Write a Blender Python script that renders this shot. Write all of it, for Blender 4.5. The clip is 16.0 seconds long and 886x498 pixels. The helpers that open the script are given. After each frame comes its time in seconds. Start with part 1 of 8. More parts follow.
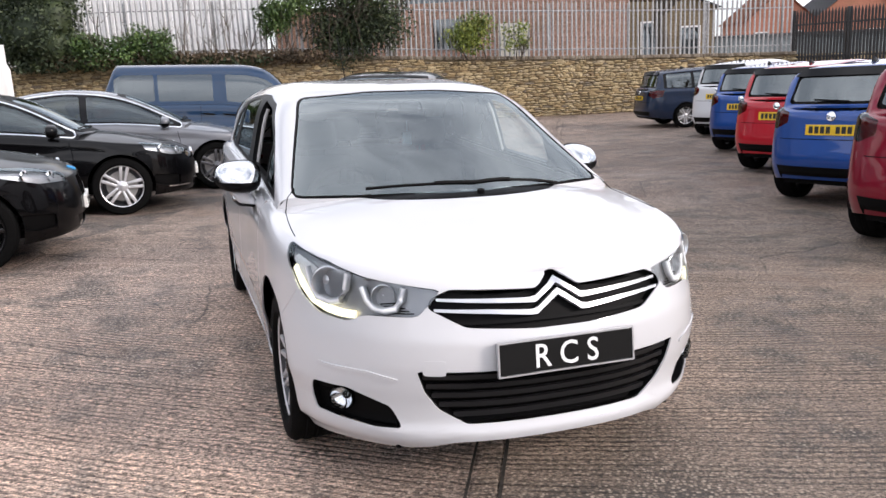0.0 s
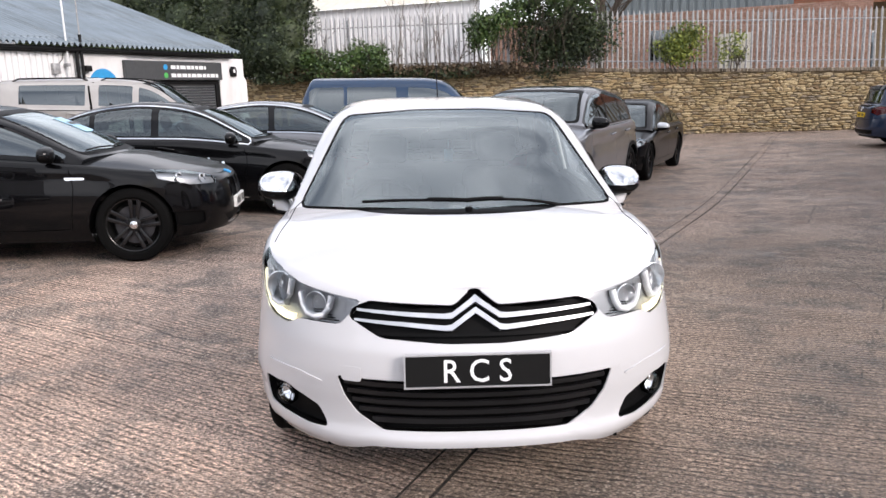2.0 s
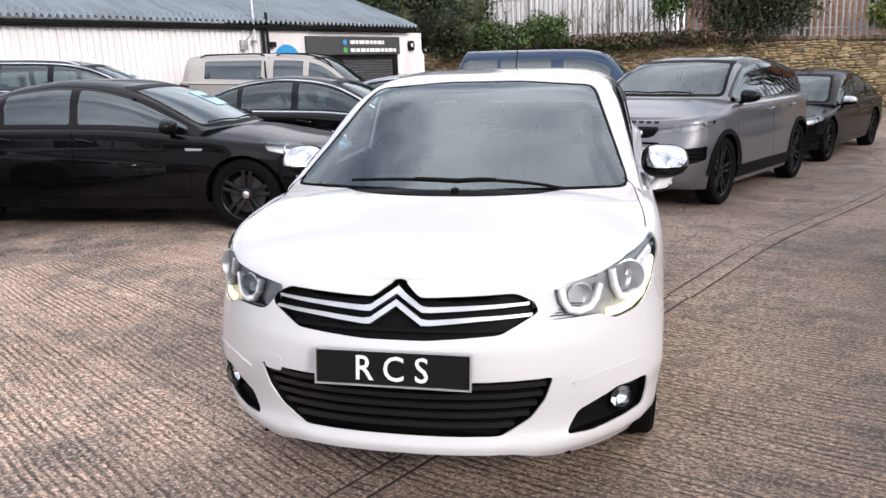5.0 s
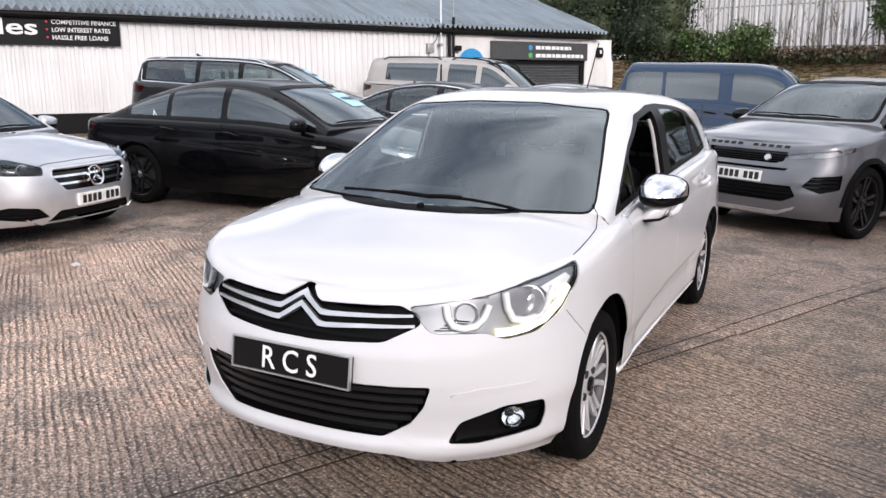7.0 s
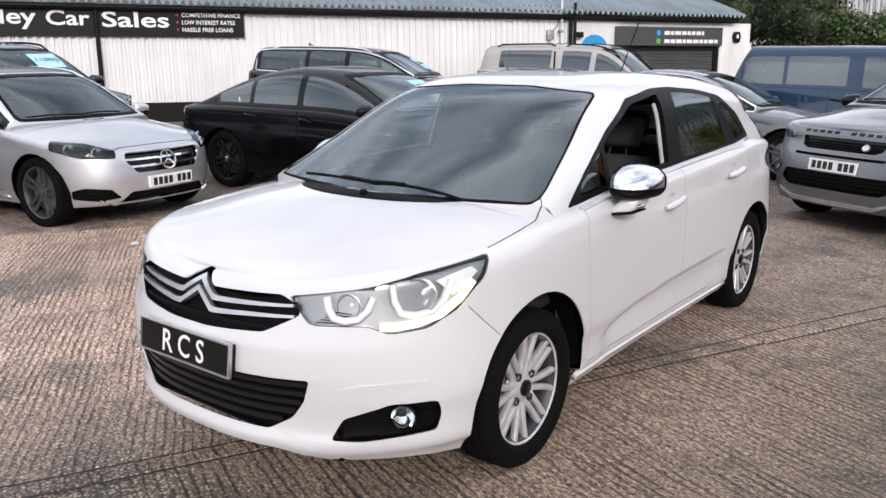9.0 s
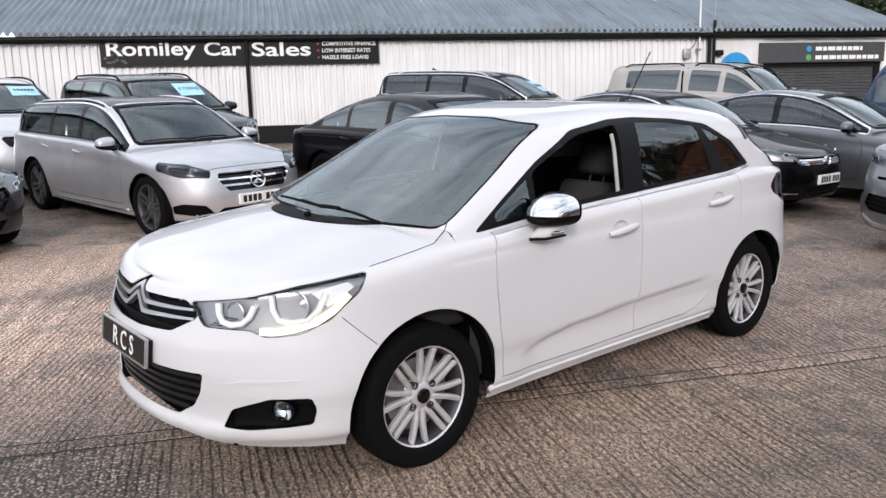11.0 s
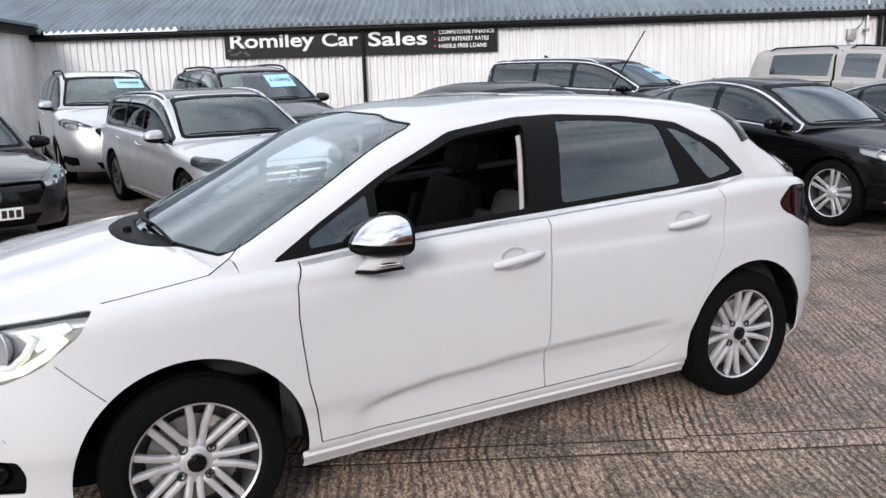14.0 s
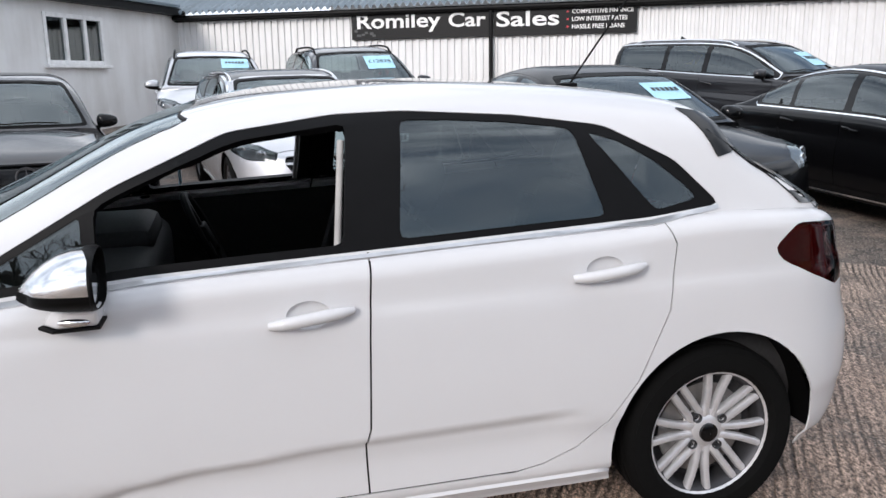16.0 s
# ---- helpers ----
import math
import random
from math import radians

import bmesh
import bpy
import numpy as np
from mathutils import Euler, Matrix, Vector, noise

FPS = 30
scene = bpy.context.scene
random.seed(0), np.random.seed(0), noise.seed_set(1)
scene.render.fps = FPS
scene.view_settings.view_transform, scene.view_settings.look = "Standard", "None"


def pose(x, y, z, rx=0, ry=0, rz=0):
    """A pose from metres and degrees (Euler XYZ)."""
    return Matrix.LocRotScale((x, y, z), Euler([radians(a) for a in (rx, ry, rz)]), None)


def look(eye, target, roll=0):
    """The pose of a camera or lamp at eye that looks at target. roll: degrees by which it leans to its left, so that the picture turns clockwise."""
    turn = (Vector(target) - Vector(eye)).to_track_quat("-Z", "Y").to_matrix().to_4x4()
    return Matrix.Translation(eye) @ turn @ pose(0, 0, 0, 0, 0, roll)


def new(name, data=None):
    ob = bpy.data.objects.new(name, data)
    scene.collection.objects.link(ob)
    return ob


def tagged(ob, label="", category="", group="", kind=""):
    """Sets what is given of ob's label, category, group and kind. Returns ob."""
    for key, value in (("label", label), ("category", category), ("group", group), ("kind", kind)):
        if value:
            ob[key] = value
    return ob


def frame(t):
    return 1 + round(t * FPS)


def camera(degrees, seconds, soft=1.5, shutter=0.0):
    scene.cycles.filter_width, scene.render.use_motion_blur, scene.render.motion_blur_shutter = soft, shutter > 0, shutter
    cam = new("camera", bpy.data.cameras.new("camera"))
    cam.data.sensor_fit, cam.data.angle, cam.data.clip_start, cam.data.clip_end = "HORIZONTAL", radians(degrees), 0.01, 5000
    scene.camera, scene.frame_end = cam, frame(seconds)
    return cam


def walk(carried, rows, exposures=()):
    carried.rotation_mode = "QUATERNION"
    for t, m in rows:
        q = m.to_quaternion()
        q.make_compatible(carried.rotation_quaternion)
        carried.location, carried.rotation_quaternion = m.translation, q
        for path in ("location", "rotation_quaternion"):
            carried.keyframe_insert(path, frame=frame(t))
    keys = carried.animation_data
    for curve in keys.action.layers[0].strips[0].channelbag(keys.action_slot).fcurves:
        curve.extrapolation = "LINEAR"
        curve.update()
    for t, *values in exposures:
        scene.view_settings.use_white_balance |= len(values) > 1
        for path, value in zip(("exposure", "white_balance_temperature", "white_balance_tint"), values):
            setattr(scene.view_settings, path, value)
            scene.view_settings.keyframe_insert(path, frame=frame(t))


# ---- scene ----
cam = camera(57.9, 16.0)
PATH = [
    (0, (0.238, 0.047, 1.523), (0.105, 1.997, 1.1), -2.6),
    (0.5, (0.437, 0.177, 1.499), (0.161, 2.113, 1.08), -2.7),
    (1, (0.677, 0.272, 1.52), (0.243, 2.182, 1.115), -2.5),
    (1.5, (1.042, 0.256, 1.534), (0.465, 2.131, 1.147), -2.4),
    (2, (1.287, 0.133, 1.525), (0.611, 1.978, 1.15), -2.2),
    (2.5, (1.489, 0.123, 1.534), (0.755, 1.946, 1.167), -2.3),
    (3, (1.643, 0.202, 1.524), (0.871, 2.01, 1.156), -2.4),
    (3.5, (1.631, 0.296, 1.515), (0.812, 2.081, 1.14), -2.7),
    (4, (1.653, 0.417, 1.503), (0.755, 2.162, 1.117), -2.9),
    (4.5, (1.871, 0.589, 1.492), (0.879, 2.278, 1.089), -2.8),
    (5, (1.989, 0.781, 1.481), (0.88, 2.392, 1.063), -2.6),
    (7.3, (3.071, 1.42, 1.541), (1.553, 2.662, 1.146), -0.1),
    (7.5, (3.188, 1.495, 1.534), (1.652, 2.716, 1.142), -0.0),
    (8, (3.269, 1.671, 1.531), (1.688, 2.831, 1.14), -0.0),
    (8.5, (3.184, 1.887, 1.509), (1.551, 2.968, 1.103), -0.3),
    (9, (3.257, 2.119, 1.498), (1.565, 3.098, 1.076), -0.7),
    (9.2, (3.325, 2.208, 1.5), (1.615, 3.154, 1.075), -0.8),
    (11.3, (4.112, 3.018, 1.558), (2.223, 3.571, 1.205), -1.2),
    (11.5, (4.18, 3.044, 1.558), (2.281, 3.569, 1.216), -1.1),
    (12, (4.219, 3.284, 1.545), (2.301, 3.734, 1.202), -1.3),
    (12.5, (4.132, 3.519, 1.55), (2.199, 3.887, 1.195), -1.3),
    (13, (3.91, 3.784, 1.531), (1.965, 4.064, 1.159), -1.4),
    (13.5, (3.745, 4.169, 1.527), (1.793, 4.375, 1.143), -1.6),
    (14, (3.511, 4.509, 1.537), (1.557, 4.684, 1.151), -1.7),
    (14.5, (3.26, 4.792, 1.546), (1.303, 4.934, 1.159), -1.7),
    (15, (3.061, 5.117, 1.551), (1.101, 5.201, 1.162), -1.6),
    (15.5, (2.773, 5.391, 1.52), (0.815, 5.361, 1.117), -1.3),
    (16, (2.51, 5.732, 1.52), (0.571, 5.474, 1.104), -0.9),
]
walk(cam, [(t, look(eye, target, roll)) for t, eye, target, roll in PATH],
     [(0, 0.24, 6400, 15), (3.5, 0.25, 6400, 15), (5, 0.19, 6400, 15), (9, 0.02, 6350, 14), (12.5, -0.03, 6250, 12), (16, 0.05, 6200, 11)])

# ------------------------------------------------------------- daylight
world = bpy.data.worlds.new("sky")
scene.world = world
world.use_nodes = True
wn, wl = world.node_tree.nodes, world.node_tree.links
SUN_AZ, SUN_EL = -22.0, 25.0
sky = wn.new("ShaderNodeTexSky")
sky.sky_type, sky.sun_disc = "NISHITA", False
sky.sun_elevation, sky.sun_rotation = radians(SUN_EL), radians(90 - SUN_AZ)
sky.air_density, sky.dust_density = 1.0, 1.5
tc = wn.new("ShaderNodeTexCoord")
sep = wn.new("ShaderNodeMapping")
sep.inputs["Scale"].default_value = (1, 1, 2.6)
clouds = wn.new("ShaderNodeTexNoise")
clouds.inputs["Scale"].default_value = 1.9
clouds.inputs["Detail"].default_value = 5
clouds.inputs["Roughness"].default_value = 0.55
cover = wn.new("ShaderNodeValToRGB")
cover.color_ramp.elements[0].position, cover.color_ramp.elements[1].position = 0.28, 0.52
shade = wn.new("ShaderNodeTexNoise")
shade.inputs["Scale"].default_value = 2.6
shade.inputs["Detail"].default_value = 3
grey = wn.new("ShaderNodeValToRGB")
grey.color_ramp.elements[0].position, grey.color_ramp.elements[1].position = 0.34, 0.68
grey.color_ramp.elements[0].color = (6.6, 7.1, 7.8, 1)
grey.color_ramp.elements[1].color = (14.2, 14.4, 14.8, 1)
mixw = wn.new("ShaderNodeMix")
mixw.data_type = "RGBA"
wl.new(tc.outputs["Generated"], sep.inputs["Vector"])
wl.new(sep.outputs["Vector"], clouds.inputs["Vector"])
wl.new(sep.outputs["Vector"], shade.inputs["Vector"])
wl.new(clouds.outputs["Fac"], cover.inputs["Fac"])
wl.new(shade.outputs["Fac"], grey.inputs["Fac"])
wl.new(cover.outputs["Color"], mixw.inputs[0])
wl.new(sky.outputs["Color"], mixw.inputs[6])
wl.new(grey.outputs["Color"], mixw.inputs[7])
back = wn["Background"]
back.inputs["Strength"].default_value = 0.126
wl.new(mixw.outputs[2], back.inputs["Color"])

sun = new("sun", bpy.data.lights.new("sun", "SUN"))
sun.data.energy, sun.data.angle, sun.data.color = 2.3, radians(14), (1.0, 0.91, 0.82)
sun.matrix_world = look((20 * math.cos(radians(SUN_AZ)), 20 * math.sin(radians(SUN_AZ)), 20 * math.tan(radians(SUN_EL))), (0, 0, 0))

# ------------------------------------------------------------- tools
from mathutils.bvhtree import BVHTree


def curve(pts):
    """A smooth monotone curve through (x, value) pairs."""
    pts = sorted(pts)
    xs = [p[0] for p in pts]
    ys = [p[1] for p in pts]
    n = len(xs)
    d = [(ys[i + 1] - ys[i]) / (xs[i + 1] - xs[i]) for i in range(n - 1)]
    m = [d[0]] + [0.0 if d[i - 1] * d[i] <= 0 else 2 * d[i - 1] * d[i] / (d[i - 1] + d[i]) for i in range(1, n - 1)] + [d[-1]]

    def f(x):
        if x <= xs[0]:
            return ys[0]
        if x >= xs[-1]:
            return ys[-1]
        i = 0
        while x > xs[i + 1]:
            i += 1
        h = xs[i + 1] - xs[i]
        t = (x - xs[i]) / h
        return ((1 + 2 * t) * (1 - t) ** 2 * ys[i] + t * (1 - t) ** 2 * h * m[i]
                + t * t * (3 - 2 * t) * ys[i + 1] + t * t * (t - 1) * h * m[i + 1])
    return f


def thing(name, m, label, category, group="", kind=""):
    ob = new(name)
    ob.empty_display_size = 0.2
    ob.matrix_world = m
    return tagged(ob, label, category, group, kind)


def finish(bm, smooth):
    if smooth:
        for f in bm.faces:
            f.smooth = True


def mesh_of(name, bm, material, smooth=True):
    finish(bm, smooth)
    me = bpy.data.meshes.new(name)
    bm.to_mesh(me)
    bm.free()
    for m in (material if isinstance(material, (list, tuple)) else [material]):
        me.materials.append(m)
    return me


def part(name, bm, material, parent, label="", smooth=True):
    """Links a bmesh as one mesh object under a thing or a part."""
    ob = new(name, mesh_of(name, bm, material, smooth))
    ob.parent = parent
    if label:
        ob["label"] = label
    return ob


def solo(name, bm, material, label, category, group="", kind="", smooth=True, m=None):
    """A thing that is one mesh."""
    ob = new(name, mesh_of(name, bm, material, smooth))
    if m is not None:
        ob.matrix_world = m
    return tagged(ob, label, category, group, kind)


def sharpen(bm, degrees=35):
    bm.normal_update()
    for e in bm.edges:
        if len(e.link_faces) == 2 and e.calc_face_angle(0) > radians(degrees):
            e.smooth = False
    return bm


def box(x0, x1, y0, y1, z0, z1, bevel=0.0, bm=None, m=None, segments=2):
    own = bmesh.new()
    bmesh.ops.create_cube(own, size=1)
    for v in own.verts:
        v.co = Vector((x0 + (v.co.x + 0.5) * (x1 - x0), y0 + (v.co.y + 0.5) * (y1 - y0), z0 + (v.co.z + 0.5) * (z1 - z0)))
    if bevel:
        bmesh.ops.bevel(own, geom=own.edges[:], offset=bevel, segments=segments, affect="EDGES", profile=0.5)
    if m is not None:
        own.transform(m)
    sharpen(own)
    if bm is None:
        return own
    merge(bm, own)
    return bm


def merge(bm, other):
    """Adds other to bm and frees it."""
    made = {v: bm.verts.new(v.co) for v in other.verts}
    for f in other.faces:
        nf = bm.faces.new([made[v] for v in f.verts])
        nf.smooth = f.smooth
        nf.material_index = f.material_index
    keep = [(e.verts[0], e.verts[1]) for e in other.edges if not e.smooth]
    for a, b in keep:
        e = bm.edges.get((made[a], made[b]))
        if e:
            e.smooth = False
    other.free()
    return bm


def lathe(profile, steps, axis="y", m=None, closed=False):
    """Turns (radius, along) pairs round an axis."""
    bm = bmesh.new()
    rings = []
    for r, h in profile:
        ring = []
        for i in range(steps):
            a = 2 * math.pi * i / steps
            p = Vector((r * math.cos(a), h, r * math.sin(a))) if axis == "y" else (Vector((r * math.cos(a), r * math.sin(a), h)) if axis == "z" else Vector((h, r * math.cos(a), r * math.sin(a))))
            ring.append(bm.verts.new(p))
        rings.append(ring)
    for a, b in zip(rings, rings[1:] + ([rings[0]] if closed else [])):
        for i in range(steps):
            j = (i + 1) % steps
            bm.faces.new((a[i], a[j], b[j], b[i]))
    bmesh.ops.recalc_face_normals(bm, faces=bm.faces[:])
    if m is not None:
        bm.transform(m)
    return sharpen(bm)


def tube(points, radius, sides=8, bm=None, cap=True, radii=None):
    """A round bar along points."""
    own = bmesh.new()
    pts = [Vector(p) for p in points]
    rings = []
    up = Vector((0.137, 0.291, 0.947))
    for i, p in enumerate(pts):
        d = (pts[min(i + 1, len(pts) - 1)] - pts[max(i - 1, 0)]).normalized()
        a = d.cross(up).normalized()
        b = d.cross(a).normalized()
        r = radii[i] if radii else radius
        rings.append([own.verts.new(p + a * (r * math.cos(2 * math.pi * k / sides)) + b * (r * math.sin(2 * math.pi * k / sides))) for k in range(sides)])
    for a, b in zip(rings, rings[1:]):
        for k in range(sides):
            own.faces.new((a[k], a[(k + 1) % sides], b[(k + 1) % sides], b[k]))
    if cap:
        own.faces.new(rings[0][::-1])
        own.faces.new(rings[-1])
    bmesh.ops.recalc_face_normals(own, faces=own.faces[:])
    sharpen(own, 50)
    return own if bm is None else merge(bm, own)


def slab(poly, y0, y1, bevel=0.0):
    """A flat (x, z) polygon made solid between y0 and y1."""
    bm = bmesh.new()
    a = [bm.verts.new((x, y0, z)) for x, z in poly]
    b = [bm.verts.new((x, y1, z)) for x, z in poly]
    n = len(poly)
    bm.faces.new(a)
    bm.faces.new(b[::-1])
    for i in range(n):
        bm.faces.new((a[i], b[i], b[(i + 1) % n], a[(i + 1) % n]))
    bmesh.ops.recalc_face_normals(bm, faces=bm.faces[:])
    if bevel:
        bmesh.ops.bevel(bm, geom=bm.edges[:], offset=bevel, segments=2, affect="EDGES", profile=0.5)
    return sharpen(bm)


def rounded(poly, r, n=3):
    """The polygon with its corners rounded off."""
    out = []
    k = len(poly)
    for i in range(k):
        p, a, b = Vector(poly[i]), Vector(poly[i - 1]), Vector(poly[(i + 1) % k])
        ra = min(r, (a - p).length * 0.45)
        rb = min(r, (b - p).length * 0.45)
        s, e = p + (a - p).normalized() * ra, p + (b - p).normalized() * rb
        for j in range(n + 1):
            t = j / n
            out.append(tuple(s * (1 - t) ** 2 + p * (2 * t * (1 - t)) + e * t * t))
    return out


def inside(poly, x, y):
    hit, j = False, len(poly) - 1
    for i in range(len(poly)):
        xi, yi = poly[i]
        xj, yj = poly[j]
        if (yi > y) != (yj > y) and x < (xj - xi) * (y - yi) / (yj - yi) + xi:
            hit = not hit
        j = i
    return hit


def offset_poly(poly, d):
    """The polygon moved inwards by d (outwards where d is negative)."""
    area = sum(poly[i - 1][0] * poly[i][1] - poly[i][0] * poly[i - 1][1] for i in range(len(poly)))
    s = 1 if area > 0 else -1
    out = []
    for i in range(len(poly)):
        p, a, b = Vector(poly[i]), Vector(poly[i - 1]), Vector(poly[(i + 1) % len(poly)])
        e, f = (p - a).normalized(), (b - p).normalized()
        n1, n2 = Vector((-e.y, e.x)) * s, Vector((-f.y, f.x)) * s
        n = (n1 + n2)
        n = n / max(0.35, n.length_squared / 2) if n.length > 1e-6 else n1
        out.append(tuple(p + n * d))
    return out


def stroke(line, w):
    """The outline of a line of width w in the plane."""
    pts = [Vector(p) for p in line]
    left, right = [], []
    for i, p in enumerate(pts):
        d = (pts[min(i + 1, len(pts) - 1)] - pts[max(i - 1, 0)]).normalized()
        n = Vector((-d.y, d.x)) * (w / 2)
        left.append(tuple(p + n))
        right.append(tuple(p - n))
    return left + right[::-1]


class Shell:
    """A body skin that can be cut along outlines seen from a side.
    phi: the side, in degrees about z: 0 the front (u = y), 90 the left side (u = -x), 180 the rear (u = -y)."""

    def __init__(self, bm):
        self.bm = bm
        bm.normal_update()
        self.tree = BVHTree.FromBMesh(bm)

    def axes(self, phi):
        c, s = math.cos(radians(phi)), math.sin(radians(phi))
        return Vector((c, s, 0)), Vector((-s, c, 0))

    def spot(self, phi, u, v, out=0.0):
        """The place on the uncut skin at (u, v), and its normal."""
        d, a = self.axes(phi)
        start = d * 6 + a * u + Vector((0, 0, v))
        p, n, _, _ = self.tree.ray_cast(start, -d, 12)
        if p is None:
            q, n, _, _ = self.tree.find_nearest(d * 1.0 + a * u + Vector((0, 0, v)))
            p = q
        if n.dot(d) < 0:
            n = -n
        return p + n * out, n

    def gather(self, phi, poly):
        """The faces of the skin whose middle lies inside the outline."""
        d, a = self.axes(phi)
        us, vs = [p[0] for p in poly], [p[1] for p in poly]
        l0, h0, l1, h1 = min(us), max(us), min(vs), max(vs)
        out = []
        for f in self.bm.faces:
            if f.normal.dot(d) > 0.02:
                c = f.calc_center_median()
                u, v = c.dot(a), c.z
                if l0 < u < h0 and l1 < v < h1 and inside(poly, u, v):
                    out.append(f)
        return out

    def cut(self, phi, poly):
        """Cuts the skin along the outline; returns the faces inside."""
        bm = self.bm
        d, a = self.axes(phi)
        us, vs = [p[0] for p in poly], [p[1] for p in poly]
        lo = (min(us) - 0.002, min(vs) - 0.002)
        hi = (max(us) + 0.002, max(vs) + 0.002)
        ax, ay = a.x, a.y

        def span(f):
            q = [v.co for v in f.verts]
            u = [c.x * ax + c.y * ay for c in q]
            z = [c.z for c in q]
            return min(u), max(u), min(z), max(z)

        def near(e, l, h):
            return not (e[1] < l[0] or e[0] > h[0] or e[3] < l[1] or e[2] > h[1])
        chosen = [f for f in bm.faces if f.normal.dot(d) > 0.02 and near(span(f), lo, hi)]
        if not chosen:
            return []
        sub = bmesh.new()
        made, norm = {}, {}
        for f in chosen:
            for v in f.verts:
                if v not in made:
                    w = sub.verts.new(v.co)
                    made[v] = w
                    norm[w] = v.normal.copy()
            sub.faces.new([made[v] for v in f.verts])
        bmesh.ops.delete(bm, geom=chosen, context="FACES")
        spans = {f: span(f) for f in sub.faces}
        n = len(poly)
        for i in range(n):
            p, q = poly[i], poly[(i + 1) % n]
            if (p[0] - q[0]) ** 2 + (p[1] - q[1]) ** 2 < 1e-9:
                continue
            l = (min(p[0], q[0]) - 1e-4, min(p[1], q[1]) - 1e-4)
            h = (max(p[0], q[0]) + 1e-4, max(p[1], q[1]) + 1e-4)
            todo = [f for f, e in spans.items() if near(e, l, h)]
            if not todo:
                continue
            e2 = Vector((q[0] - p[0], q[1] - p[1])).normalized()
            no = a * (-e2.y) + Vector((0, 0, e2.x))
            co = a * p[0] + Vector((0, 0, p[1]))
            geom = set(todo)
            for f in todo:
                geom.update(f.edges)
                geom.update(f.verts)
                del spans[f]
            r = bmesh.ops.bisect_plane(sub, geom=list(geom), dist=1e-5, plane_co=co, plane_no=no)
            for g in r["geom"]:
                if isinstance(g, bmesh.types.BMFace):
                    spans[g] = span(g)
        sub.normal_update()
        back = {}
        out = []
        for f in sub.faces:
            vs_ = []
            for v in f.verts:
                w = back.get(v)
                if w is None:
                    w = back[v] = bm.verts.new(v.co)
                    w.normal = norm.get(v, v.normal)
                vs_.append(w)
            g = bm.faces.new(vs_)
            g.normal_update()
            c = f.calc_center_median()
            if inside(poly, c.x * ax + c.y * ay, c.z):
                out.append(g)
        sub.free()
        return out

    def take(self, faces, push=0.0, rim=0.0, keep=False):
        """Moves faces out of the skin into a bmesh of their own, pushed inwards, with an edge turned in by rim."""
        new_bm = bmesh.new()
        made = {}
        for f in faces:
            for v in f.verts:
                if v not in made:
                    made[v] = new_bm.verts.new(v.co)
            try:
                new_bm.faces.new([made[v] for v in f.verts])
            except ValueError:
                pass
        new_bm.normal_update()
        bmesh.ops.remove_doubles(new_bm, verts=new_bm.verts[:], dist=2e-5)
        normals = {made[v]: v.normal.copy() for v in made if made[v].is_valid}
        if not keep:
            bmesh.ops.delete(self.bm, geom=faces, context="FACES")
        edge = [e for e in new_bm.edges if len(e.link_faces) == 1]
        if push:
            old = {v: v.co.copy() for v in new_bm.verts}
            for v in new_bm.verts:
                v.co -= normals[v] * push
        if rim and edge:
            r = bmesh.ops.extrude_edge_only(new_bm, edges=edge)
            twin = {}
            for g in r["geom"]:
                if isinstance(g, bmesh.types.BMVert):
                    twin[g] = 1
            src = {tuple(v.co): normals[v] for v in normals}
            for v in twin:
                nn = src.get(tuple(v.co))
                if nn is not None:
                    v.co -= nn * rim
            for e in edge:
                e.smooth = False
        return new_bm

    def region(self, phi, poly, push=0.0, rim=0.0):
        faces = self.cut(phi, poly)
        return self.take(faces, push, rim) if faces else bmesh.new()

    def patch(self, phi, poly, out, thick, step=0.05, flat=None):
        """A piece with the outline poly, laid on the uncut skin and thick."""
        bm = bmesh.new()
        d, a = self.axes(phi)
        f = bm.faces.new([bm.verts.new((p[0], p[1], 0)) for p in poly])
        us, vs = [p[0] for p in poly], [p[1] for p in poly]
        for k in range(2):
            l, h = (min(us), max(us)) if k == 0 else (min(vs), max(vs))
            n = int((h - l) / step)
            for i in range(1, n + 1):
                c = l + (h - l) * i / (n + 1)
                co, no = (Vector((c, 0, 0)), Vector((1, 0, 0))) if k == 0 else (Vector((0, c, 0)), Vector((0, 1, 0)))
                bmesh.ops.bisect_plane(bm, geom=bm.verts[:] + bm.edges[:] + bm.faces[:], dist=1e-6, plane_co=co, plane_no=no)
        bmesh.ops.triangulate(bm, faces=[g for g in bm.faces if len(g.verts) > 4])
        norm = {}
        for v in bm.verts:
            p, nn = self.spot(phi, v.co.x, v.co.y)
            v.co = p + nn * out
            norm[v] = nn
        bm.normal_update()
        if sum(g.normal.dot(d) for g in bm.faces) < 0:
            bmesh.ops.reverse_faces(bm, faces=bm.faces[:])
        edge = [e for e in bm.edges if len(e.link_faces) == 1]
        src = {tuple(v.co): norm[v] for v in bm.verts}
        r = bmesh.ops.extrude_edge_only(bm, edges=edge)
        for g in r["geom"]:
            if isinstance(g, bmesh.types.BMVert):
                g.co -= src[tuple(g.co)] * thick
        for e in edge:
            e.smooth = False
        return bm


def mirror_poly(poly):
    return [(-u, v) for u, v in poly][::-1]


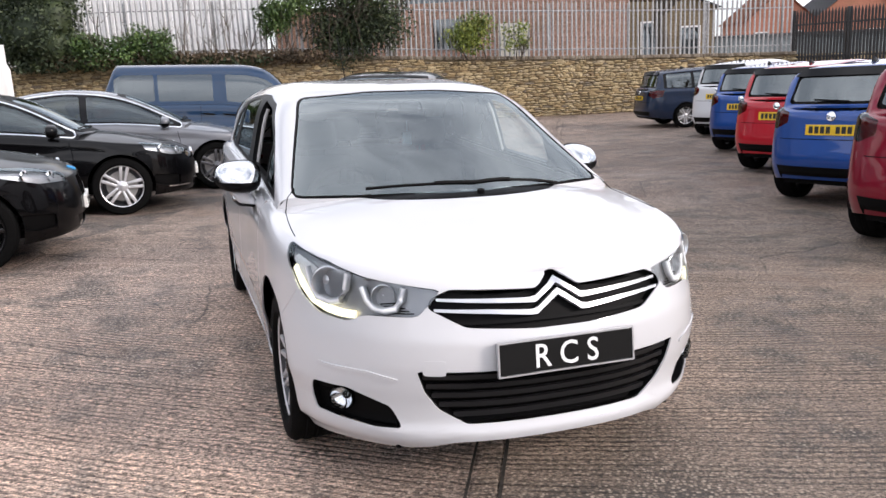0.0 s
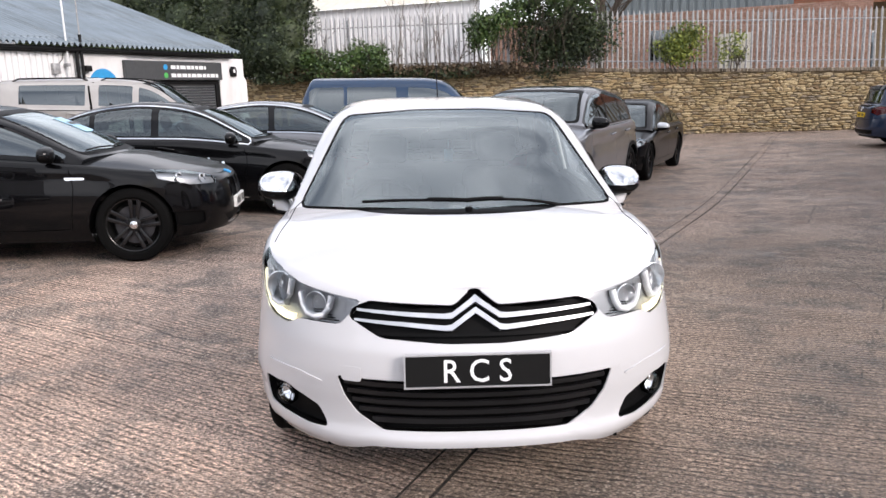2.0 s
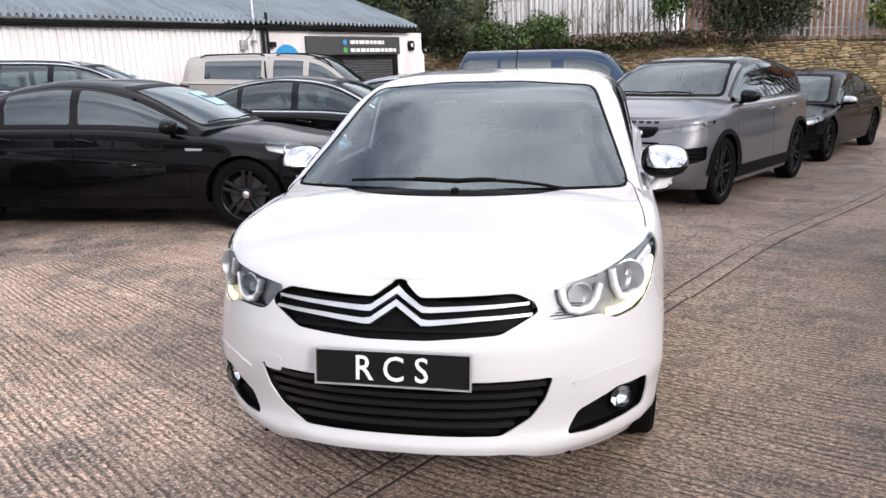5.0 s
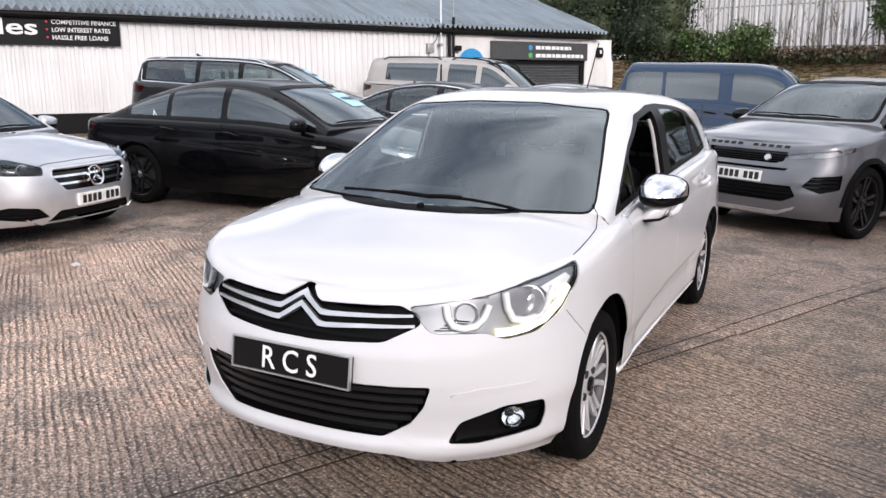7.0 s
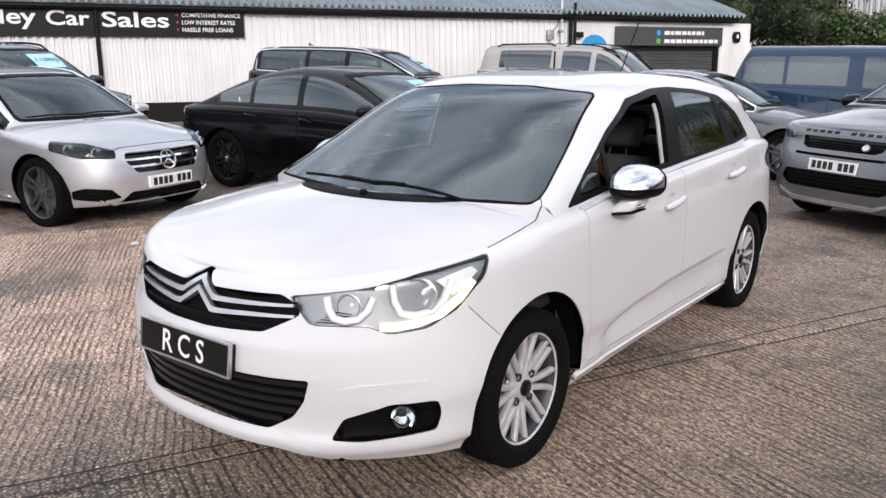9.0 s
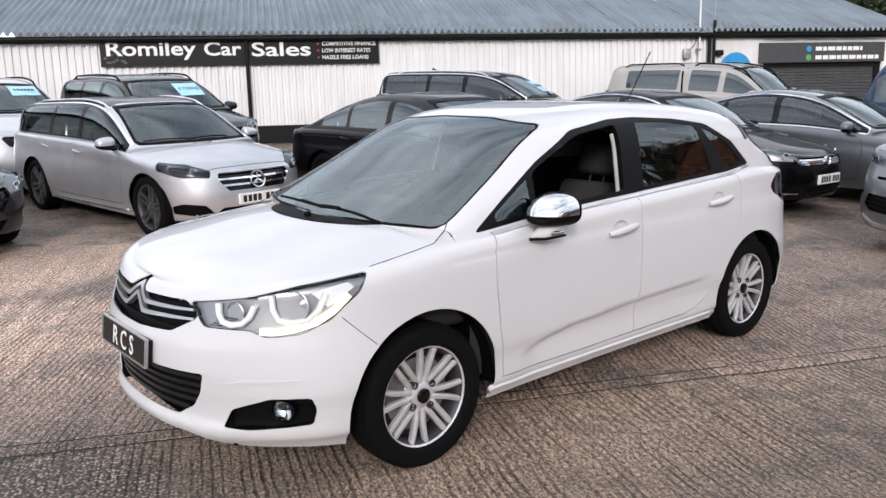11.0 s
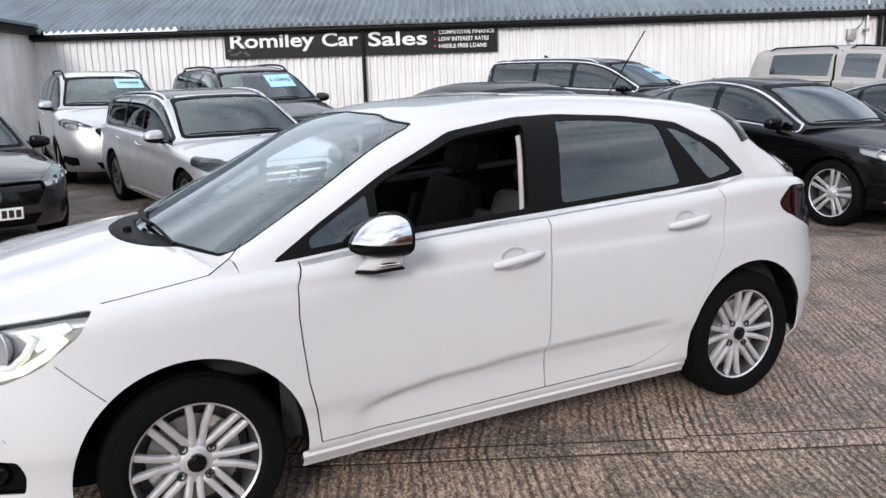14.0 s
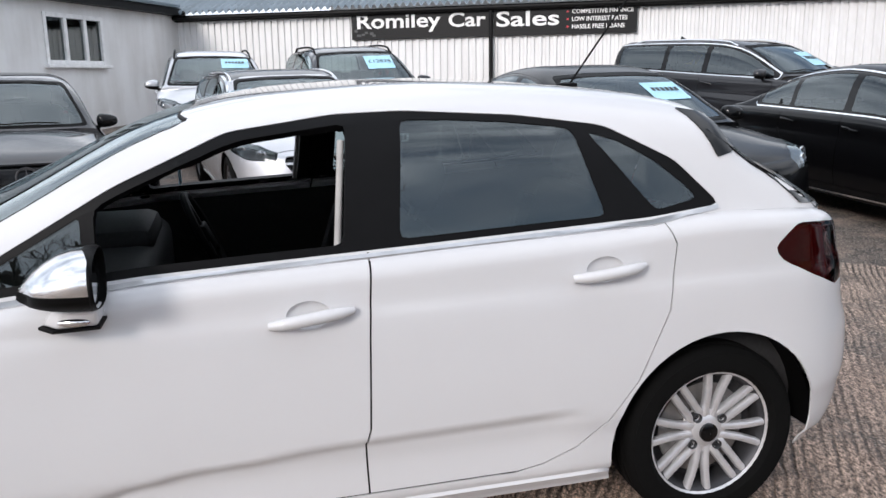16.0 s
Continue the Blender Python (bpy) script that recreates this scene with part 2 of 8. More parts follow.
def text_mesh(text, height, m, depth=0.002, width=None, shear=0.0, bold=0.0):
    """Letters of the built-in font as a bmesh, lying in the xy plane before m, middle at the origin."""
    cu = bpy.data.curves.new("lettering", "FONT")
    cu.body, cu.size, cu.align_x, cu.align_y, cu.extrude, cu.shear = text, 1.0, "CENTER", "CENTER", 0.01, shear
    cu.resolution_u = 3
    cu.offset = bold
    ob = bpy.data.objects.new("lettering", cu)
    me = bpy.data.meshes.new_from_object(ob)
    bm = bmesh.new()
    bm.from_mesh(me)
    xs = [v.co.x for v in bm.verts]
    ys = [v.co.y for v in bm.verts]
    cx, cy = (max(xs) + min(xs)) / 2, (max(ys) + min(ys)) / 2
    sy = height / (max(ys) - min(ys))
    sx = width / (max(xs) - min(xs)) if width else sy
    for v in bm.verts:
        v.co = Vector(((v.co.x - cx) * sx, (v.co.y - cy) * sy, v.co.z / 0.01 * depth))
    bm.transform(m)
    bpy.data.objects.remove(ob)
    bpy.data.meshes.remove(me)
    bpy.data.curves.remove(cu)
    return bm

# ------------------------------------------------------------- materials
def mat(name):
    m = bpy.data.materials.new(name)
    m.use_nodes = True
    return m, m.node_tree.nodes, m.node_tree.links, m.node_tree.nodes["Principled BSDF"]


def set_in(b, **kw):
    names = {"base": "Base Color", "rough": "Roughness", "metal": "Metallic", "coat": "Coat Weight", "coat_rough": "Coat Roughness", "ior": "IOR", "alpha": "Alpha", "spec": "Specular IOR Level", "trans": "Transmission Weight"}
    for k, v in kw.items():
        b.inputs[names[k]].default_value = (*v, 1) if isinstance(v, tuple) else v


def noise_at(n, l, scale, detail=4, rough=0.55, coord="Object"):
    t = n.new("ShaderNodeTexCoord")
    x = n.new("ShaderNodeTexNoise")
    x.inputs["Scale"].default_value, x.inputs["Detail"].default_value, x.inputs["Roughness"].default_value = scale, detail, rough
    l.new(t.outputs[coord], x.inputs["Vector"])
    return x


def ramp(n, l, src, stops):
    r = n.new("ShaderNodeValToRGB")
    while len(r.color_ramp.elements) < len(stops):
        r.color_ramp.elements.new(0.5)
    for e, (p, c) in zip(r.color_ramp.elements, stops):
        e.position, e.color = p, (*c, 1)
    l.new(src, r.inputs["Fac"])
    return r


def mix(n, l, fac, a, b, mode="MIX"):
    x = n.new("ShaderNodeMix")
    x.data_type, x.blend_type = "RGBA", mode
    for sock, v in ((0, fac), (6, a), (7, b)):
        if isinstance(v, (int, float)):
            x.inputs[sock].default_value = v
        elif isinstance(v, tuple):
            x.inputs[sock].default_value = (*v, 1)
        else:
            l.new(v, x.inputs[sock])
    return x.outputs[2]


def bump(n, l, height, strength, dist, b, chain=None):
    x = n.new("ShaderNodeBump")
    x.inputs["Strength"].default_value, x.inputs["Distance"].default_value = strength, dist
    l.new(height, x.inputs["Height"])
    if chain:
        l.new(chain.outputs["Normal"], x.inputs["Normal"])
    l.new(x.outputs["Normal"], b.inputs["Normal"])
    return x


def paint(name, col, metal=0.0, rough=0.35, flake=0.0, dirt=0.25, coat=1.0):
    """Lacquered car paint with a little road dirt."""
    m, n, l, b = mat(name)
    set_in(b, metal=metal, rough=rough, coat=coat, coat_rough=0.02, spec=0.5 if metal > 0.5 else 0.05)
    x = noise_at(n, l, 3.0, 6)
    dark = tuple(c * (1 - dirt * 0.4) + 0.01 * dirt for c in col)
    c = ramp(n, l, x.outputs["Fac"], [(0.35, dark), (0.62, col)])
    l.new(c.outputs["Color"], b.inputs["Base Color"])
    y = noise_at(n, l, 18.0, 5)
    r = ramp(n, l, y.outputs["Fac"], [(0.45, (0.012,) * 3), (0.8, (0.05,) * 3)])
    l.new(r.outputs["Color"], b.inputs["Coat Roughness"])
    if flake:
        f = noise_at(n, l, 900.0, 1)
        bump(n, l, f.outputs["Fac"], flake, 0.0006, b)
    return m


def plain(name, col, rough=0.5, metal=0.0, grain=0.0, scale=60.0, vary=0.15, spec=0.5):
    m, n, l, b = mat(name)
    set_in(b, rough=rough, metal=metal, spec=spec)
    x = noise_at(n, l, scale * 0.2, 5)
    c = ramp(n, l, x.outputs["Fac"], [(0.3, tuple(v * (1 - vary) for v in col)), (0.7, tuple(min(1, v * (1 + vary * 0.5)) for v in col))])
    l.new(c.outputs["Color"], b.inputs["Base Color"])
    if grain:
        y = noise_at(n, l, scale, 3)
        bump(n, l, y.outputs["Fac"], grain, 0.002, b)
    return m


def glass(name, tint, gloss_rough=0.005, ior=2.35):
    """A thin pane: tinted see-through with the mirror of its surface."""
    m, n, l, b = mat(name)
    n.remove(b)
    out = n["Material Output"]
    t = n.new("ShaderNodeBsdfTransparent")
    t.inputs["Color"].default_value = (*tint, 1)
    g = n.new("ShaderNodeBsdfGlossy")
    g.inputs["Roughness"].default_value = gloss_rough
    g.inputs["Color"].default_value = (0.88, 0.97, 1, 1)
    f = n.new("ShaderNodeFresnel")
    f.inputs["IOR"].default_value = ior
    x = n.new("ShaderNodeMixShader")
    l.new(f.outputs["Fac"], x.inputs["Fac"])
    l.new(t.outputs["BSDF"], x.inputs[1])
    l.new(g.outputs["BSDF"], x.inputs[2])
    l.new(x.outputs["Shader"], out.inputs["Surface"])
    return m


def lamp_glow(name, col, strength):
    m, n, l, b = mat(name)
    set_in(b, base=col, rough=0.3)
    b.inputs["Emission Color"].default_value = (*col, 1)
    b.inputs["Emission Strength"].default_value = strength
    return m


M_WHITE_PAINT = paint("white_paint", (0.59, 0.59, 0.605), 0.0, 0.4, dirt=0.04)
M_BLACK_PAINT = paint("black_paint", (0.0015, 0.0015, 0.002), 0.0, 0.4, coat=0.5, dirt=0.0)
M_GREY_PAINT = paint("grey_metallic_paint", (0.16, 0.165, 0.18), 0.75, 0.42, 0.25)
M_DARKGREY_PAINT = paint("dark_grey_metallic_paint", (0.019, 0.0195, 0.023), 0.4, 0.45, 0.2)
M_SILVER_PAINT = paint("silver_metallic_paint", (0.57, 0.58, 0.61), 0.75, 0.4, 0.25)
M_WARMSILVER_PAINT = paint("warm_silver_paint", (0.46, 0.435, 0.41), 0.45, 0.45, 0.15)
M_BLUE_PAINT = paint("blue_paint", (0.012, 0.06, 0.26), 0.4, 0.4, 0.15)
M_STEELBLUE_PAINT = paint("steel_blue_paint", (0.016, 0.042, 0.092), 0.45, 0.42, 0.15)
M_NAVY_PAINT = paint("navy_paint", (0.012, 0.022, 0.05), 0.3, 0.4)
M_RED_PAINT = paint("red_paint", (0.42, 0.012, 0.022), 0.1, 0.4)
M_MAROON_PAINT = paint("maroon_paint", (0.20, 0.006, 0.02), 0.3, 0.4)
M_BLACK_PLASTIC = plain("black_plastic", (0.003, 0.003, 0.0033), 0.55, grain=0.2, scale=400, spec=0.10)
M_SLAT = plain("grille_slat", (0.010, 0.010, 0.011), 0.32, spec=0.4)
M_GLOSS_BLACK = plain("gloss_black", (0.003, 0.003, 0.0035), 0.12, spec=0.3)
M_MATT_BLACK = plain("matt_black_foil", (0.0035, 0.0035, 0.004), 0.45, spec=0.14)
M_GAP = plain("panel_gap_black", (0.006, 0.006, 0.006), 0.9, spec=0.05)
M_CABIN = plain("cabin_trim", (0.038, 0.038, 0.040), 0.65, grain=0.3, scale=300, spec=0.15)
M_SEAT = plain("seat_cloth", (0.055, 0.055, 0.058), 0.9, grain=0.4, scale=500, spec=0.1)
M_LINING = plain("cabin_lining", (0.42, 0.41, 0.40), 0.9)
M_DARK_LINING = plain("dark_cabin_lining", (0.05, 0.05, 0.05), 0.9, spec=0.1)
M_TYRE = plain("tyre_rubber", (0.0045, 0.0045, 0.0045), 0.85, grain=0.3, scale=250, spec=0.08)
M_ALLOY = plain("silver_alloy", (0.74, 0.74, 0.76), 0.34, 0.62)
M_BLACK_ALLOY = plain("black_alloy", (0.008, 0.008, 0.009), 0.22, spec=0.35)
M_GREY_ALLOY = plain("grey_alloy", (0.16, 0.16, 0.17), 0.3, 0.8)
M_DARK_METAL = plain("dark_metal", (0.05, 0.05, 0.055), 0.5, 0.6)
M_STEEL = plain("brake_steel", (0.35, 0.34, 0.33), 0.4, 0.9)
M_CHROME = plain("chrome", (0.82, 0.83, 0.85), 0.07, 1.0, vary=0.03)
M_MIRROR_CAP = plain("satin_chrome", (0.80, 0.81, 0.83), 0.16, 1.0, vary=0.03)
M_SILVER_TRIM = plain("satin_silver", (0.62, 0.63, 0.65), 0.3, 0.8)
M_GLASS = glass("tinted_glass", (0.35, 0.42, 0.41), ior=2.0)
M_GLASS_CLEAR = glass("windscreen_glass", (0.70, 0.80, 0.79), ior=2.35)
M_GLASS_DARK = glass("privacy_glass", (0.10, 0.11, 0.12))
M_LENS = glass("lamp_lens", (0.95, 0.96, 0.97), 0.02, 1.4)
M_RED_LENS = glass("red_lens", (0.55, 0.02, 0.03), 0.02, 1.45)
M_LAMP_HOUSING = plain("lamp_housing", (0.40, 0.405, 0.42), 0.38, 0.7)
M_LIGHT_GUIDE = plain("light_guide", (0.85, 0.86, 0.88), 0.2)
M_LAMP_SILVER = plain("lamp_silver", (0.78, 0.79, 0.81), 0.28, 0.85)
M_TAIL = plain("tail_lamp", (0.26, 0.005, 0.010), 0.15)
M_DRL = lamp_glow("daytime_lamp", (1.0, 0.93, 0.68), 1.0)
M_PLATE_YELLOW = plain("yellow_plate", (0.80, 0.52, 0.02), 0.35)
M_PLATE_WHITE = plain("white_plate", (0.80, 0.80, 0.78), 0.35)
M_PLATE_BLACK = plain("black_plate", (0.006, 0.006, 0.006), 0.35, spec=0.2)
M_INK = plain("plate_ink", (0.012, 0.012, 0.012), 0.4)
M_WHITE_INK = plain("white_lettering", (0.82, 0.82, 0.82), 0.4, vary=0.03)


def ground_material():
    """Ribbed, worn concrete with an aggregate parking strip and damp stains."""
    m, n, l, b = mat("yard_concrete")
    tc = n.new("ShaderNodeTexCoord")
    pos = tc.outputs["Object"]

    def noise(scale, detail=5, rough=0.6, vec=pos):
        x = n.new("ShaderNodeTexNoise")
        x.inputs["Scale"].default_value, x.inputs["Detail"].default_value, x.inputs["Roughness"].default_value = scale, detail, rough
        l.new(vec, x.inputs["Vector"])
        return x.outputs["Fac"]

    def val(op, a, c, clamp=False):
        x = n.new("ShaderNodeMath")
        x.operation, x.use_clamp = op, clamp
        for i, v in ((0, a), (1, c)):
            if isinstance(v, (int, float)):
                x.inputs[i].default_value = v
            else:
                l.new(v, x.inputs[i])
        return x.outputs[0]

    def along(ax, ay):
        d = n.new("ShaderNodeVectorMath")
        d.operation = "DOT_PRODUCT"
        l.new(pos, d.inputs[0])
        d.inputs[1].default_value = (ax, ay, 0)
        return d.outputs["Value"]
    sep = n.new("ShaderNodeSeparateXYZ")
    l.new(pos, sep.inputs[0])
    x, y = sep.outputs["X"], sep.outputs["Y"]
    # which side of the slab joint, and of the parking strip's edge
    jm = val("MULTIPLY", y, 0.10)
    side = val("GREATER_THAN", val("SUBTRACT", x, jm), -0.15)
    edge = val("MULTIPLY", y, 0.19)
    wob = val("MULTIPLY", noise(1.2, 3), 0.3)
    strip = val("LESS_THAN", val("ADD", val("SUBTRACT", x, edge), wob), -5.15)
    warp = val("MULTIPLY", noise(0.8, 3), 0.10)
    fine = val("MULTIPLY", noise(22, 4), 0.026)

    def ribs(ax, ay, period):
        v = val("ADD", val("ADD", along(ax, ay), warp), fine)
        return val("SINE", val("MULTIPLY", v, 2 * math.pi / period), 0)
    ra = ribs(0.24, 0.97, 0.040)
    rb = ribs(0.02, 1.0, 0.042)
    rib = n.new("ShaderNodeMix")
    l.new(side, rib.inputs[0])
    l.new(ra, rib.inputs[2])
    l.new(rb, rib.inputs[3])
    off = val("SUBTRACT", 1.0, strip)
    # some grooves deep, some worn flat, broken along their length
    worn = ramp(n, l, noise(1.6, 5, 0.65), [(0.40, (0, 0, 0)), (0.60, (1, 1, 1))]).outputs["Color"]
    lane = n.new("ShaderNodeTexNoise")
    lane.noise_dimensions = "1D"
    lane.inputs["Scale"].default_value, lane.inputs["Detail"].default_value = 9.0, 2
    l.new(val("ADD", along(0.1, 0.99), warp), lane.inputs["W"])
    deep = ramp(n, l, lane.outputs["Fac"], [(0.32, (0.25, 0.25, 0.25)), (0.55, (1, 1, 1))]).outputs["Color"]
    keep = val("MULTIPLY", off, val("MULTIPLY", deep, val("ADD", val("MULTIPLY", worn, 0.5), 0.5)))
    half = val("ADD", val("MULTIPLY", rib.outputs[0], 0.5), 0.5)
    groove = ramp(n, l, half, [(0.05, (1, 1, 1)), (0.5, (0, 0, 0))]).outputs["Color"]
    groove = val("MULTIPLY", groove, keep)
    vor = n.new("ShaderNodeTexVoronoi")
    vor.inputs["Scale"].default_value = 62
    l.new(pos, vor.inputs["Vector"])
    stone = ramp(n, l, vor.outputs["Distance"], [(0.0, (1, 1, 1)), (0.55, (0, 0, 0))]).outputs["Color"]
    grain = noise(130, 5, 0.75)
    drawn = n.new("ShaderNodeMapping")
    drawn.inputs["Scale"].default_value = (0.5, 1, 1)
    l.new(pos, drawn.inputs["Vector"])
    mid = noise(84, 5, 0.72, drawn.outputs["Vector"])
    height = val("SUBTRACT", val("ADD", val("MULTIPLY", mid, 0.9), val("ADD", val("MULTIPLY", grain, 0.7), val("MULTIPLY", stone, 0.45))), val("MULTIPLY", groove, 1.3))
    # colour: warm sandy crests, darker in the grooves and pits, pale exposed stones
    big = noise(0.45, 6, 0.65)
    col = ramp(n, l, big, [(0.30, (0.30, 0.225, 0.18)), (0.5, (0.42, 0.325, 0.265)), (0.70, (0.51, 0.41, 0.34))]).outputs["Color"]
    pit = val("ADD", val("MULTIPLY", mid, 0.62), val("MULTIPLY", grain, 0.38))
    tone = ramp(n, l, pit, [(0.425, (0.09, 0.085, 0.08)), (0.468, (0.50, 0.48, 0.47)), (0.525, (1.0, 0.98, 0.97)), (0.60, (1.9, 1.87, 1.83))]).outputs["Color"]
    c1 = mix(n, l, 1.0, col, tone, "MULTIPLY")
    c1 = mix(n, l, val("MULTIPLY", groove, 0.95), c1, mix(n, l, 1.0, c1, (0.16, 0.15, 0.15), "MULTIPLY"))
    agg = ramp(n, l, vor.outputs["Color"], [(0.1, (0.13, 0.105, 0.09)), (0.5, (0.33, 0.27, 0.225)), (0.9, (0.64, 0.56, 0.48))]).outputs["Color"]
    aggd = mix(n, l, ramp(n, l, vor.outputs["Distance"], [(0.22, (0, 0, 0)), (0.55, (1, 1, 1))]).outputs["Color"], agg, (0.055, 0.048, 0.044))
    aggm = mix(n, l, ramp(n, l, noise(3.0, 5), [(0.42, (0, 0, 0)), (0.62, (1, 1, 1))]).outputs["Color"], aggd, c1)
    c2 = mix(n, l, strip, c1, aggm)
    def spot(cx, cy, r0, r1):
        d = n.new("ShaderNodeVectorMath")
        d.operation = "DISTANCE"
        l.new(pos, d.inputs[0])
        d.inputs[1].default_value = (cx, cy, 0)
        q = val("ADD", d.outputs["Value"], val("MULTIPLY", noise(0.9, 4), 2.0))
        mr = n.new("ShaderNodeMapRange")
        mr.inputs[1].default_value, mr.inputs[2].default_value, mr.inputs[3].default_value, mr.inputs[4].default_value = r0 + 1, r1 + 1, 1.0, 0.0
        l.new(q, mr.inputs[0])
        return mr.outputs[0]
    # exposed stones where the slab has lost its skin
    ex = ramp(n, l, noise(1.5, 6, 0.72), [(0.50, (0, 0, 0)), (0.60, (0.8, 0.8, 0.8))]).outputs["Color"]
    c3 = mix(n, l, val("MAXIMUM", ex, spot(0.7, 2.0, 0.5, 1.7)), c2, aggd)
    # damp dark patches and streaks
    damp = ramp(n, l, noise(0.7, 6, 0.66), [(0.50, (0, 0, 0)), (0.66, (1, 1, 1))]).outputs["Color"]
    c4 = mix(n, l, val("MULTIPLY", damp, 0.5), c3, mix(n, l, 1.0, c3, (0.40, 0.38, 0.38), "MULTIPLY"))
    rust = ramp(n, l, noise(0.55, 4), [(0.60, (0, 0, 0)), (0.72, (1, 1, 1))]).outputs["Color"]
    c5 = mix(n, l, val("MULTIPLY", rust, 0.3), c4, (0.26, 0.15, 0.10))
    # a paler slab, partly sky sheen put into the colour, and a darker lane
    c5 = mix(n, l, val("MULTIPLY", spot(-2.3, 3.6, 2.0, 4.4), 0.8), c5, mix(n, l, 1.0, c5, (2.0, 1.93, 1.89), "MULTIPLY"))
    c5 = mix(n, l, val("MULTIPLY", spot(7.5, 14.0, 3.0, 9.0), 0.4), c5, mix(n, l, 1.0, c5, (0.50, 0.49, 0.49), "MULTIPLY"))
    # fine cracks across the slabs
    bent = n.new("ShaderNodeMix")
    bent.data_type = "RGBA"
    bent.inputs[0].default_value = 0.12
    wav = n.new("ShaderNodeTexNoise")
    wav.inputs["Scale"].default_value, wav.inputs["Detail"].default_value = 2.5, 4
    l.new(pos, wav.inputs["Vector"])
    l.new(pos, bent.inputs[6])
    l.new(wav.outputs["Color"], bent.inputs[7])
    crk = n.new("ShaderNodeTexVoronoi")
    crk.feature = "DISTANCE_TO_EDGE"
    crk.inputs["Scale"].default_value = 0.42
    l.new(bent.outputs[2], crk.inputs["Vector"])
    line = ramp(n, l, crk.outputs["Distance"], [(0.0015, (1, 1, 1)), (0.004, (0, 0, 0))]).outputs["Color"]
    some = ramp(n, l, noise(0.5, 2), [(0.50, (0, 0, 0)), (0.56, (1, 1, 1))]).outputs["Color"]
    c5 = mix(n, l, val("MULTIPLY", val("MULTIPLY", line, some), 0.85), c5, (0.03, 0.027, 0.025))
    c5 = mix(n, l, val("MULTIPLY", side, spot(3.2, 4.5, 3.0, 6.0)), c5, mix(n, l, 1.0, c5, (0.83, 0.83, 0.79), "MULTIPLY"))
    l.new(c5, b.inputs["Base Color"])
    rough = ramp(n, l, damp, [(0.0, (0.72,) * 3), (1.0, (0.38,) * 3)]).outputs["Color"]
    l.new(rough, b.inputs["Roughness"])
    bump(n, l, height, 1.0, 0.012, b)
    return m


def stone_material(name, stops, grain=30):
    m, n, l, b = mat(name)
    oi = n.new("ShaderNodeObjectInfo")
    geo = n.new("ShaderNodeNewGeometry")
    add = n.new("ShaderNodeMath")
    add.operation = "ADD"
    l.new(oi.outputs["Random"], add.inputs[0])
    l.new(geo.outputs["Random Per Island"], add.inputs[1])
    fr = n.new("ShaderNodeMath")
    fr.operation = "FRACT"
    l.new(add.outputs[0], fr.inputs[0])
    c = ramp(n, l, fr.outputs[0], stops).outputs["Color"]
    x = noise_at(n, l, 1.1, 5)
    moss = ramp(n, l, x.outputs["Fac"], [(0.45, (0, 0, 0)), (0.68, (1, 1, 1))]).outputs["Color"]
    mm = n.new("ShaderNodeMath")
    mm.operation = "MULTIPLY"
    mm.inputs[1].default_value = 0.3
    l.new(moss, mm.inputs[0])
    c = mix(n, l, mm.outputs[0], c, (0.115, 0.10, 0.045))
    y = noise_at(n, l, grain, 6, 0.7)
    t = ramp(n, l, y.outputs["Fac"], [(0.3, (0.5, 0.5, 0.5)), (0.7, (1.25, 1.22, 1.18))]).outputs["Color"]
    c = mix(n, l, 1.0, c, t, "MULTIPLY")
    l.new(c, b.inputs["Base Color"])
    set_in(b, rough=0.92)
    bump(n, l, y.outputs["Fac"], 0.8, 0.02, b)
    return m


def streaked(name, col, dirt, amount=0.5, rough=0.5, metal=0.0, scale=(6, 6, 0.5)):
    """Painted sheet with rain streaks and grime."""
    m, n, l, b = mat(name)
    tc = n.new("ShaderNodeTexCoord")
    mp = n.new("ShaderNodeMapping")
    mp.inputs["Scale"].default_value = scale
    l.new(tc.outputs["Object"], mp.inputs["Vector"])
    x = n.new("ShaderNodeTexNoise")
    x.inputs["Scale"].default_value, x.inputs["Detail"].default_value = 1.0, 7
    l.new(mp.outputs["Vector"], x.inputs["Vector"])
    y = noise_at(n, l, 0.8, 5)
    f = mix(n, l, 0.5, x.outputs["Fac"], y.outputs["Fac"])
    c = ramp(n, l, f, [(0.40, tuple(a * (1 - amount) + d * amount for a, d in zip(col, dirt))), (0.58, col)])
    l.new(c.outputs["Color"], b.inputs["Base Color"])
    set_in(b, rough=rough, metal=metal)
    z = noise_at(n, l, 40, 3)
    bump(n, l, z.outputs["Fac"], 0.15, 0.004, b)
    return m


def leaf_material(name, stops, rough=0.45):
    m, n, l, b = mat(name)
    geo = n.new("ShaderNodeNewGeometry")
    c = ramp(n, l, geo.outputs["Random Per Island"], stops).outputs["Color"]
    x = noise_at(n, l, 0.9, 4)
    t = ramp(n, l, x.outputs["Fac"], [(0.35, (0.6, 0.6, 0.6)), (0.65, (1.2, 1.2, 1.2))]).outputs["Color"]
    l.new(mix(n, l, 1.0, c, t, "MULTIPLY"), b.inputs["Base Color"])
    set_in(b, rough=rough)
    b.inputs["Subsurface Weight"].default_value = 0.0
    return m


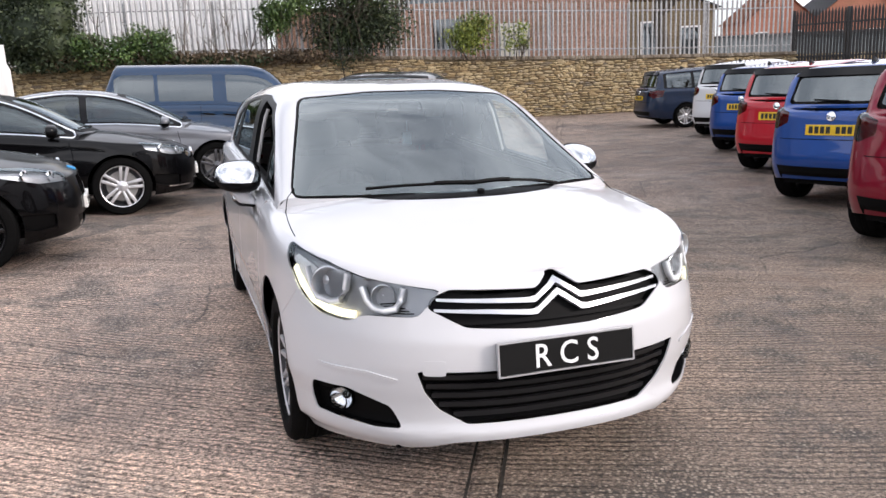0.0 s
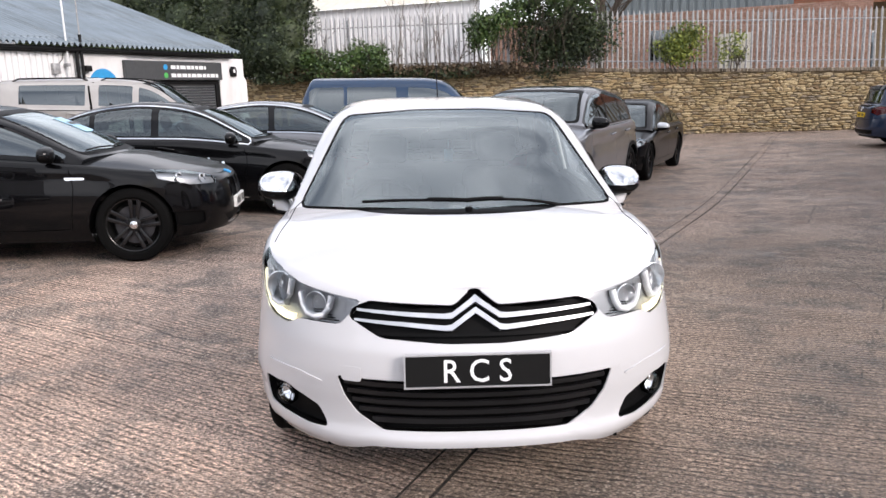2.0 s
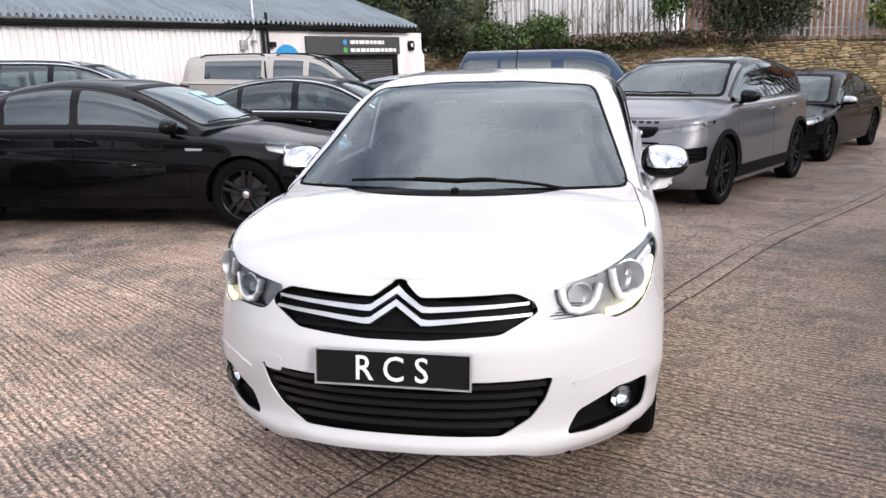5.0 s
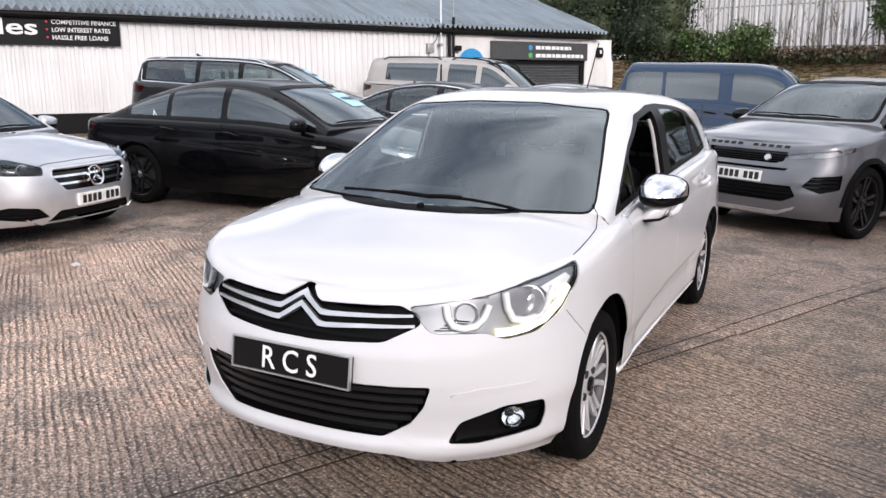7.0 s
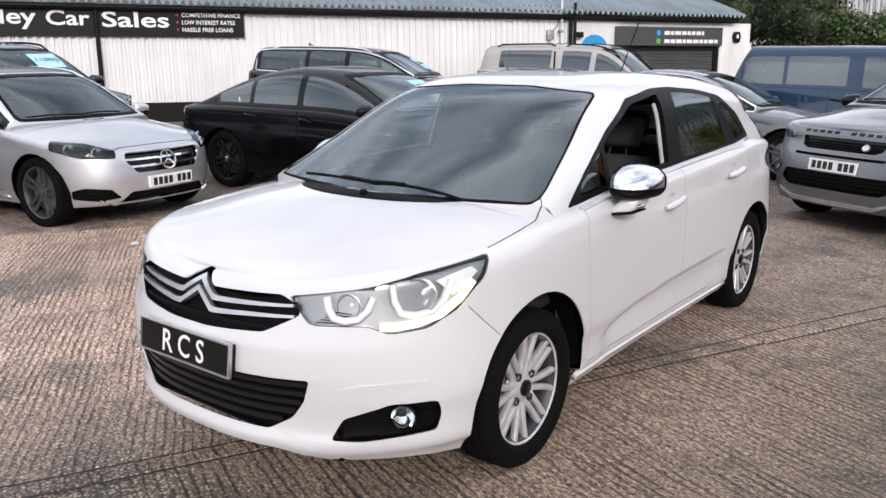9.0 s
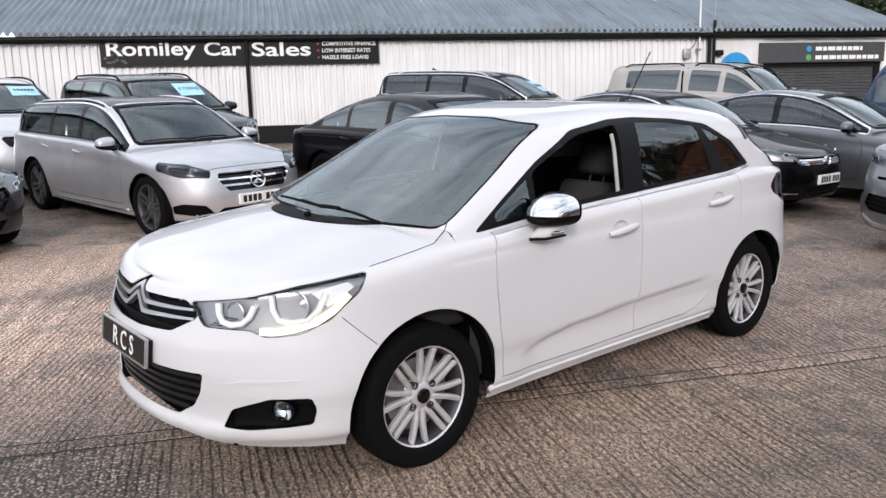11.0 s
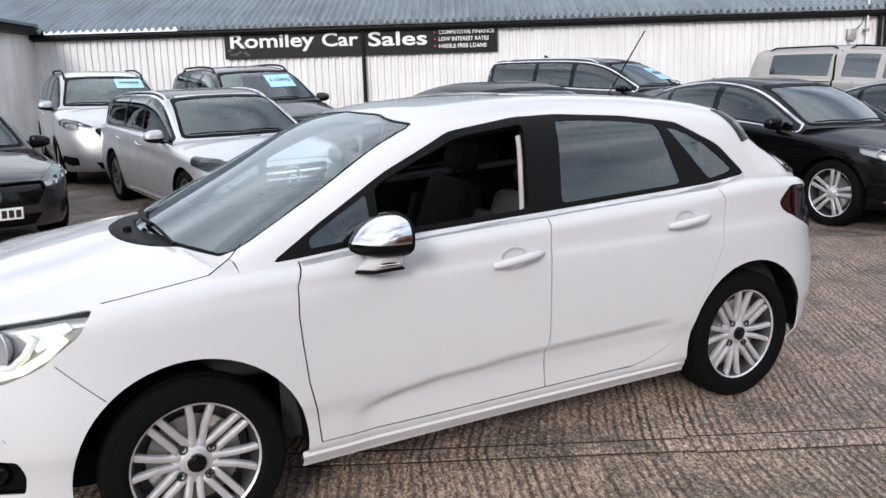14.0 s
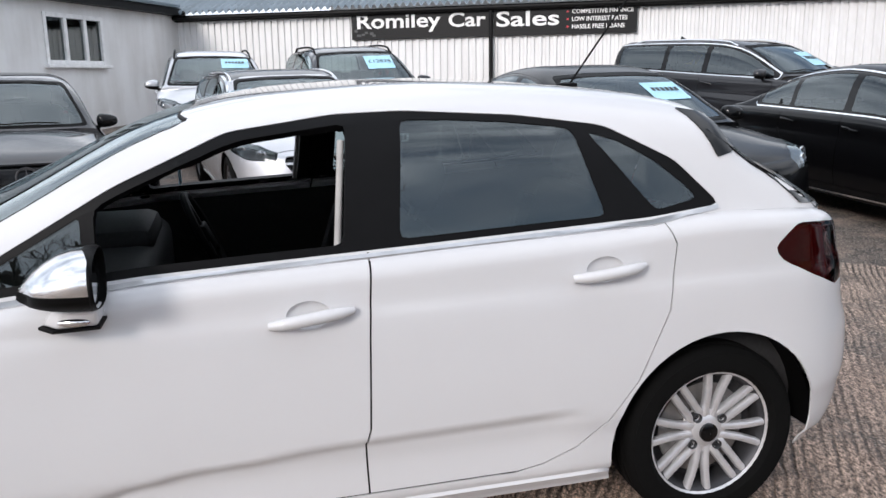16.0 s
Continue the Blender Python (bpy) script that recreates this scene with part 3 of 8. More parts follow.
M_GROUND = ground_material()
M_STONE = stone_material("sandstone", [(0.0, (0.20, 0.14, 0.08)), (0.25, (0.40, 0.30, 0.16)), (0.6, (0.52, 0.42, 0.25)), (0.88, (0.42, 0.34, 0.22)), (1.0, (0.18, 0.15, 0.12))])
M_COPING = stone_material("coping_brick", [(0.0, (0.16, 0.13, 0.10)), (0.5, (0.27, 0.22, 0.17)), (1.0, (0.36, 0.31, 0.25))])
M_MORTAR = plain("dark_mortar", (0.20, 0.155, 0.095), 0.95, grain=0.5, scale=60, vary=0.4)
M_BRICK = stone_material("red_brick", [(0.0, (0.26, 0.085, 0.05)), (0.5, (0.36, 0.13, 0.08)), (1.0, (0.42, 0.19, 0.13))], 60)
M_PALEBRICK = stone_material("pale_brick", [(0.0, (0.36, 0.20, 0.15)), (0.5, (0.46, 0.28, 0.22)), (1.0, (0.50, 0.33, 0.27))], 60)
M_CLAD = streaked("white_cladding", (0.79, 0.79, 0.795), (0.44, 0.43, 0.42), 0.2, 0.45)
M_RENDER = streaked("white_render", (0.78, 0.78, 0.78), (0.45, 0.43, 0.40), 0.4, 0.7, scale=(3, 3, 0.6))
M_ROOF = streaked("blue_grey_roof_sheet", (0.21, 0.255, 0.295), (0.10, 0.12, 0.125), 0.5, 0.42, 0.3, scale=(5, 0.5, 1))
M_CREAM = streaked("cream_roof_sheet", (0.66, 0.62, 0.52), (0.4, 0.36, 0.3), 0.4, 0.6)
M_GREENGREY = streaked("grey_green_cladding", (0.17, 0.20, 0.21), (0.10, 0.11, 0.11), 0.4, 0.5)
M_GALV = plain("galvanised_steel", (0.42, 0.42, 0.42), 0.55, 0.55, vary=0.4)
M_FASCIA = plain("black_fascia", (0.007, 0.007, 0.0075), 0.5, spec=0.2)
M_SIGN = plain("black_sign", (0.008, 0.008, 0.009), 0.35, spec=0.25)
M_SIGN_GREY = plain("dark_grey_sign", (0.06, 0.062, 0.065), 0.4)
M_LOGO_BLUE = plain("blue_logo", (0.03, 0.30, 0.62), 0.4)
M_LOGO_GREEN = plain("green_logo", (0.08, 0.42, 0.10), 0.4)
M_RED_DOT = plain("red_dot", (0.55, 0.03, 0.05), 0.4)
M_SHUTTER = streaked("shutter_steel", (0.10, 0.105, 0.11), (0.05, 0.05, 0.05), 0.5, 0.45, 0.5)
M_UPVC = plain("white_window_frame", (0.82, 0.82, 0.82), 0.35)
M_JOINT = plain("dirt_filled_joint", (0.045, 0.038, 0.032), 0.95, grain=0.6, scale=120, vary=0.6)
M_IVY = leaf_material("ivy_leaves", [(0.0, (0.012, 0.022, 0.008)), (0.6, (0.028, 0.045, 0.015)), (1.0, (0.065, 0.085, 0.03))], 0.62)
M_LAUREL = leaf_material("laurel_leaves", [(0.0, (0.02, 0.045, 0.01)), (0.6, (0.05, 0.10, 0.02)), (1.0, (0.13, 0.19, 0.05))])
M_YELLOWLEAF = leaf_material("yellow_green_leaves", [(0.0, (0.06, 0.09, 0.015)), (0.6, (0.15, 0.19, 0.03)), (1.0, (0.32, 0.34, 0.07))])
M_DEAD = leaf_material("dead_stems", [(0.0, (0.05, 0.035, 0.02)), (1.0, (0.14, 0.10, 0.06))], 0.8)
M_BARK = plain("bark", (0.075, 0.06, 0.045), 0.9, grain=0.8, scale=40, vary=0.4)
M_DARK_STEEL = plain("black_steel_fence", (0.014, 0.014, 0.015), 0.5)
M_SLATE = plain("slate_roof", (0.07, 0.07, 0.075), 0.7, vary=0.4)
M_ORANGE_ROOF = plain("orange_roof", (0.33, 0.13, 0.07), 0.8, vary=0.3)
M_STICKER = plain("price_sticker", (0.40, 0.68, 0.85), 0.5)
M_BLIND = plain("window_blind", (0.30, 0.26, 0.19), 0.8)
M_POSTER = plain("red_poster", (0.40, 0.05, 0.06), 0.6)

# ------------------------------------------------------------- vehicles
def car_skin(s):
    """The skin of a vehicle: sides and ends, bonnet, boot and cabin, x ahead, y to the left, origin on the ground between the axles."""
    top, bot = curve(s["top"]), curve(s["bot"])
    df, dr, ds = curve(s["df"]), curve(s["dr"]), curve(s["ds"])
    hood, roof, deck = curve(s["hood"]), curve(s["roof"]), curve(s["deck"])
    wide = curve(s.get("wide", [(-3, 1), (3, 1)]))
    W, xf, xr, fa, ra = s["W"], s["xf"], s["xr"], s["fa"], s["ra"]
    xc, xt, sh = s["xc"], s["xt"], s.get("shoulder", 0.05)
    crease = curve(s["crease"]) if s.get("crease") else None
    if crease:
        cx0, cx1 = min(p[0] for p in s["crease"]), max(p[0] for p in s["crease"])
    plan = []
    nf = s.get("nf", 15)
    for i in range(nf):
        t = math.pi / 2 * (i / nf) ** 1.35
        m = s["mf"]
        c, q = math.cos(t) ** (2 / m), math.sin(t) ** (2 / m)
        plan.append((fa + (xf - fa) * c, W * q, c ** (m - 1) / (xf - fa), q ** (m - 1) / W))
    ns = s.get("ns", 40)
    for i in range(ns + 1):
        plan.append((fa + (ra - fa) * i / ns, W, 0, 1))
    for i in range(1, nf + 1):
        t = math.pi / 2 * (1 - ((nf - i) / nf) ** 1.35)
        m = s["mr"]
        c, q = math.cos(t) ** (2 / m), max(0.0, math.sin(t)) ** (2 / m)
        plan.append((ra - (ra - xr) * q, W * c, -(q ** (m - 1)) / (ra - xr), c ** (m - 1) / W))
    plan[0] = (xf, 0, 1, 0)
    plan[-1] = (xr, 0, -1, 0)

    def skin(p, z, zt):
        x, y, nx, ny = p
        l = math.hypot(nx, ny)
        nx, ny = nx / l, ny / l
        end = df(z) if nx >= 0 else dr(z)
        ins = nx * nx * end + ny * ny * ds(z)
        if crease and cx0 < x < cx1 and ny > 0.95:
            e = min(1.0, (x - cx0) / 0.16, (cx1 - x) / 0.10)
            g = (crease(x) - z) / s.get("crease_soft", 0.028)
            if g > 0:
                ins += s.get("crease_depth", 0.014) * e * (1 - math.exp(-g * 2.2)) * max(0.0, 1 - (crease(x) - z) / 0.22)
        for x0, sx, z0, sz, amt in s.get("flare", ()):
            ins -= amt * math.exp(-((x - x0) / sx) ** 2 - ((z - z0) / sz) ** 2)
        k = sh - (zt - z)
        if k > 0:
            ins += sh - math.sqrt(max(0.0, sh * sh - k * k))
        return Vector((x - nx * ins, (y - ny * ins) * wide(x), z))
    bm = bmesh.new()
    cols, tops = [], []
    nz = s.get("nz", 18)
    for p in plan:
        x = p[0]
        for _ in range(3):
            zt = top(x)
            x = skin(p, zt, zt).x
        zb = bot(p[0])
        lv = [zb + (zt - sh - zb) * i / nz for i in range(nz)] + [zt - sh * (1 - math.sin(math.pi / 2 * i / 5)) for i in range(6)]
        if crease and s.get("crease_rows") and cx0 < p[0] < cx1 and p[3] * W > 0.95:
            zk = crease(p[0])
            near = min(range(2, nz - 1), key=lambda q: abs(lv[q] - zk))
            lv[near], lv[near - 1] = zk, zk - 0.006
        col = [skin(p, z, zt) for z in lv]
        tops.append(col[-1])
        cols.append(col)

    def add(grid):
        vs = [[bm.verts.new(p) for p in row] for row in grid]
        for a, b in zip(vs, vs[1:]):
            for i in range(len(a) - 1):
                q = []
                for v in (a[i], a[i + 1], b[i + 1], b[i]):
                    if all((v.co - w.co).length > 1e-6 for w in q):
                        q.append(v)
                if len(q) > 2:
                    bm.faces.new(q)
    flip = Vector((1, -1, 1))
    add(cols)
    add([[p * flip for p in c] for c in cols])
    ytop = curve([(p.x, p.y) for i, p in enumerate(tops) if i == 0 or abs(p.x - tops[i - 1].x) > 1e-4])
    bf, br = s["bow_f"], s["bow_r"]
    # bonnet and boot
    rows = []
    for p in tops:
        if p.x >= xc - 1e-3:
            rows.append((p.x, p.y, p.z))
    rows.append((xc, ytop(xc), top(xc)))
    nk = 10
    grid = []
    for x, y, z in rows:
        w = max(0.0, min(1.0, (xc + 0.55 - x) / 0.55))
        row = []
        for k in range(-nk, nk + 1):
            q = k / nk
            e = 1 - abs(q) ** s.get("crown", 2.4)
            row.append(Vector((x + bf * w * (1 - q * q), y * q, z + (hood(x) - z) * e)))
        grid.append(row)
    add(grid)
    bonnet_end = grid[-1]
    rows = [(xt, ytop(xt), top(xt))] + [(p.x, p.y, p.z) for p in tops if p.x <= xt + 1e-3]
    grid = []
    for x, y, z in rows:
        w = max(0.0, min(1.0, (x - xr) / max(0.05, xt - xr)))
        grid.append([Vector((x - br * w * (1 - (k / nk) ** 2), y * k / nk, z + (deck(x) - z) * (1 - abs(k / nk) ** 2.4))) for k in range(-nk, nk + 1)])
    add(grid)
    boot_start = grid[0]
    # cabin
    n, na, tum, led = s["nsec"], 12, s["tum"], s.get("ledge", 0.006)
    grid = []
    nx_ = s.get("nx", 56)
    for i in range(nx_ + 1):
        t = i / nx_
        t = t - 0.08 * math.sin(2 * math.pi * t)
        x = xc + (xt - xc) * t
        zb, yb = top(x), ytop(x)
        h = max(0.0, roof(x) - zb)
        wf = max(0.0, min(1.0, (x - s["xs"] + 0.5) / (xc - s["xs"] + 0.5)))
        wr = max(0.0, min(1.0, (s["xl"] + 0.4 - x) / (s["xl"] + 0.4 - xt)))
        half = []
        for j in range(na + 1):
            a = math.pi / 2 * j / na
            cy, cz = max(0.0, math.cos(a)) ** (2 / n), max(0.0, math.sin(a)) ** (2 / n)
            z = zb + h * cz
            y = (yb - (led if j else 0) - tum * (z - zb)) * cy
            q = min(1.0, max(-1.0, y / yb)) if yb > 0.01 else 1.0
            half.append(Vector((x + (bf * wf - br * wr) * (1 - q * q), y, z)))
        # even out the way over the roof
        flat = half[-1]
        over = []
        lastp = half[-2]
        for j in range(1, 8):
            e = j / 8
            y = lastp.y * (1 - e)
            q = min(1.0, y / yb) if yb > 0.01 else 1.0
            over.append(Vector((x + (bf * wf - br * wr) * (1 - q * q), y, lastp.z + (flat.z - lastp.z) * (1 - (1 - e) ** 2))))
        half = half[:-1] + over + [flat]
        grid.append(half + [p * flip for p in half[-2::-1]])
    add(grid)
    # close the step between bonnet, boot and cabin
    def resample(line, m=40):
        line = sorted(line, key=lambda p: p.y)
        out = []
        for i in range(m + 1):
            y = line[0].y + (line[-1].y - line[0].y) * i / m
            j = 0
            while j < len(line) - 2 and line[j + 1].y < y:
                j += 1
            a, b = line[j], line[j + 1]
            t = 0.0 if abs(b.y - a.y) < 1e-9 else max(0.0, min(1.0, (y - a.y) / (b.y - a.y)))
            out.append(a.lerp(b, t))
        return out
    add([resample(bonnet_end), resample(grid[0])])
    add([resample(boot_start), resample(grid[-1])])
    bmesh.ops.remove_doubles(bm, verts=bm.verts[:], dist=0.0008)
    bmesh.ops.recalc_face_normals(bm, faces=bm.faces[:])
    bm.normal_update()
    if sum(f.normal.y for f in bm.faces if f.calc_center_median().y > W * 0.8) < 0:
        bmesh.ops.reverse_faces(bm, faces=bm.faces[:])
    return bm, top, roof, ytop, bot


def make_wheel(r, w, rim_r, spokes, mats, style="twin"):
    """A wheel with the outer face towards +y, middle at the origin: barrel, tyre, spokes and cap."""
    tyre_m, rim_m, cap_m, dark_m = mats
    h = w / 2
    barrel = lathe([(rim_r * 0.97, -h * 0.8), (rim_r * 0.90, -h * 0.5), (rim_r * 0.88, h * 0.4), (rim_r * 0.95, h * 0.72), (rim_r, h * 0.8), (rim_r * 1.015, h * 0.74)], 40)
    merge(barrel, lathe([(0.001, -h * 0.1), (rim_r * 0.86, -h * 0.1), (rim_r * 0.86, -h * 0.3)], 24))
    tyre = lathe([(rim_r * 0.985, -h * 0.75), (rim_r * 1.05, -h * 0.97), (r * 0.88, -h), (r * 0.97, -h * 0.86), (r * 0.993, -h * 0.7), (r * 0.982, -h * 0.42), (r * 0.998, -h * 0.38), (r, -h * 0.08), (r * 0.982, -h * 0.04), (r * 0.982, h * 0.04), (r, h * 0.08), (r * 0.998, h * 0.38), (r * 0.982, h * 0.42), (r * 0.993, h * 0.7), (r * 0.97, h * 0.86), (r * 0.93, h * 0.97), (r * 0.925, h * 0.955), (r * 0.87, h), (rim_r * 1.06, h * 0.97), (rim_r * 0.985, h * 0.78)], 56)
    face = bmesh.new()
    y0 = h * 0.66
    bolts = []
    if style == "tulip":
        # pairs that flare towards the rim, between straight pairs that start at the bolts
        for i in range(8):
            rot = Matrix.Rotation(-2 * math.pi * i / 8, 4, "Y")
            for sg in (-1, 1):
                if i % 2 == 0:
                    line = [(sg * rim_r * (0.072 + 0.120 * max(0.0, (q - 0.30) / 0.68) ** 1.7), rim_r * q) for q in (0.14, 0.3, 0.45, 0.6, 0.72, 0.82, 0.90, 0.975)]
                    wide = 0.116
                else:
                    line = [(sg * rim_r * (0.084 + 0.010 * q), rim_r * q) for q in (0.27, 0.4, 0.55, 0.7, 0.82, 0.90, 0.975)]
                    wide = 0.118
                sp = slab(stroke(line, rim_r * wide), y0 - 0.030, y0, 0.0095)
                for v in sp.verts:
                    q = v.co.z / rim_r
                    v.co.y += h * (0.22 * q * q - 0.16 + 0.06 * math.sin(3 * q))
                sp.transform(rot)
                merge(face, sp)
            if i % 2:
                bolts.append(lathe([(0.0165, y0 - 0.03), (0.0165, y0 - 0.004), (0.012, y0 - 0.007), (0.011, y0 - 0.016), (0.001, y0 - 0.014)], 12, m=rot @ Matrix.Translation((0, 0, rim_r * 0.30))))
        merge(face, lathe([(rim_r * 0.36, y0 - 0.045), (rim_r * 0.35, y0 - 0.02), (rim_r * 0.26, y0 - 0.014), (rim_r * 0.15, y0 - 0.012)], 28))
    for i in range(spokes if style != "tulip" else 0):
        a = 2 * math.pi * i / spokes
        rot = Matrix.Rotation(-a, 4, "Y")
        if style == "twin":
            arms = [(-0.085, -0.16), (0.085, 0.16)]
            w0, w1 = 0.055, 0.085
        elif style == "fan":
            arms = [(-0.062, -0.145), (0.062, 0.145)]
            w0, w1 = 0.045, 0.058
        else:
            arms = [(0.0, 0.0)]
            w0, w1 = 0.11, 0.2
        for o0, o1 in arms:
            poly = [(rim_r * (o0 - w0), rim_r * 0.15), (rim_r * (o0 + w0), rim_r * 0.15), (rim_r * (o1 + w1), rim_r * 0.975), (rim_r * (o1 - w1), rim_r * 0.975)]
            sp = slab(poly, y0 - 0.022, y0, 0.006)
            for v in sp.verts:
                q = v.co.z / rim_r
                v.co.y += h * (0.22 * q * q - 0.16 + 0.06 * math.sin(3 * q))
            sp.transform(rot)
            merge(face, sp)
    merge(face, lathe([(rim_r * 0.93, h * 0.55), (rim_r * 0.955, h * 0.74), (rim_r * 1.0, h * 0.8), (rim_r * 1.005, h * 0.75)], 40))
    merge(face, lathe([(rim_r * 0.26, y0 - 0.05), (rim_r * 0.25, y0 - 0.012), (rim_r * 0.20, y0 - 0.006), (0.001, y0 - 0.006)], 24))
    for i in range(5 if style != "tulip" else 0):
        a = 2 * math.pi * (i + 0.5) / 5
        merge(face, lathe([(0.011, y0 - 0.02), (0.011, y0 + 0.004), (0.008, y0 + 0.006), (0.001, y0 + 0.003)], 8, m=Matrix.Translation((rim_r * 0.3 * math.cos(a), 0, rim_r * 0.3 * math.sin(a)))))
    cap = lathe([(rim_r * 0.145, y0 - 0.01), (rim_r * 0.145, y0 + 0.004), (rim_r * 0.12, y0 + 0.008), (0.001, y0 + 0.009)], 20)
    disc = lathe([(0.05, h * 0.05), (rim_r * 0.72, h * 0.05), (rim_r * 0.72, h * 0.16), (0.05, h * 0.16)], 28)
    return [("wheel", barrel, dark_m, ""), ("tyre", tyre, tyre_m, "black rubber tyre"), ("rim", face, rim_m, ""), ("hub_cap", cap, cap_m, ""), ("brake_disc", disc, M_DARK_METAL if rim_m == M_BLACK_ALLOY else M_STEEL, "")] + [("wheel_bolt", b, M_DARK_METAL, "") for b in bolts]


def seat_mesh(x, y, z, w=0.5, back=0.62, rest=True, lean=18):
    """A car seat with cushion, backrest and headrest."""
    bm = box(x - 0.26, x + 0.26, y - w / 2, y + w / 2, z, z + 0.16, 0.05)
    m = Matrix.Translation((x - 0.22, y, z + 0.12)) @ Matrix.Rotation(radians(-lean), 4, "Y")
    b = box(-0.07, 0.07, -w / 2, w / 2, 0, back, 0.05, segments=3)
    for v in b.verts:
        v.co.y *= 1 - 0.25 * max(0, v.co.z / back - 0.55)
    b.transform(m)
    merge(bm, b)
    for sy in (-1, 1):
        merge(bm, box(-0.02, 0.11, sy * w / 2 - 0.05, sy * w / 2 + 0.03, 0.08, back * 0.8, 0.03, m=m))
    if rest:
        n = 1 if w < 0.7 else 3
        for i in range(n):
            c = 0 if n == 1 else (i - 1) * w * 0.33
            merge(bm, box(-0.05, 0.06, c - 0.13, c + 0.13, back + 0.04, back + 0.22, 0.045, m=m, segments=3))
            for sy in (-1, 1):
                merge(bm, tube([m @ Vector((0, c + sy * 0.05, back - 0.03)), m @ Vector((0, c + sy * 0.05, back + 0.06))], 0.006, 6))
    return bm


def bars_on(shell, phi, rows, w, out, thick, bm=None):
    bm = bm or bmesh.new()
    for line in rows:
        merge(bm, shell.patch(phi, stroke(line, w), out, thick, 0.08))
    return bm


def to_side(poly):
    """(x, z) as seen from the left side."""
    return [(-x, z) for x, z in poly]


def both(poly, phi):
    return ((poly, phi), (mirror_poly(poly), -phi))


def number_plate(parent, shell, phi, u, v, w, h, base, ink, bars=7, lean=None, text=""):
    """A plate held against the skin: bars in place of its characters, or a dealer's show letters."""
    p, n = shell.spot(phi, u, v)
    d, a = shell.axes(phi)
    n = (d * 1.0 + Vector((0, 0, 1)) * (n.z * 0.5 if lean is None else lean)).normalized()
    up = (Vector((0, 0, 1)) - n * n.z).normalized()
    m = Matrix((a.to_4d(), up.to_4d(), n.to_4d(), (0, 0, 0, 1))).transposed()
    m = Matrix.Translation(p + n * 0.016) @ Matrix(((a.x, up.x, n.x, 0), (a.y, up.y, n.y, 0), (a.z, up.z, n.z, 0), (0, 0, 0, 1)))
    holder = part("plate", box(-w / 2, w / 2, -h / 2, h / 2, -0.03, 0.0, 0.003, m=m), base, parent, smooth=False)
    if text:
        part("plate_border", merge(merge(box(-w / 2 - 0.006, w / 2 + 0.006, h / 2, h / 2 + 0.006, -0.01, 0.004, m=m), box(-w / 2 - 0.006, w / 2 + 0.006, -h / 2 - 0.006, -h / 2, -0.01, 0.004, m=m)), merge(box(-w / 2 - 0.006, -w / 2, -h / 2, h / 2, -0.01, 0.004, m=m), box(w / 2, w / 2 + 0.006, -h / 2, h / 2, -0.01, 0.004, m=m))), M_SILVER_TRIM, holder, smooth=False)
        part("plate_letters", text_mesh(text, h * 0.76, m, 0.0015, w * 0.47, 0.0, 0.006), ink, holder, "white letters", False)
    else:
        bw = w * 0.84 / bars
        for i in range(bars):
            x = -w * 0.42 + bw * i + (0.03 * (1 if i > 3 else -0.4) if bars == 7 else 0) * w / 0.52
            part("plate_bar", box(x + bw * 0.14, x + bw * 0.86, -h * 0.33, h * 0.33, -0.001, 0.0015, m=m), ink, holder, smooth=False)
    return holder


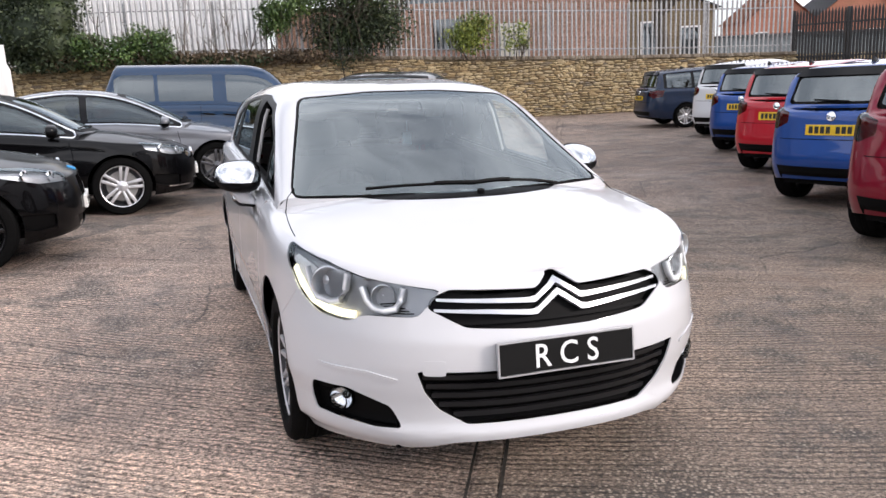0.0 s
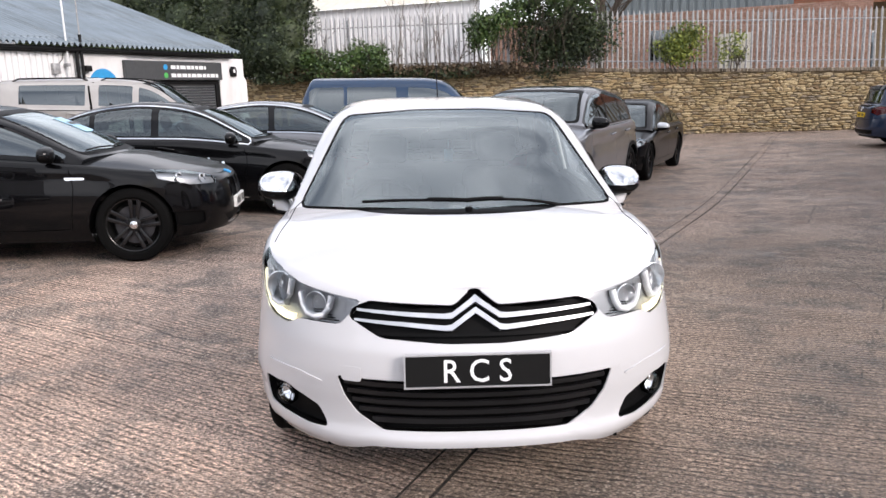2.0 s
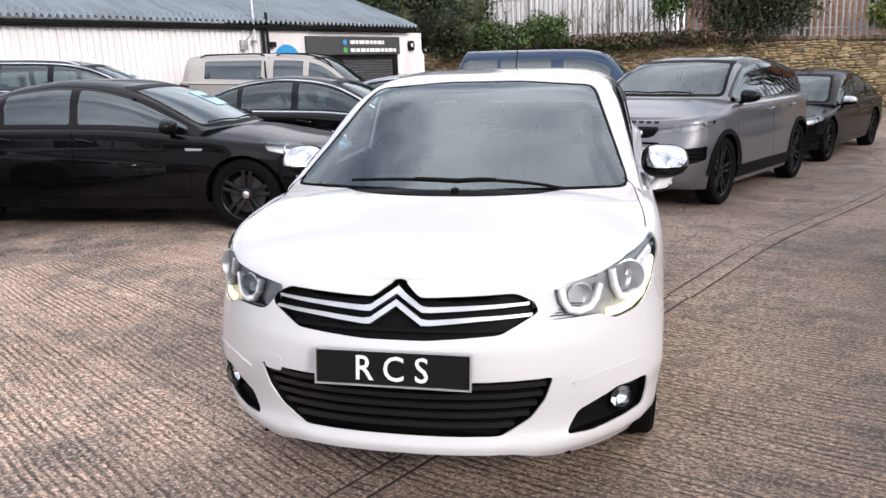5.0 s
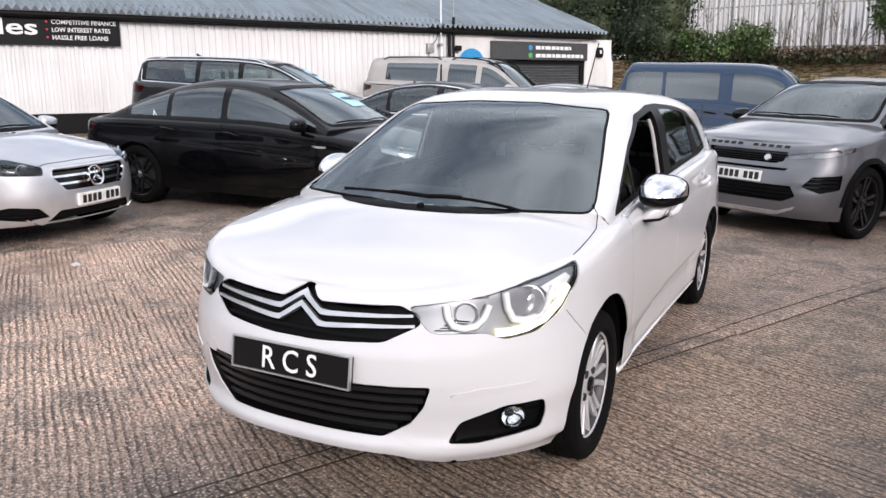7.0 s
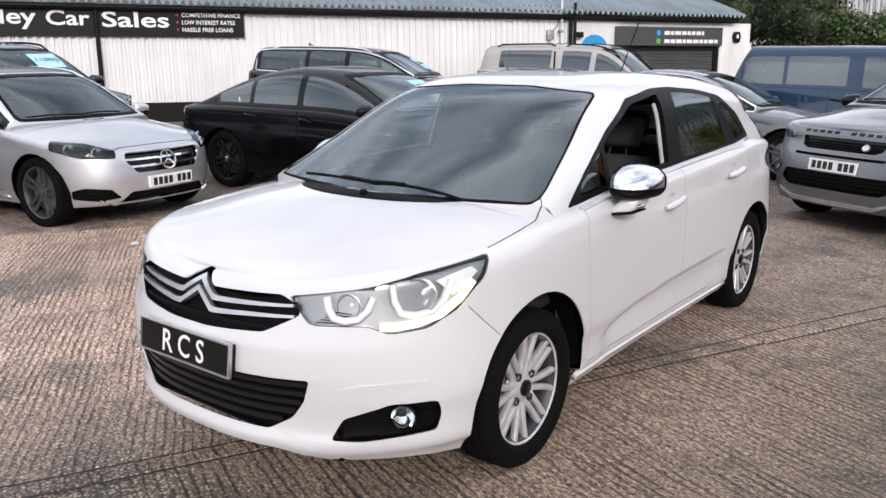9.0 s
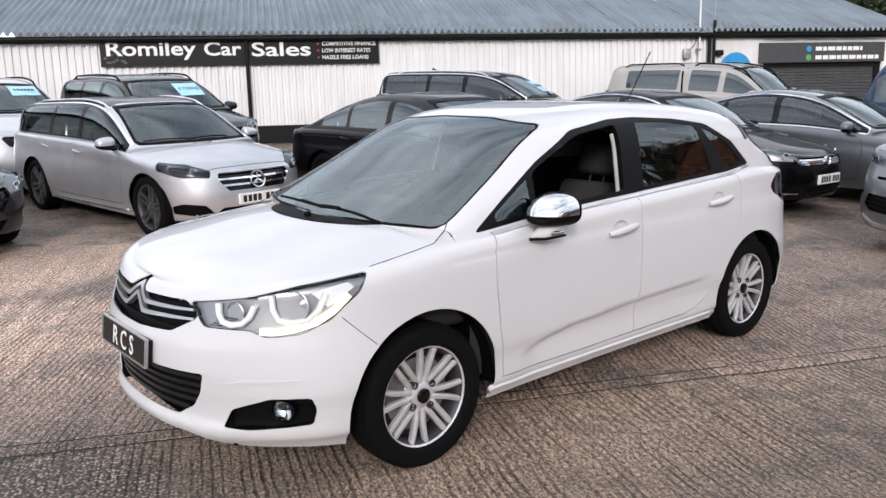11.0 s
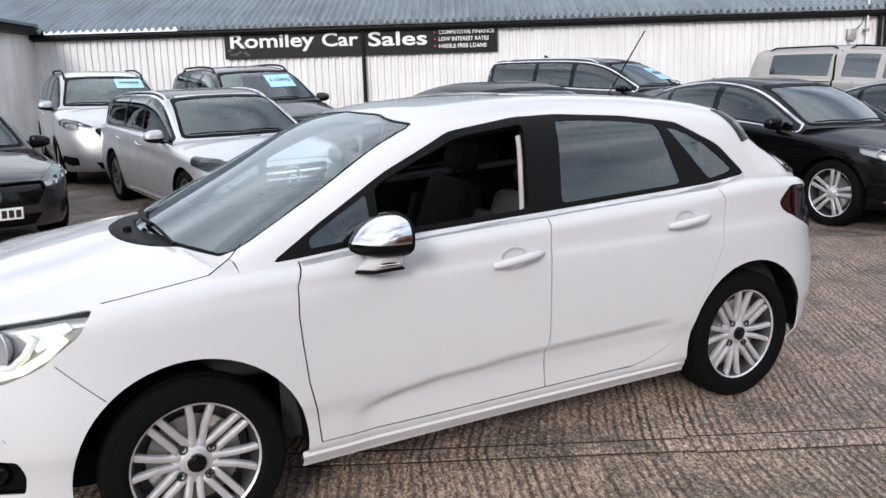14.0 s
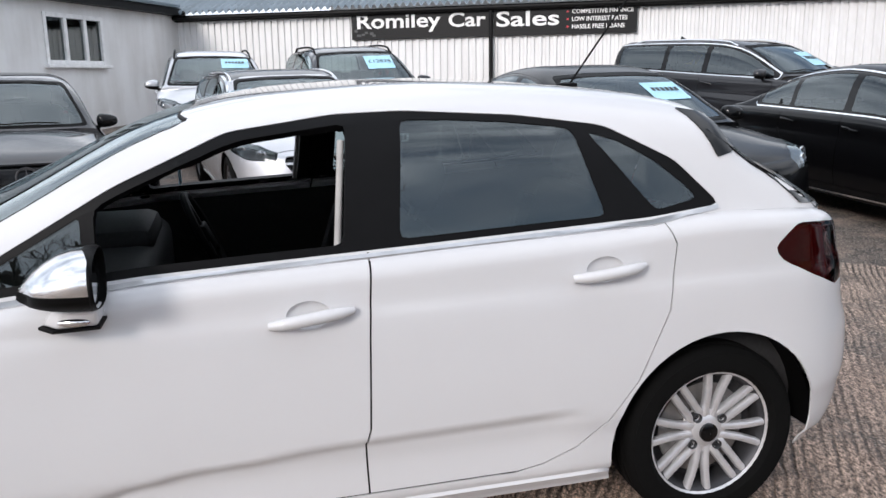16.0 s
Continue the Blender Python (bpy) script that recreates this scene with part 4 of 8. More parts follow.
def make_car(name, m, s, label, category, paint):
    """A vehicle with its parts."""
    car = thing(name, m, label, category, s.get("group", ""))
    bm, top, roof, ytop, bot = car_skin(s)
    shell = Shell(bm)
    W, r, wb = s["W"], s["r"], s["wb"]
    trim = s.get("trim", M_BLACK_PLASTIC)
    # wheel arches
    for ax, ra_ in ((wb / 2, s["arch"][0]), (-wb / 2, s["arch"][1])):
        nc = s.get("arch_steps", 28)
        circ = [(ax + ra_ * math.cos(2 * math.pi * i / nc), s.get("axle", r) + ra_ * math.sin(2 * math.pi * i / nc)) for i in range(nc)]
        for poly, phi in both(to_side(circ), 90):
            f = shell.cut(phi, poly)
            bmesh.ops.delete(bm, geom=f, context="FACES")
        if s.get("cladding"):
            for poly, phi in both(to_side(circ), 90):
                ring = [(p[0], p[1]) for p in poly]
        for sy in (1, -1):
            lin = bmesh.new()
            rows = []
            for yy in (W - 0.05, W - 0.14, W - 0.34):
                rows.append([lin.verts.new((ax + (ra_ + 0.004) * math.cos(math.pi * (1.02 - 1.04 * i / 20)), sy * yy, r + (ra_ + 0.004) * math.sin(math.pi * (1.02 - 1.04 * i / 20)))) for i in range(21)])
            for a, b in zip(rows, rows[1:]):
                for i in range(20):
                    lin.faces.new((a[i], a[i + 1], b[i + 1], b[i]))
            lin.faces.new(rows[-1])
            part("arch_liner", lin, M_BLACK_PLASTIC, car)
    # wheels
    y = W - s.get("inset", 0.13)
    key = (r, s["tyre_w"], s["rim_r"], s["spokes"], s.get("style", "twin"), s["rim"].name)
    if key not in WHEELS:
        WHEELS[key] = [(n, mesh_of(n, b, mt), lb) for n, b, mt, lb in make_wheel(r, s["tyre_w"], s["rim_r"], s["spokes"], (M_TYRE, s["rim"], s.get("cap", s["rim"]), M_GAP if s["rim"] == M_BLACK_ALLOY else M_DARK_METAL), s.get("style", "twin"))]
    for ax in (wb / 2, -wb / 2):
        for sy in (1, -1):
            base = None
            for n, me, lb in WHEELS[key]:
                ob = new(n, me)
                if lb:
                    ob["label"] = lb
                if base is None:
                    base = ob
                    ob.parent = car
                    ob.matrix_basis = Matrix.Translation((ax, sy * y, r)) @ Matrix.Rotation(0 if sy > 0 else math.pi, 4, "Z") @ Matrix.Rotation(radians(s["turned"] if "turned" in s else s.get("spin", 11) + ax * 37), 4, "Y")
                else:
                    ob.parent = base
    # underside and inner tub
    xs0, xs1 = s["xr"] + 0.18, s["xf"] - 0.2
    pan = bmesh.new()
    zf = bot(0) + 0.03
    ring = [(xs1, -W * 0.62), (xs1, W * 0.62), (xs1 - 0.45, W * 0.7), (wb / 2 - 0.45, W * 0.7), (wb / 2 - 0.5, W - 0.09), (-wb / 2 + 0.5, W - 0.09), (-wb / 2 + 0.45, W * 0.68), (xs0, W * 0.66), (xs0, -W * 0.66), (-wb / 2 + 0.45, -W * 0.68), (-wb / 2 + 0.5, -W + 0.09), (wb / 2 - 0.5, -W + 0.09), (wb / 2 - 0.45, -W * 0.7), (xs1 - 0.45, -W * 0.7)]
    lo = [pan.verts.new((x, yy, zf)) for x, yy in ring]
    hi = [pan.verts.new((x, yy, zf + 0.12)) for x, yy in ring]
    pan.faces.new(lo)
    pan.faces.new(hi[::-1])
    for i in range(len(ring)):
        j = (i + 1) % len(ring)
        pan.faces.new((lo[i], lo[j], hi[j], hi[i]))
    part("underbody", pan, M_BLACK_PLASTIC, car, smooth=False)
    xc, xt = s["xc"], s["xt"]
    yw = W - 0.13
    tub = bmesh.new()
    zt = lambda x: top(x) - 0.03
    n = 12
    xi0, xi1 = xt + 0.22, xc - 0.12
    for sy in (1, -1):
        g = [[tub.verts.new((xi0 + (xi1 - xi0) * i / n, sy * min(yw, ytop(xi0 + (xi1 - xi0) * i / n) - 0.03), z)) for i in range(n + 1)] for z in (0.3, 0.7)] + [[tub.verts.new((xi0 + (xi1 - xi0) * i / n, sy * (min(yw, ytop(xi0 + (xi1 - xi0) * i / n) - 0.012)), zt(xi0 + (xi1 - xi0) * i / n))) for i in range(n + 1)]]
        for a, b in zip(g, g[1:]):
            for i in range(n):
                tub.faces.new((a[i], a[i + 1], b[i + 1], b[i]))
    part("door_lining", tub, M_CABIN, car)
    if not s.get("far"):
        part("dashboard", merge(box(xc - 0.62, xc + 0.14, -yw, yw, 0.55, top(xc) - 0.05, 0.07, segments=3), box(xc - 0.60, xc - 0.3, -0.72 * yw, -0.12 * yw, top(xc) - 0.1, top(xc) + 0.02, 0.05)), M_CABIN, car)
        sw = lathe([(0.185 + 0.016 * math.cos(q * math.pi / 4), 0.016 * math.sin(q * math.pi / 4)) for q in range(9)], 28, "x")
        merge(sw, box(-0.02, 0.02, -0.06, 0.06, -0.06, 0.05, 0.012))
        for q in (90, 210, 330):
            merge(sw, box(-0.008, 0.008, 0.03, 0.18, -0.018, 0.018, 0.004, m=Matrix.Rotation(radians(q + 120), 4, "X")))
        sw.transform(Matrix.Translation((xc - 0.78, -0.36, top(xc) - 0.08)) @ Matrix.Rotation(radians(24), 4, "Y"))
        part("steering_wheel", sw, M_BLACK_PLASTIC, car)
    zseat = s.get("seat_z", 0.34)
    for sy in (1, -1):
        part("front_seat", seat_mesh(s["seat_x"], sy * 0.36, zseat), M_SEAT, car)
    if s.get("rear_seat", True):
        part("rear_seat", seat_mesh(s["seat_x"] - 0.92, 0, zseat + 0.03, 1.2, 0.56), M_SEAT, car)
    # side windows
    dlo = s.get("dlo")
    q = s.get("dlo_q", 0.86)
    if not dlo:
        xa, xb = s["dlo_x"]
        xx = [xa + (xb - xa) * i / 26 for i in range(27)]
        up = [(x, top(x) + (roof(x) - top(x)) * q) for x in xx]
        lo_ = [(x, top(x) + 0.018) for x in xx]
        ok = [i for i in range(27) if up[i][1] - lo_[i][1] > 0.012]
        dlo = [lo_[i] for i in ok] + [up[i] for i in ok[::-1]]
        dlo = rounded(dlo, 0.02, 1)
    lowz = lambda x: max(min(z for xx_, z in dlo), top(x) + 0.018)
    line_hi = curve_top(dlo)
    line_lo = curve_low(dlo)
    opened = s.get("open_panes", ())
    edge = s.get("frame_w", 0.022)
    if s.get("bright"):
        for sgn in (1, -1):
            strip = [(x, z) for x, z in dlo]
            bmk = bmesh.new()
            loop = offset_poly(to_side(strip), -0.008)
            loop = loop if sgn > 0 else mirror_poly(loop)
            merge(bmk, shell.patch(90 * sgn, stroke(loop + loop[:1], 0.014), 0.004, 0.008, 0.3))
            part("window_trim", bmk, M_CHROME, car, "bright metal window trim")
    for poly, phi in both(to_side(dlo), 90):
        shell.cut(phi, poly)
        panes = []
        for k, (x0, x1, l0, l1) in enumerate(s["panes"]):
            xs_ = [x0 + (x1 - x0) * i / 12 for i in range(13)]
            up = [(x + l1 * 0, line_hi(x) - edge) for x in xs_]
            lo_ = [(x, line_lo(x) + edge) for x in xs_]
            pp = [(x, z) for x, z in lo_] + [(x, z) for x, z in up[::-1] if z > line_lo(x) + edge + 0.01]
            pp = [(x + (l0 if abs(x - x0) < 1e-6 else (l1 if abs(x - x1) < 1e-6 else l0 + (l1 - l0) * (x - x0) / (x1 - x0))) * (z - line_lo(x)), z) for x, z in pp]
            pp = s.get("pane_shapes", {}).get(k, pp)
            if phi < 0:
                panes.append((k, mirror_poly(to_side(pp))))
            else:
                panes.append((k, to_side(pp)))
        for k, pp in panes:
            pp = rounded(pp, 0.025, 2)
            f = shell.cut(phi, pp)
            if not f:
                continue
            if k in opened:
                bmesh.ops.delete(bm, geom=f, context="FACES")
            else:
                part("window", shell.take(f, 0.006), s.get("glass", M_GLASS), car)
        fr = shell.gather(phi, poly)
        if fr:
            part("window_frame", shell.take(fr, 0.003, 0.03), s.get("frame_mat", M_GLOSS_BLACK), car)
    # screens
    for nm, phi in (("windscreen", 0), ("rear_window", 180)):
        sc = s.get(nm)
        if not sc:
            continue
        poly = [(u, z) for u, z in sc] + [(-u, z) for u, z in sc[::-1]]
        f = shell.cut(phi, rounded(poly, 0.05, 3))
        inner = rounded(offset_poly(poly, s.get("screen_edge", 0.03)), 0.05, 3)
        if nm in s.get("thin_top", ()):
            half = [(u - (0.012 if u > 0.3 else 0.0), z + (0.012 if i == 0 else -0.0025)) for i, (u, z) in enumerate(sc)]
            inner = rounded(half + [(-u, z) for u, z in half[::-1]], 0.04, 3)
        g = shell.cut(phi, inner)
        if g:
            part(nm, shell.take(g, 0.004), s.get("glass" if phi else "glass_front", M_GLASS), car)
        f = shell.gather(phi, rounded(poly, 0.05, 3))
        if f:
            for piece in islands(shell.take(f, 0.002, 0.02)):
                part("screen_surround", piece, M_BLACK_PLASTIC, car)
    # lamps
    for nm, phi, poly, housing, lens, label_ in s.get("lamps", ()):
        for pp, ph in both(poly, phi):
            f = shell.cut(ph, rounded(pp, 0.02, 2))
            if not f:
                continue
            cover = shell.take(f, 0.0, 0.003, keep=True)
            deep = shell.take(f, 0.028)
            lamp = part(nm, deep, housing, car, label_)
            part("lamp_surround", rim_only(shell, ph, rounded(pp, 0.02, 2), 0.03), M_GLOSS_BLACK, lamp)
            s.setdefault("made_lamps", []).append((lamp, ph))
            part("lens", cover, lens, lamp)
            if nm == "headlight" and not s.get("own_lamps"):
                us = [p[0] for p in pp]
                vs = [p[1] for p in pp]
                cu, cv, hh = (min(us) + max(us)) / 2, (min(vs) + max(vs)) / 2, (max(vs) - min(vs))
                for o in (-0.2, 0.22):
                    c = (cu + o * (max(us) - min(us)), cv + 0.1 * hh * (1 if (o > 0) == (ph > 0) else -0.6))
                    p, nn = shell.spot(ph, c[0], c[1], -0.02)
                    d, a = shell.axes(ph)
                    mm = p_frame(p, Vector((d.x * 0.9 + 0.3, d.y * 0.6, 0.05)).normalized())
                    rr = hh * 0.3
                    part("reflector", lathe([(rr, 0.012), (rr * 0.92, 0.016), (rr * 0.85, 0.0), (rr * 0.4, -0.02), (0.001, -0.024)], 20, "z", mm), M_CHROME, lamp)
    # recessed dark openings
    for nm, phi, poly, push, mat, mirrored, slats, slat_mat, slat_w in s.get("vents", ()):
        for pp, ph in (both(poly, phi) if mirrored else ((poly, phi),)):
            f = shell.cut(ph, rounded(pp, 0.015, 2))
            if not f:
                continue
            rimmed = shell.take(f, 0.0, push, keep=True)
            back = shell.take(f, push)
            for e in list(rimmed.faces):
                if e.calc_area() and len(e.verts) and all(len(x.link_faces) < 2 for x in e.edges if False):
                    pass
            grille = part(nm, back, mat, car)
            frame_faces = rim_only(shell, ph, rounded(pp, 0.015, 2), push)
            part("surround", frame_faces, mat, grille)
            us = [p[0] for p in pp]
            for vz in slats:
                cr = crossings(pp, vz)
                if cr and cr[1] - cr[0] > 0.05:
                    part("slat", shell.patch(ph, stroke([(cr[0] + 0.006 + (cr[1] - cr[0] - 0.012) * i / 8, vz) for i in range(9)], slat_w), -push * 0.35, 0.012, 0.3), slat_mat, grille)
            rimmed.free()
    # seams
    seams = bmesh.new()
    for phi, line, w, mirrored in s.get("seams", ()):
        pp = stroke(line, w)
        for p2, ph in (both(pp, phi) if mirrored else ((pp, phi),)):
            f = shell.cut(ph, p2)
            if f:
                part("panel_gap", shell.take(f, 0.007), M_GAP, car)
    seams.free()
    # hollows behind the handles
    for hx, hz, ru, rv, deep_ in s.get("cups", ()):
        for sy in (1, -1):
            ell = [(-sy * hx + ru * math.cos(2 * math.pi * i / 28), hz + rv * math.sin(2 * math.pi * i / 28)) for i in range(28)]
            f = shell.cut(90 * sy, ell)
            bmesh.ops.delete(bm, geom=f, context="FACES")
            cup = bmesh.new()
            rings = []
            for q in (1.0, 0.94, 0.8, 0.6, 0.35):
                ring = []
                for u, v in ell:
                    pt, nn = shell.spot(90 * sy, -sy * hx + (u + sy * hx) * q, hz + (v - hz) * q)
                    ring.append(cup.verts.new(pt - nn * deep_ * (1 - q ** 4) ** 0.7))
                rings.append(ring)
            for a, b in zip(rings, rings[1:]):
                for i in range(28):
                    cup.faces.new((a[i], a[(i + 1) % 28], b[(i + 1) % 28], b[i]))
            cup.faces.new(rings[-1])
            bmesh.ops.recalc_face_normals(cup, faces=cup.faces[:])
            if sum(g.normal.y * sy for g in cup.faces) < 0:
                bmesh.ops.reverse_faces(cup, faces=cup.faces[:])
            part("handle_cup", cup, paint, car)
    # doors and bonnet as panels of their own
    for nm, phi, poly, mirrored in s.get("panels", ()):
        for pp, ph in (both(poly, phi) if mirrored else ((poly, phi),)):
            d, a = shell.axes(ph)
            f = [g for g in bm.faces if g.normal.dot(d) > 0.02 and inside(pp, g.calc_center_median().dot(a), g.calc_center_median().z)]
            if nm == "bonnet":
                f = [g for g in bm.faces if g.normal.z > 0.3 and inside(pp, g.calc_center_median().y, g.calc_center_median().x)]
            if f:
                part(nm, shell.take(f, 0.0, 0.015), paint, car)
    if s.get("roof_mat"):
        f = [g for g in bm.faces if g.normal.z > 0.7 and s["xl"] + 0.05 < g.calc_center_median().x < s["xs"] - 0.02 and g.calc_center_median().z > roof(g.calc_center_median().x) - 0.09]
        if f:
            part("roof_panel", shell.take(f, 0.0, 0.006), s["roof_mat"], car, "dark roof")
    # plastic lower parts
    for nm, phi, poly, mat, mirrored, out in s.get("overlays", ()):
        for pp, ph in (both(poly, phi) if mirrored else ((poly, phi),)):
            part(nm, shell.patch(ph, pp, out, out + 0.01, s.get("step", 0.07)), mat, car)
    # skin and lining
    bmesh.ops.remove_doubles(bm, verts=bm.verts[:], dist=2e-5)
    bm.normal_update()
    lining = shell.take([f for f in bm.faces if f.calc_center_median().z > top(f.calc_center_median().x) + 0.03], 0.018, keep=True)
    part("headlining", lining, s.get("lining", M_LINING), car)
    edge = [e for e in bm.edges if len(e.link_faces) == 1]
    nrm = {tuple(v.co): v.normal.copy() for e in edge for v in e.verts}
    rr = bmesh.ops.extrude_edge_only(bm, edges=edge)
    for g in rr["geom"]:
        if isinstance(g, bmesh.types.BMVert):
            g.co -= nrm[tuple(g.co)] * 0.006
    for e in edge:
        e.smooth = False
    part("body", bm, paint, car)
    # mirrors
    mx, mz = s.get("mirror", (xc - 0.28, top(xc - 0.3) + 0.07))
    my = s.get("mirror_y", ytop(mx) + 0.125) - 0.105
    for sy in ((1, -1) if not s.get("own_mirrors") else ()):
        ms = s.get("mirror_size", 1.0)
        cup = bmesh.new()
        bmesh.ops.create_uvsphere(cup, u_segments=20, v_segments=12, radius=1)
        for v in cup.verts:
            x_, y_, z_ = v.co
            x_, y_, z_ = (math.copysign(abs(q) ** 0.72, q) for q in (x_, y_, z_))
            sx_, sy_, sz_ = s.get("mirror_shape", (0.085, 0.11, 0.072))
            v.co = Vector((x_ * (sx_ if x_ > 0 else 0.04), y_ * sy_, z_ * sz_ * (1 - 0.22 * y_)))
            v.co *= ms
        glass = bmesh.new()
        cup.transform(Matrix.Translation((mx, sy * (my + 0.105 * ms), mz)) @ Matrix.Diagonal((1, sy, 1, 1)))
        bmesh.ops.recalc_face_normals(cup, faces=cup.faces[:])
        low = shell_split(cup, mz - 0.018 * ms)
        mir = part("door_mirror", cup, s.get("mirror_mat", paint), car)
        part("mirror_base", low, M_BLACK_PLASTIC, mir)
        bmesh.ops.create_circle(glass, cap_ends=True, segments=20, radius=1)
        for v in glass.verts:
            v.co = Vector((mx - 0.037 * ms, sy * (my + 0.105 * ms + v.co.x * 0.105 * ms), mz + v.co.y * 0.058 * ms))
        glass.free()
        arm = s.get("arm_line") or [(0.0, my + 0.06, -0.04), (0.01, my + 0.01, -0.07), (0.02, my - 0.05, -0.085)]
        part("mirror_arm", tube([(mx + ax_, sy * ay_, mz + az_) for ax_, ay_, az_ in arm], s.get("arm_r", 0.022), 10), s.get("arm_mat", M_BLACK_PLASTIC), mir)
    # handles
    for hx, hz in s.get("handles", ()):
        for sy in (1, -1):
            ph = 90 * sy
            pts = []
            for i in range(7):
                t = i / 6
                p, nn = shell.spot(ph, -(hx + s.get("handle_len", 0.2) * (t - 0.5)) * sy, hz - 0.012 + 0.024 * (1 - t), 0.012 + 0.024 * math.sin(math.pi * t) ** 0.5)
                pts.append(p)
            hs = s.get("handle_size", 1.0)
            hb = tube(pts, 0.013, 12, radii=[hs * q for q in (0.008, 0.013, 0.014, 0.014, 0.014, 0.013, 0.009)])
            part("door_handle", hb, s.get("handle_mat", paint), car)
    if s.get("badge"):
        phi, u, v, rad, mat = s["badge"]
        p, nn = shell.spot(phi, u, v, 0.004)
        ring = [(rad, -0.02), (rad, 0.006), (rad * 0.95, 0.010), (rad * 0.84, 0.006), (rad * 0.82, -0.02)]
        part("badge", lathe(ring, 28, "z", p_frame(p, nn)) if rad > 0.08 else lathe([(rad, -0.02), (rad, 0.004), (rad * 0.85, 0.008), (rad * 0.8, 0.004), (0.001, 0.006)], 24, "z", p_frame(p, nn)), mat, car)
        if s.get("star"):
            star = bmesh.new()
            for q in (0, 120, 240):
                arm = slab([(-rad * 0.13, 0.0), (0.0, -rad * 0.12), (rad * 0.13, 0.0), (0.0, rad * 0.86)], -0.004, 0.004, 0.0015)
                arm.transform(p_frame(p, nn) @ Matrix.Rotation(radians(q + 180), 4, "Z") @ Matrix.Rotation(radians(90), 4, "X"))
                merge(star, arm)
            part("badge_star", star, mat, car)
    for u0, u1, z0, z1, price in s.get("stickers", ()):
        st = part("price_sticker", shell.patch(0, [(u0, z0), (u1, z0), (u1, z1), (u0, z1)], 0.003, 0.002, 0.1), M_STICKER, car, "pale blue price sticker")
        p, n = shell.spot(0, (u0 + u1) / 2, (z0 + z1) / 2 + 0.01, 0.008)
        a = Vector((0, 1, 0))
        upv = n.cross(a).normalized()
        mm = Matrix(((a.x, upv.x, n.x, p.x - 0.0), (a.y, upv.y, n.y, p.y), (a.z, upv.z, n.z, p.z), (0, 0, 0, 1)))
        if price:
            part("price_lettering", text_mesh(price, (z1 - z0) * 0.5, mm, 0.001, (u1 - u0) * 0.8), M_INK, st, "dark price figures", False)
        else:
            for i in range(6):
                part("price_bar", box(-(u1 - u0) * 0.36 + i * (u1 - u0) * 0.12, -(u1 - u0) * 0.36 + (i + 0.7) * (u1 - u0) * 0.12, -(z1 - z0) * 0.25, (z1 - z0) * 0.25, 0, 0.001, m=mm), M_INK, st, smooth=False)
    for phi, u, v, w, h, base, ink in s.get("plates", ()):
        number_plate(car, shell, phi, u, v, w, h, base, ink)
    for x0, x1 in s.get("rails", ()):
        for sy in (1, -1):
            pts = []
            for i in range(13):
                t = i / 12
                x = x0 + (x1 - x0) * t
                yy = (ytop(x) - s["tum"] * (roof(x) - top(x))) * 0.84 * sy
                p, _, _, _ = shell.tree.ray_cast(Vector((x, yy, 4)), Vector((0, 0, -1)), 5)
                lift = s.get("rail_h", 0.05) * min(1, 5 * math.sin(math.pi * t))
                pts.append((p or Vector((x, yy, roof(x)))) + Vector((0, 0, lift - 0.004)))
            part("roof_rail", tube(pts, 0.016, 8), s.get("rail_mat", M_BLACK_PLASTIC), car)
    if s.get("wipers", True):
        wz = s["windscreen"][0][1]
        for u0, u1 in ((0.42, -0.12), (-0.05, -0.62)):
            pts = []
            for i in range(9):
                t = i / 8
                p, nn = shell.spot(0, u0 + (u1 - u0) * t, wz + 0.03 + 0.012 * math.sin(math.pi * t), 0.012)
                pts.append(p)
            part("wiper", tube(pts, 0.008, 6), M_BLACK_PLASTIC, car)
    if s.get("aerial"):
        ax_, len_, kind_ = s["aerial"]
        p = Vector((ax_, 0, roof(ax_)))
        if kind_ == "fin":
            part("aerial", slab([(ax_ - 0.09, p.z - 0.01), (ax_ + 0.08, p.z - 0.01), (ax_ - 0.02, p.z + 0.03), (ax_ - 0.07, p.z + 0.06)], -0.015, 0.015, 0.006), s.get("fin_mat", M_GLOSS_BLACK), car)
        else:
            part("aerial", merge(tube([p, p + Vector((-0.6 * len_, 0, 0.8 * len_))], 0.004, 6), lathe([(0.03, -0.01), (0.022, 0.012), (0.001, 0.02)], 12, "z", Matrix.Translation(p))), M_BLACK_PLASTIC, car)
    return car, shell


WHEELS = {}


def p_frame(p, n):
    """A frame at p whose z is n."""
    q = n.to_track_quat("Z", "Y")
    return Matrix.Translation(p) @ q.to_matrix().to_4x4()


def islands(bm):
    """The separate pieces of a bmesh, each as a bmesh of its own."""
    left = set(bm.faces)
    out = []
    while left:
        group, todo = [], [left.pop()]
        while todo:
            f = todo.pop()
            group.append(f)
            for e in f.edges:
                for g in e.link_faces:
                    if g in left:
                        left.remove(g)
                        todo.append(g)
        if len(group) > 2:
            one, made = bmesh.new(), {}
            for f in group:
                for v in f.verts:
                    if v not in made:
                        made[v] = one.verts.new(v.co)
                one.faces.new([made[v] for v in f.verts])
            out.append(one)
    bm.free()
    return out


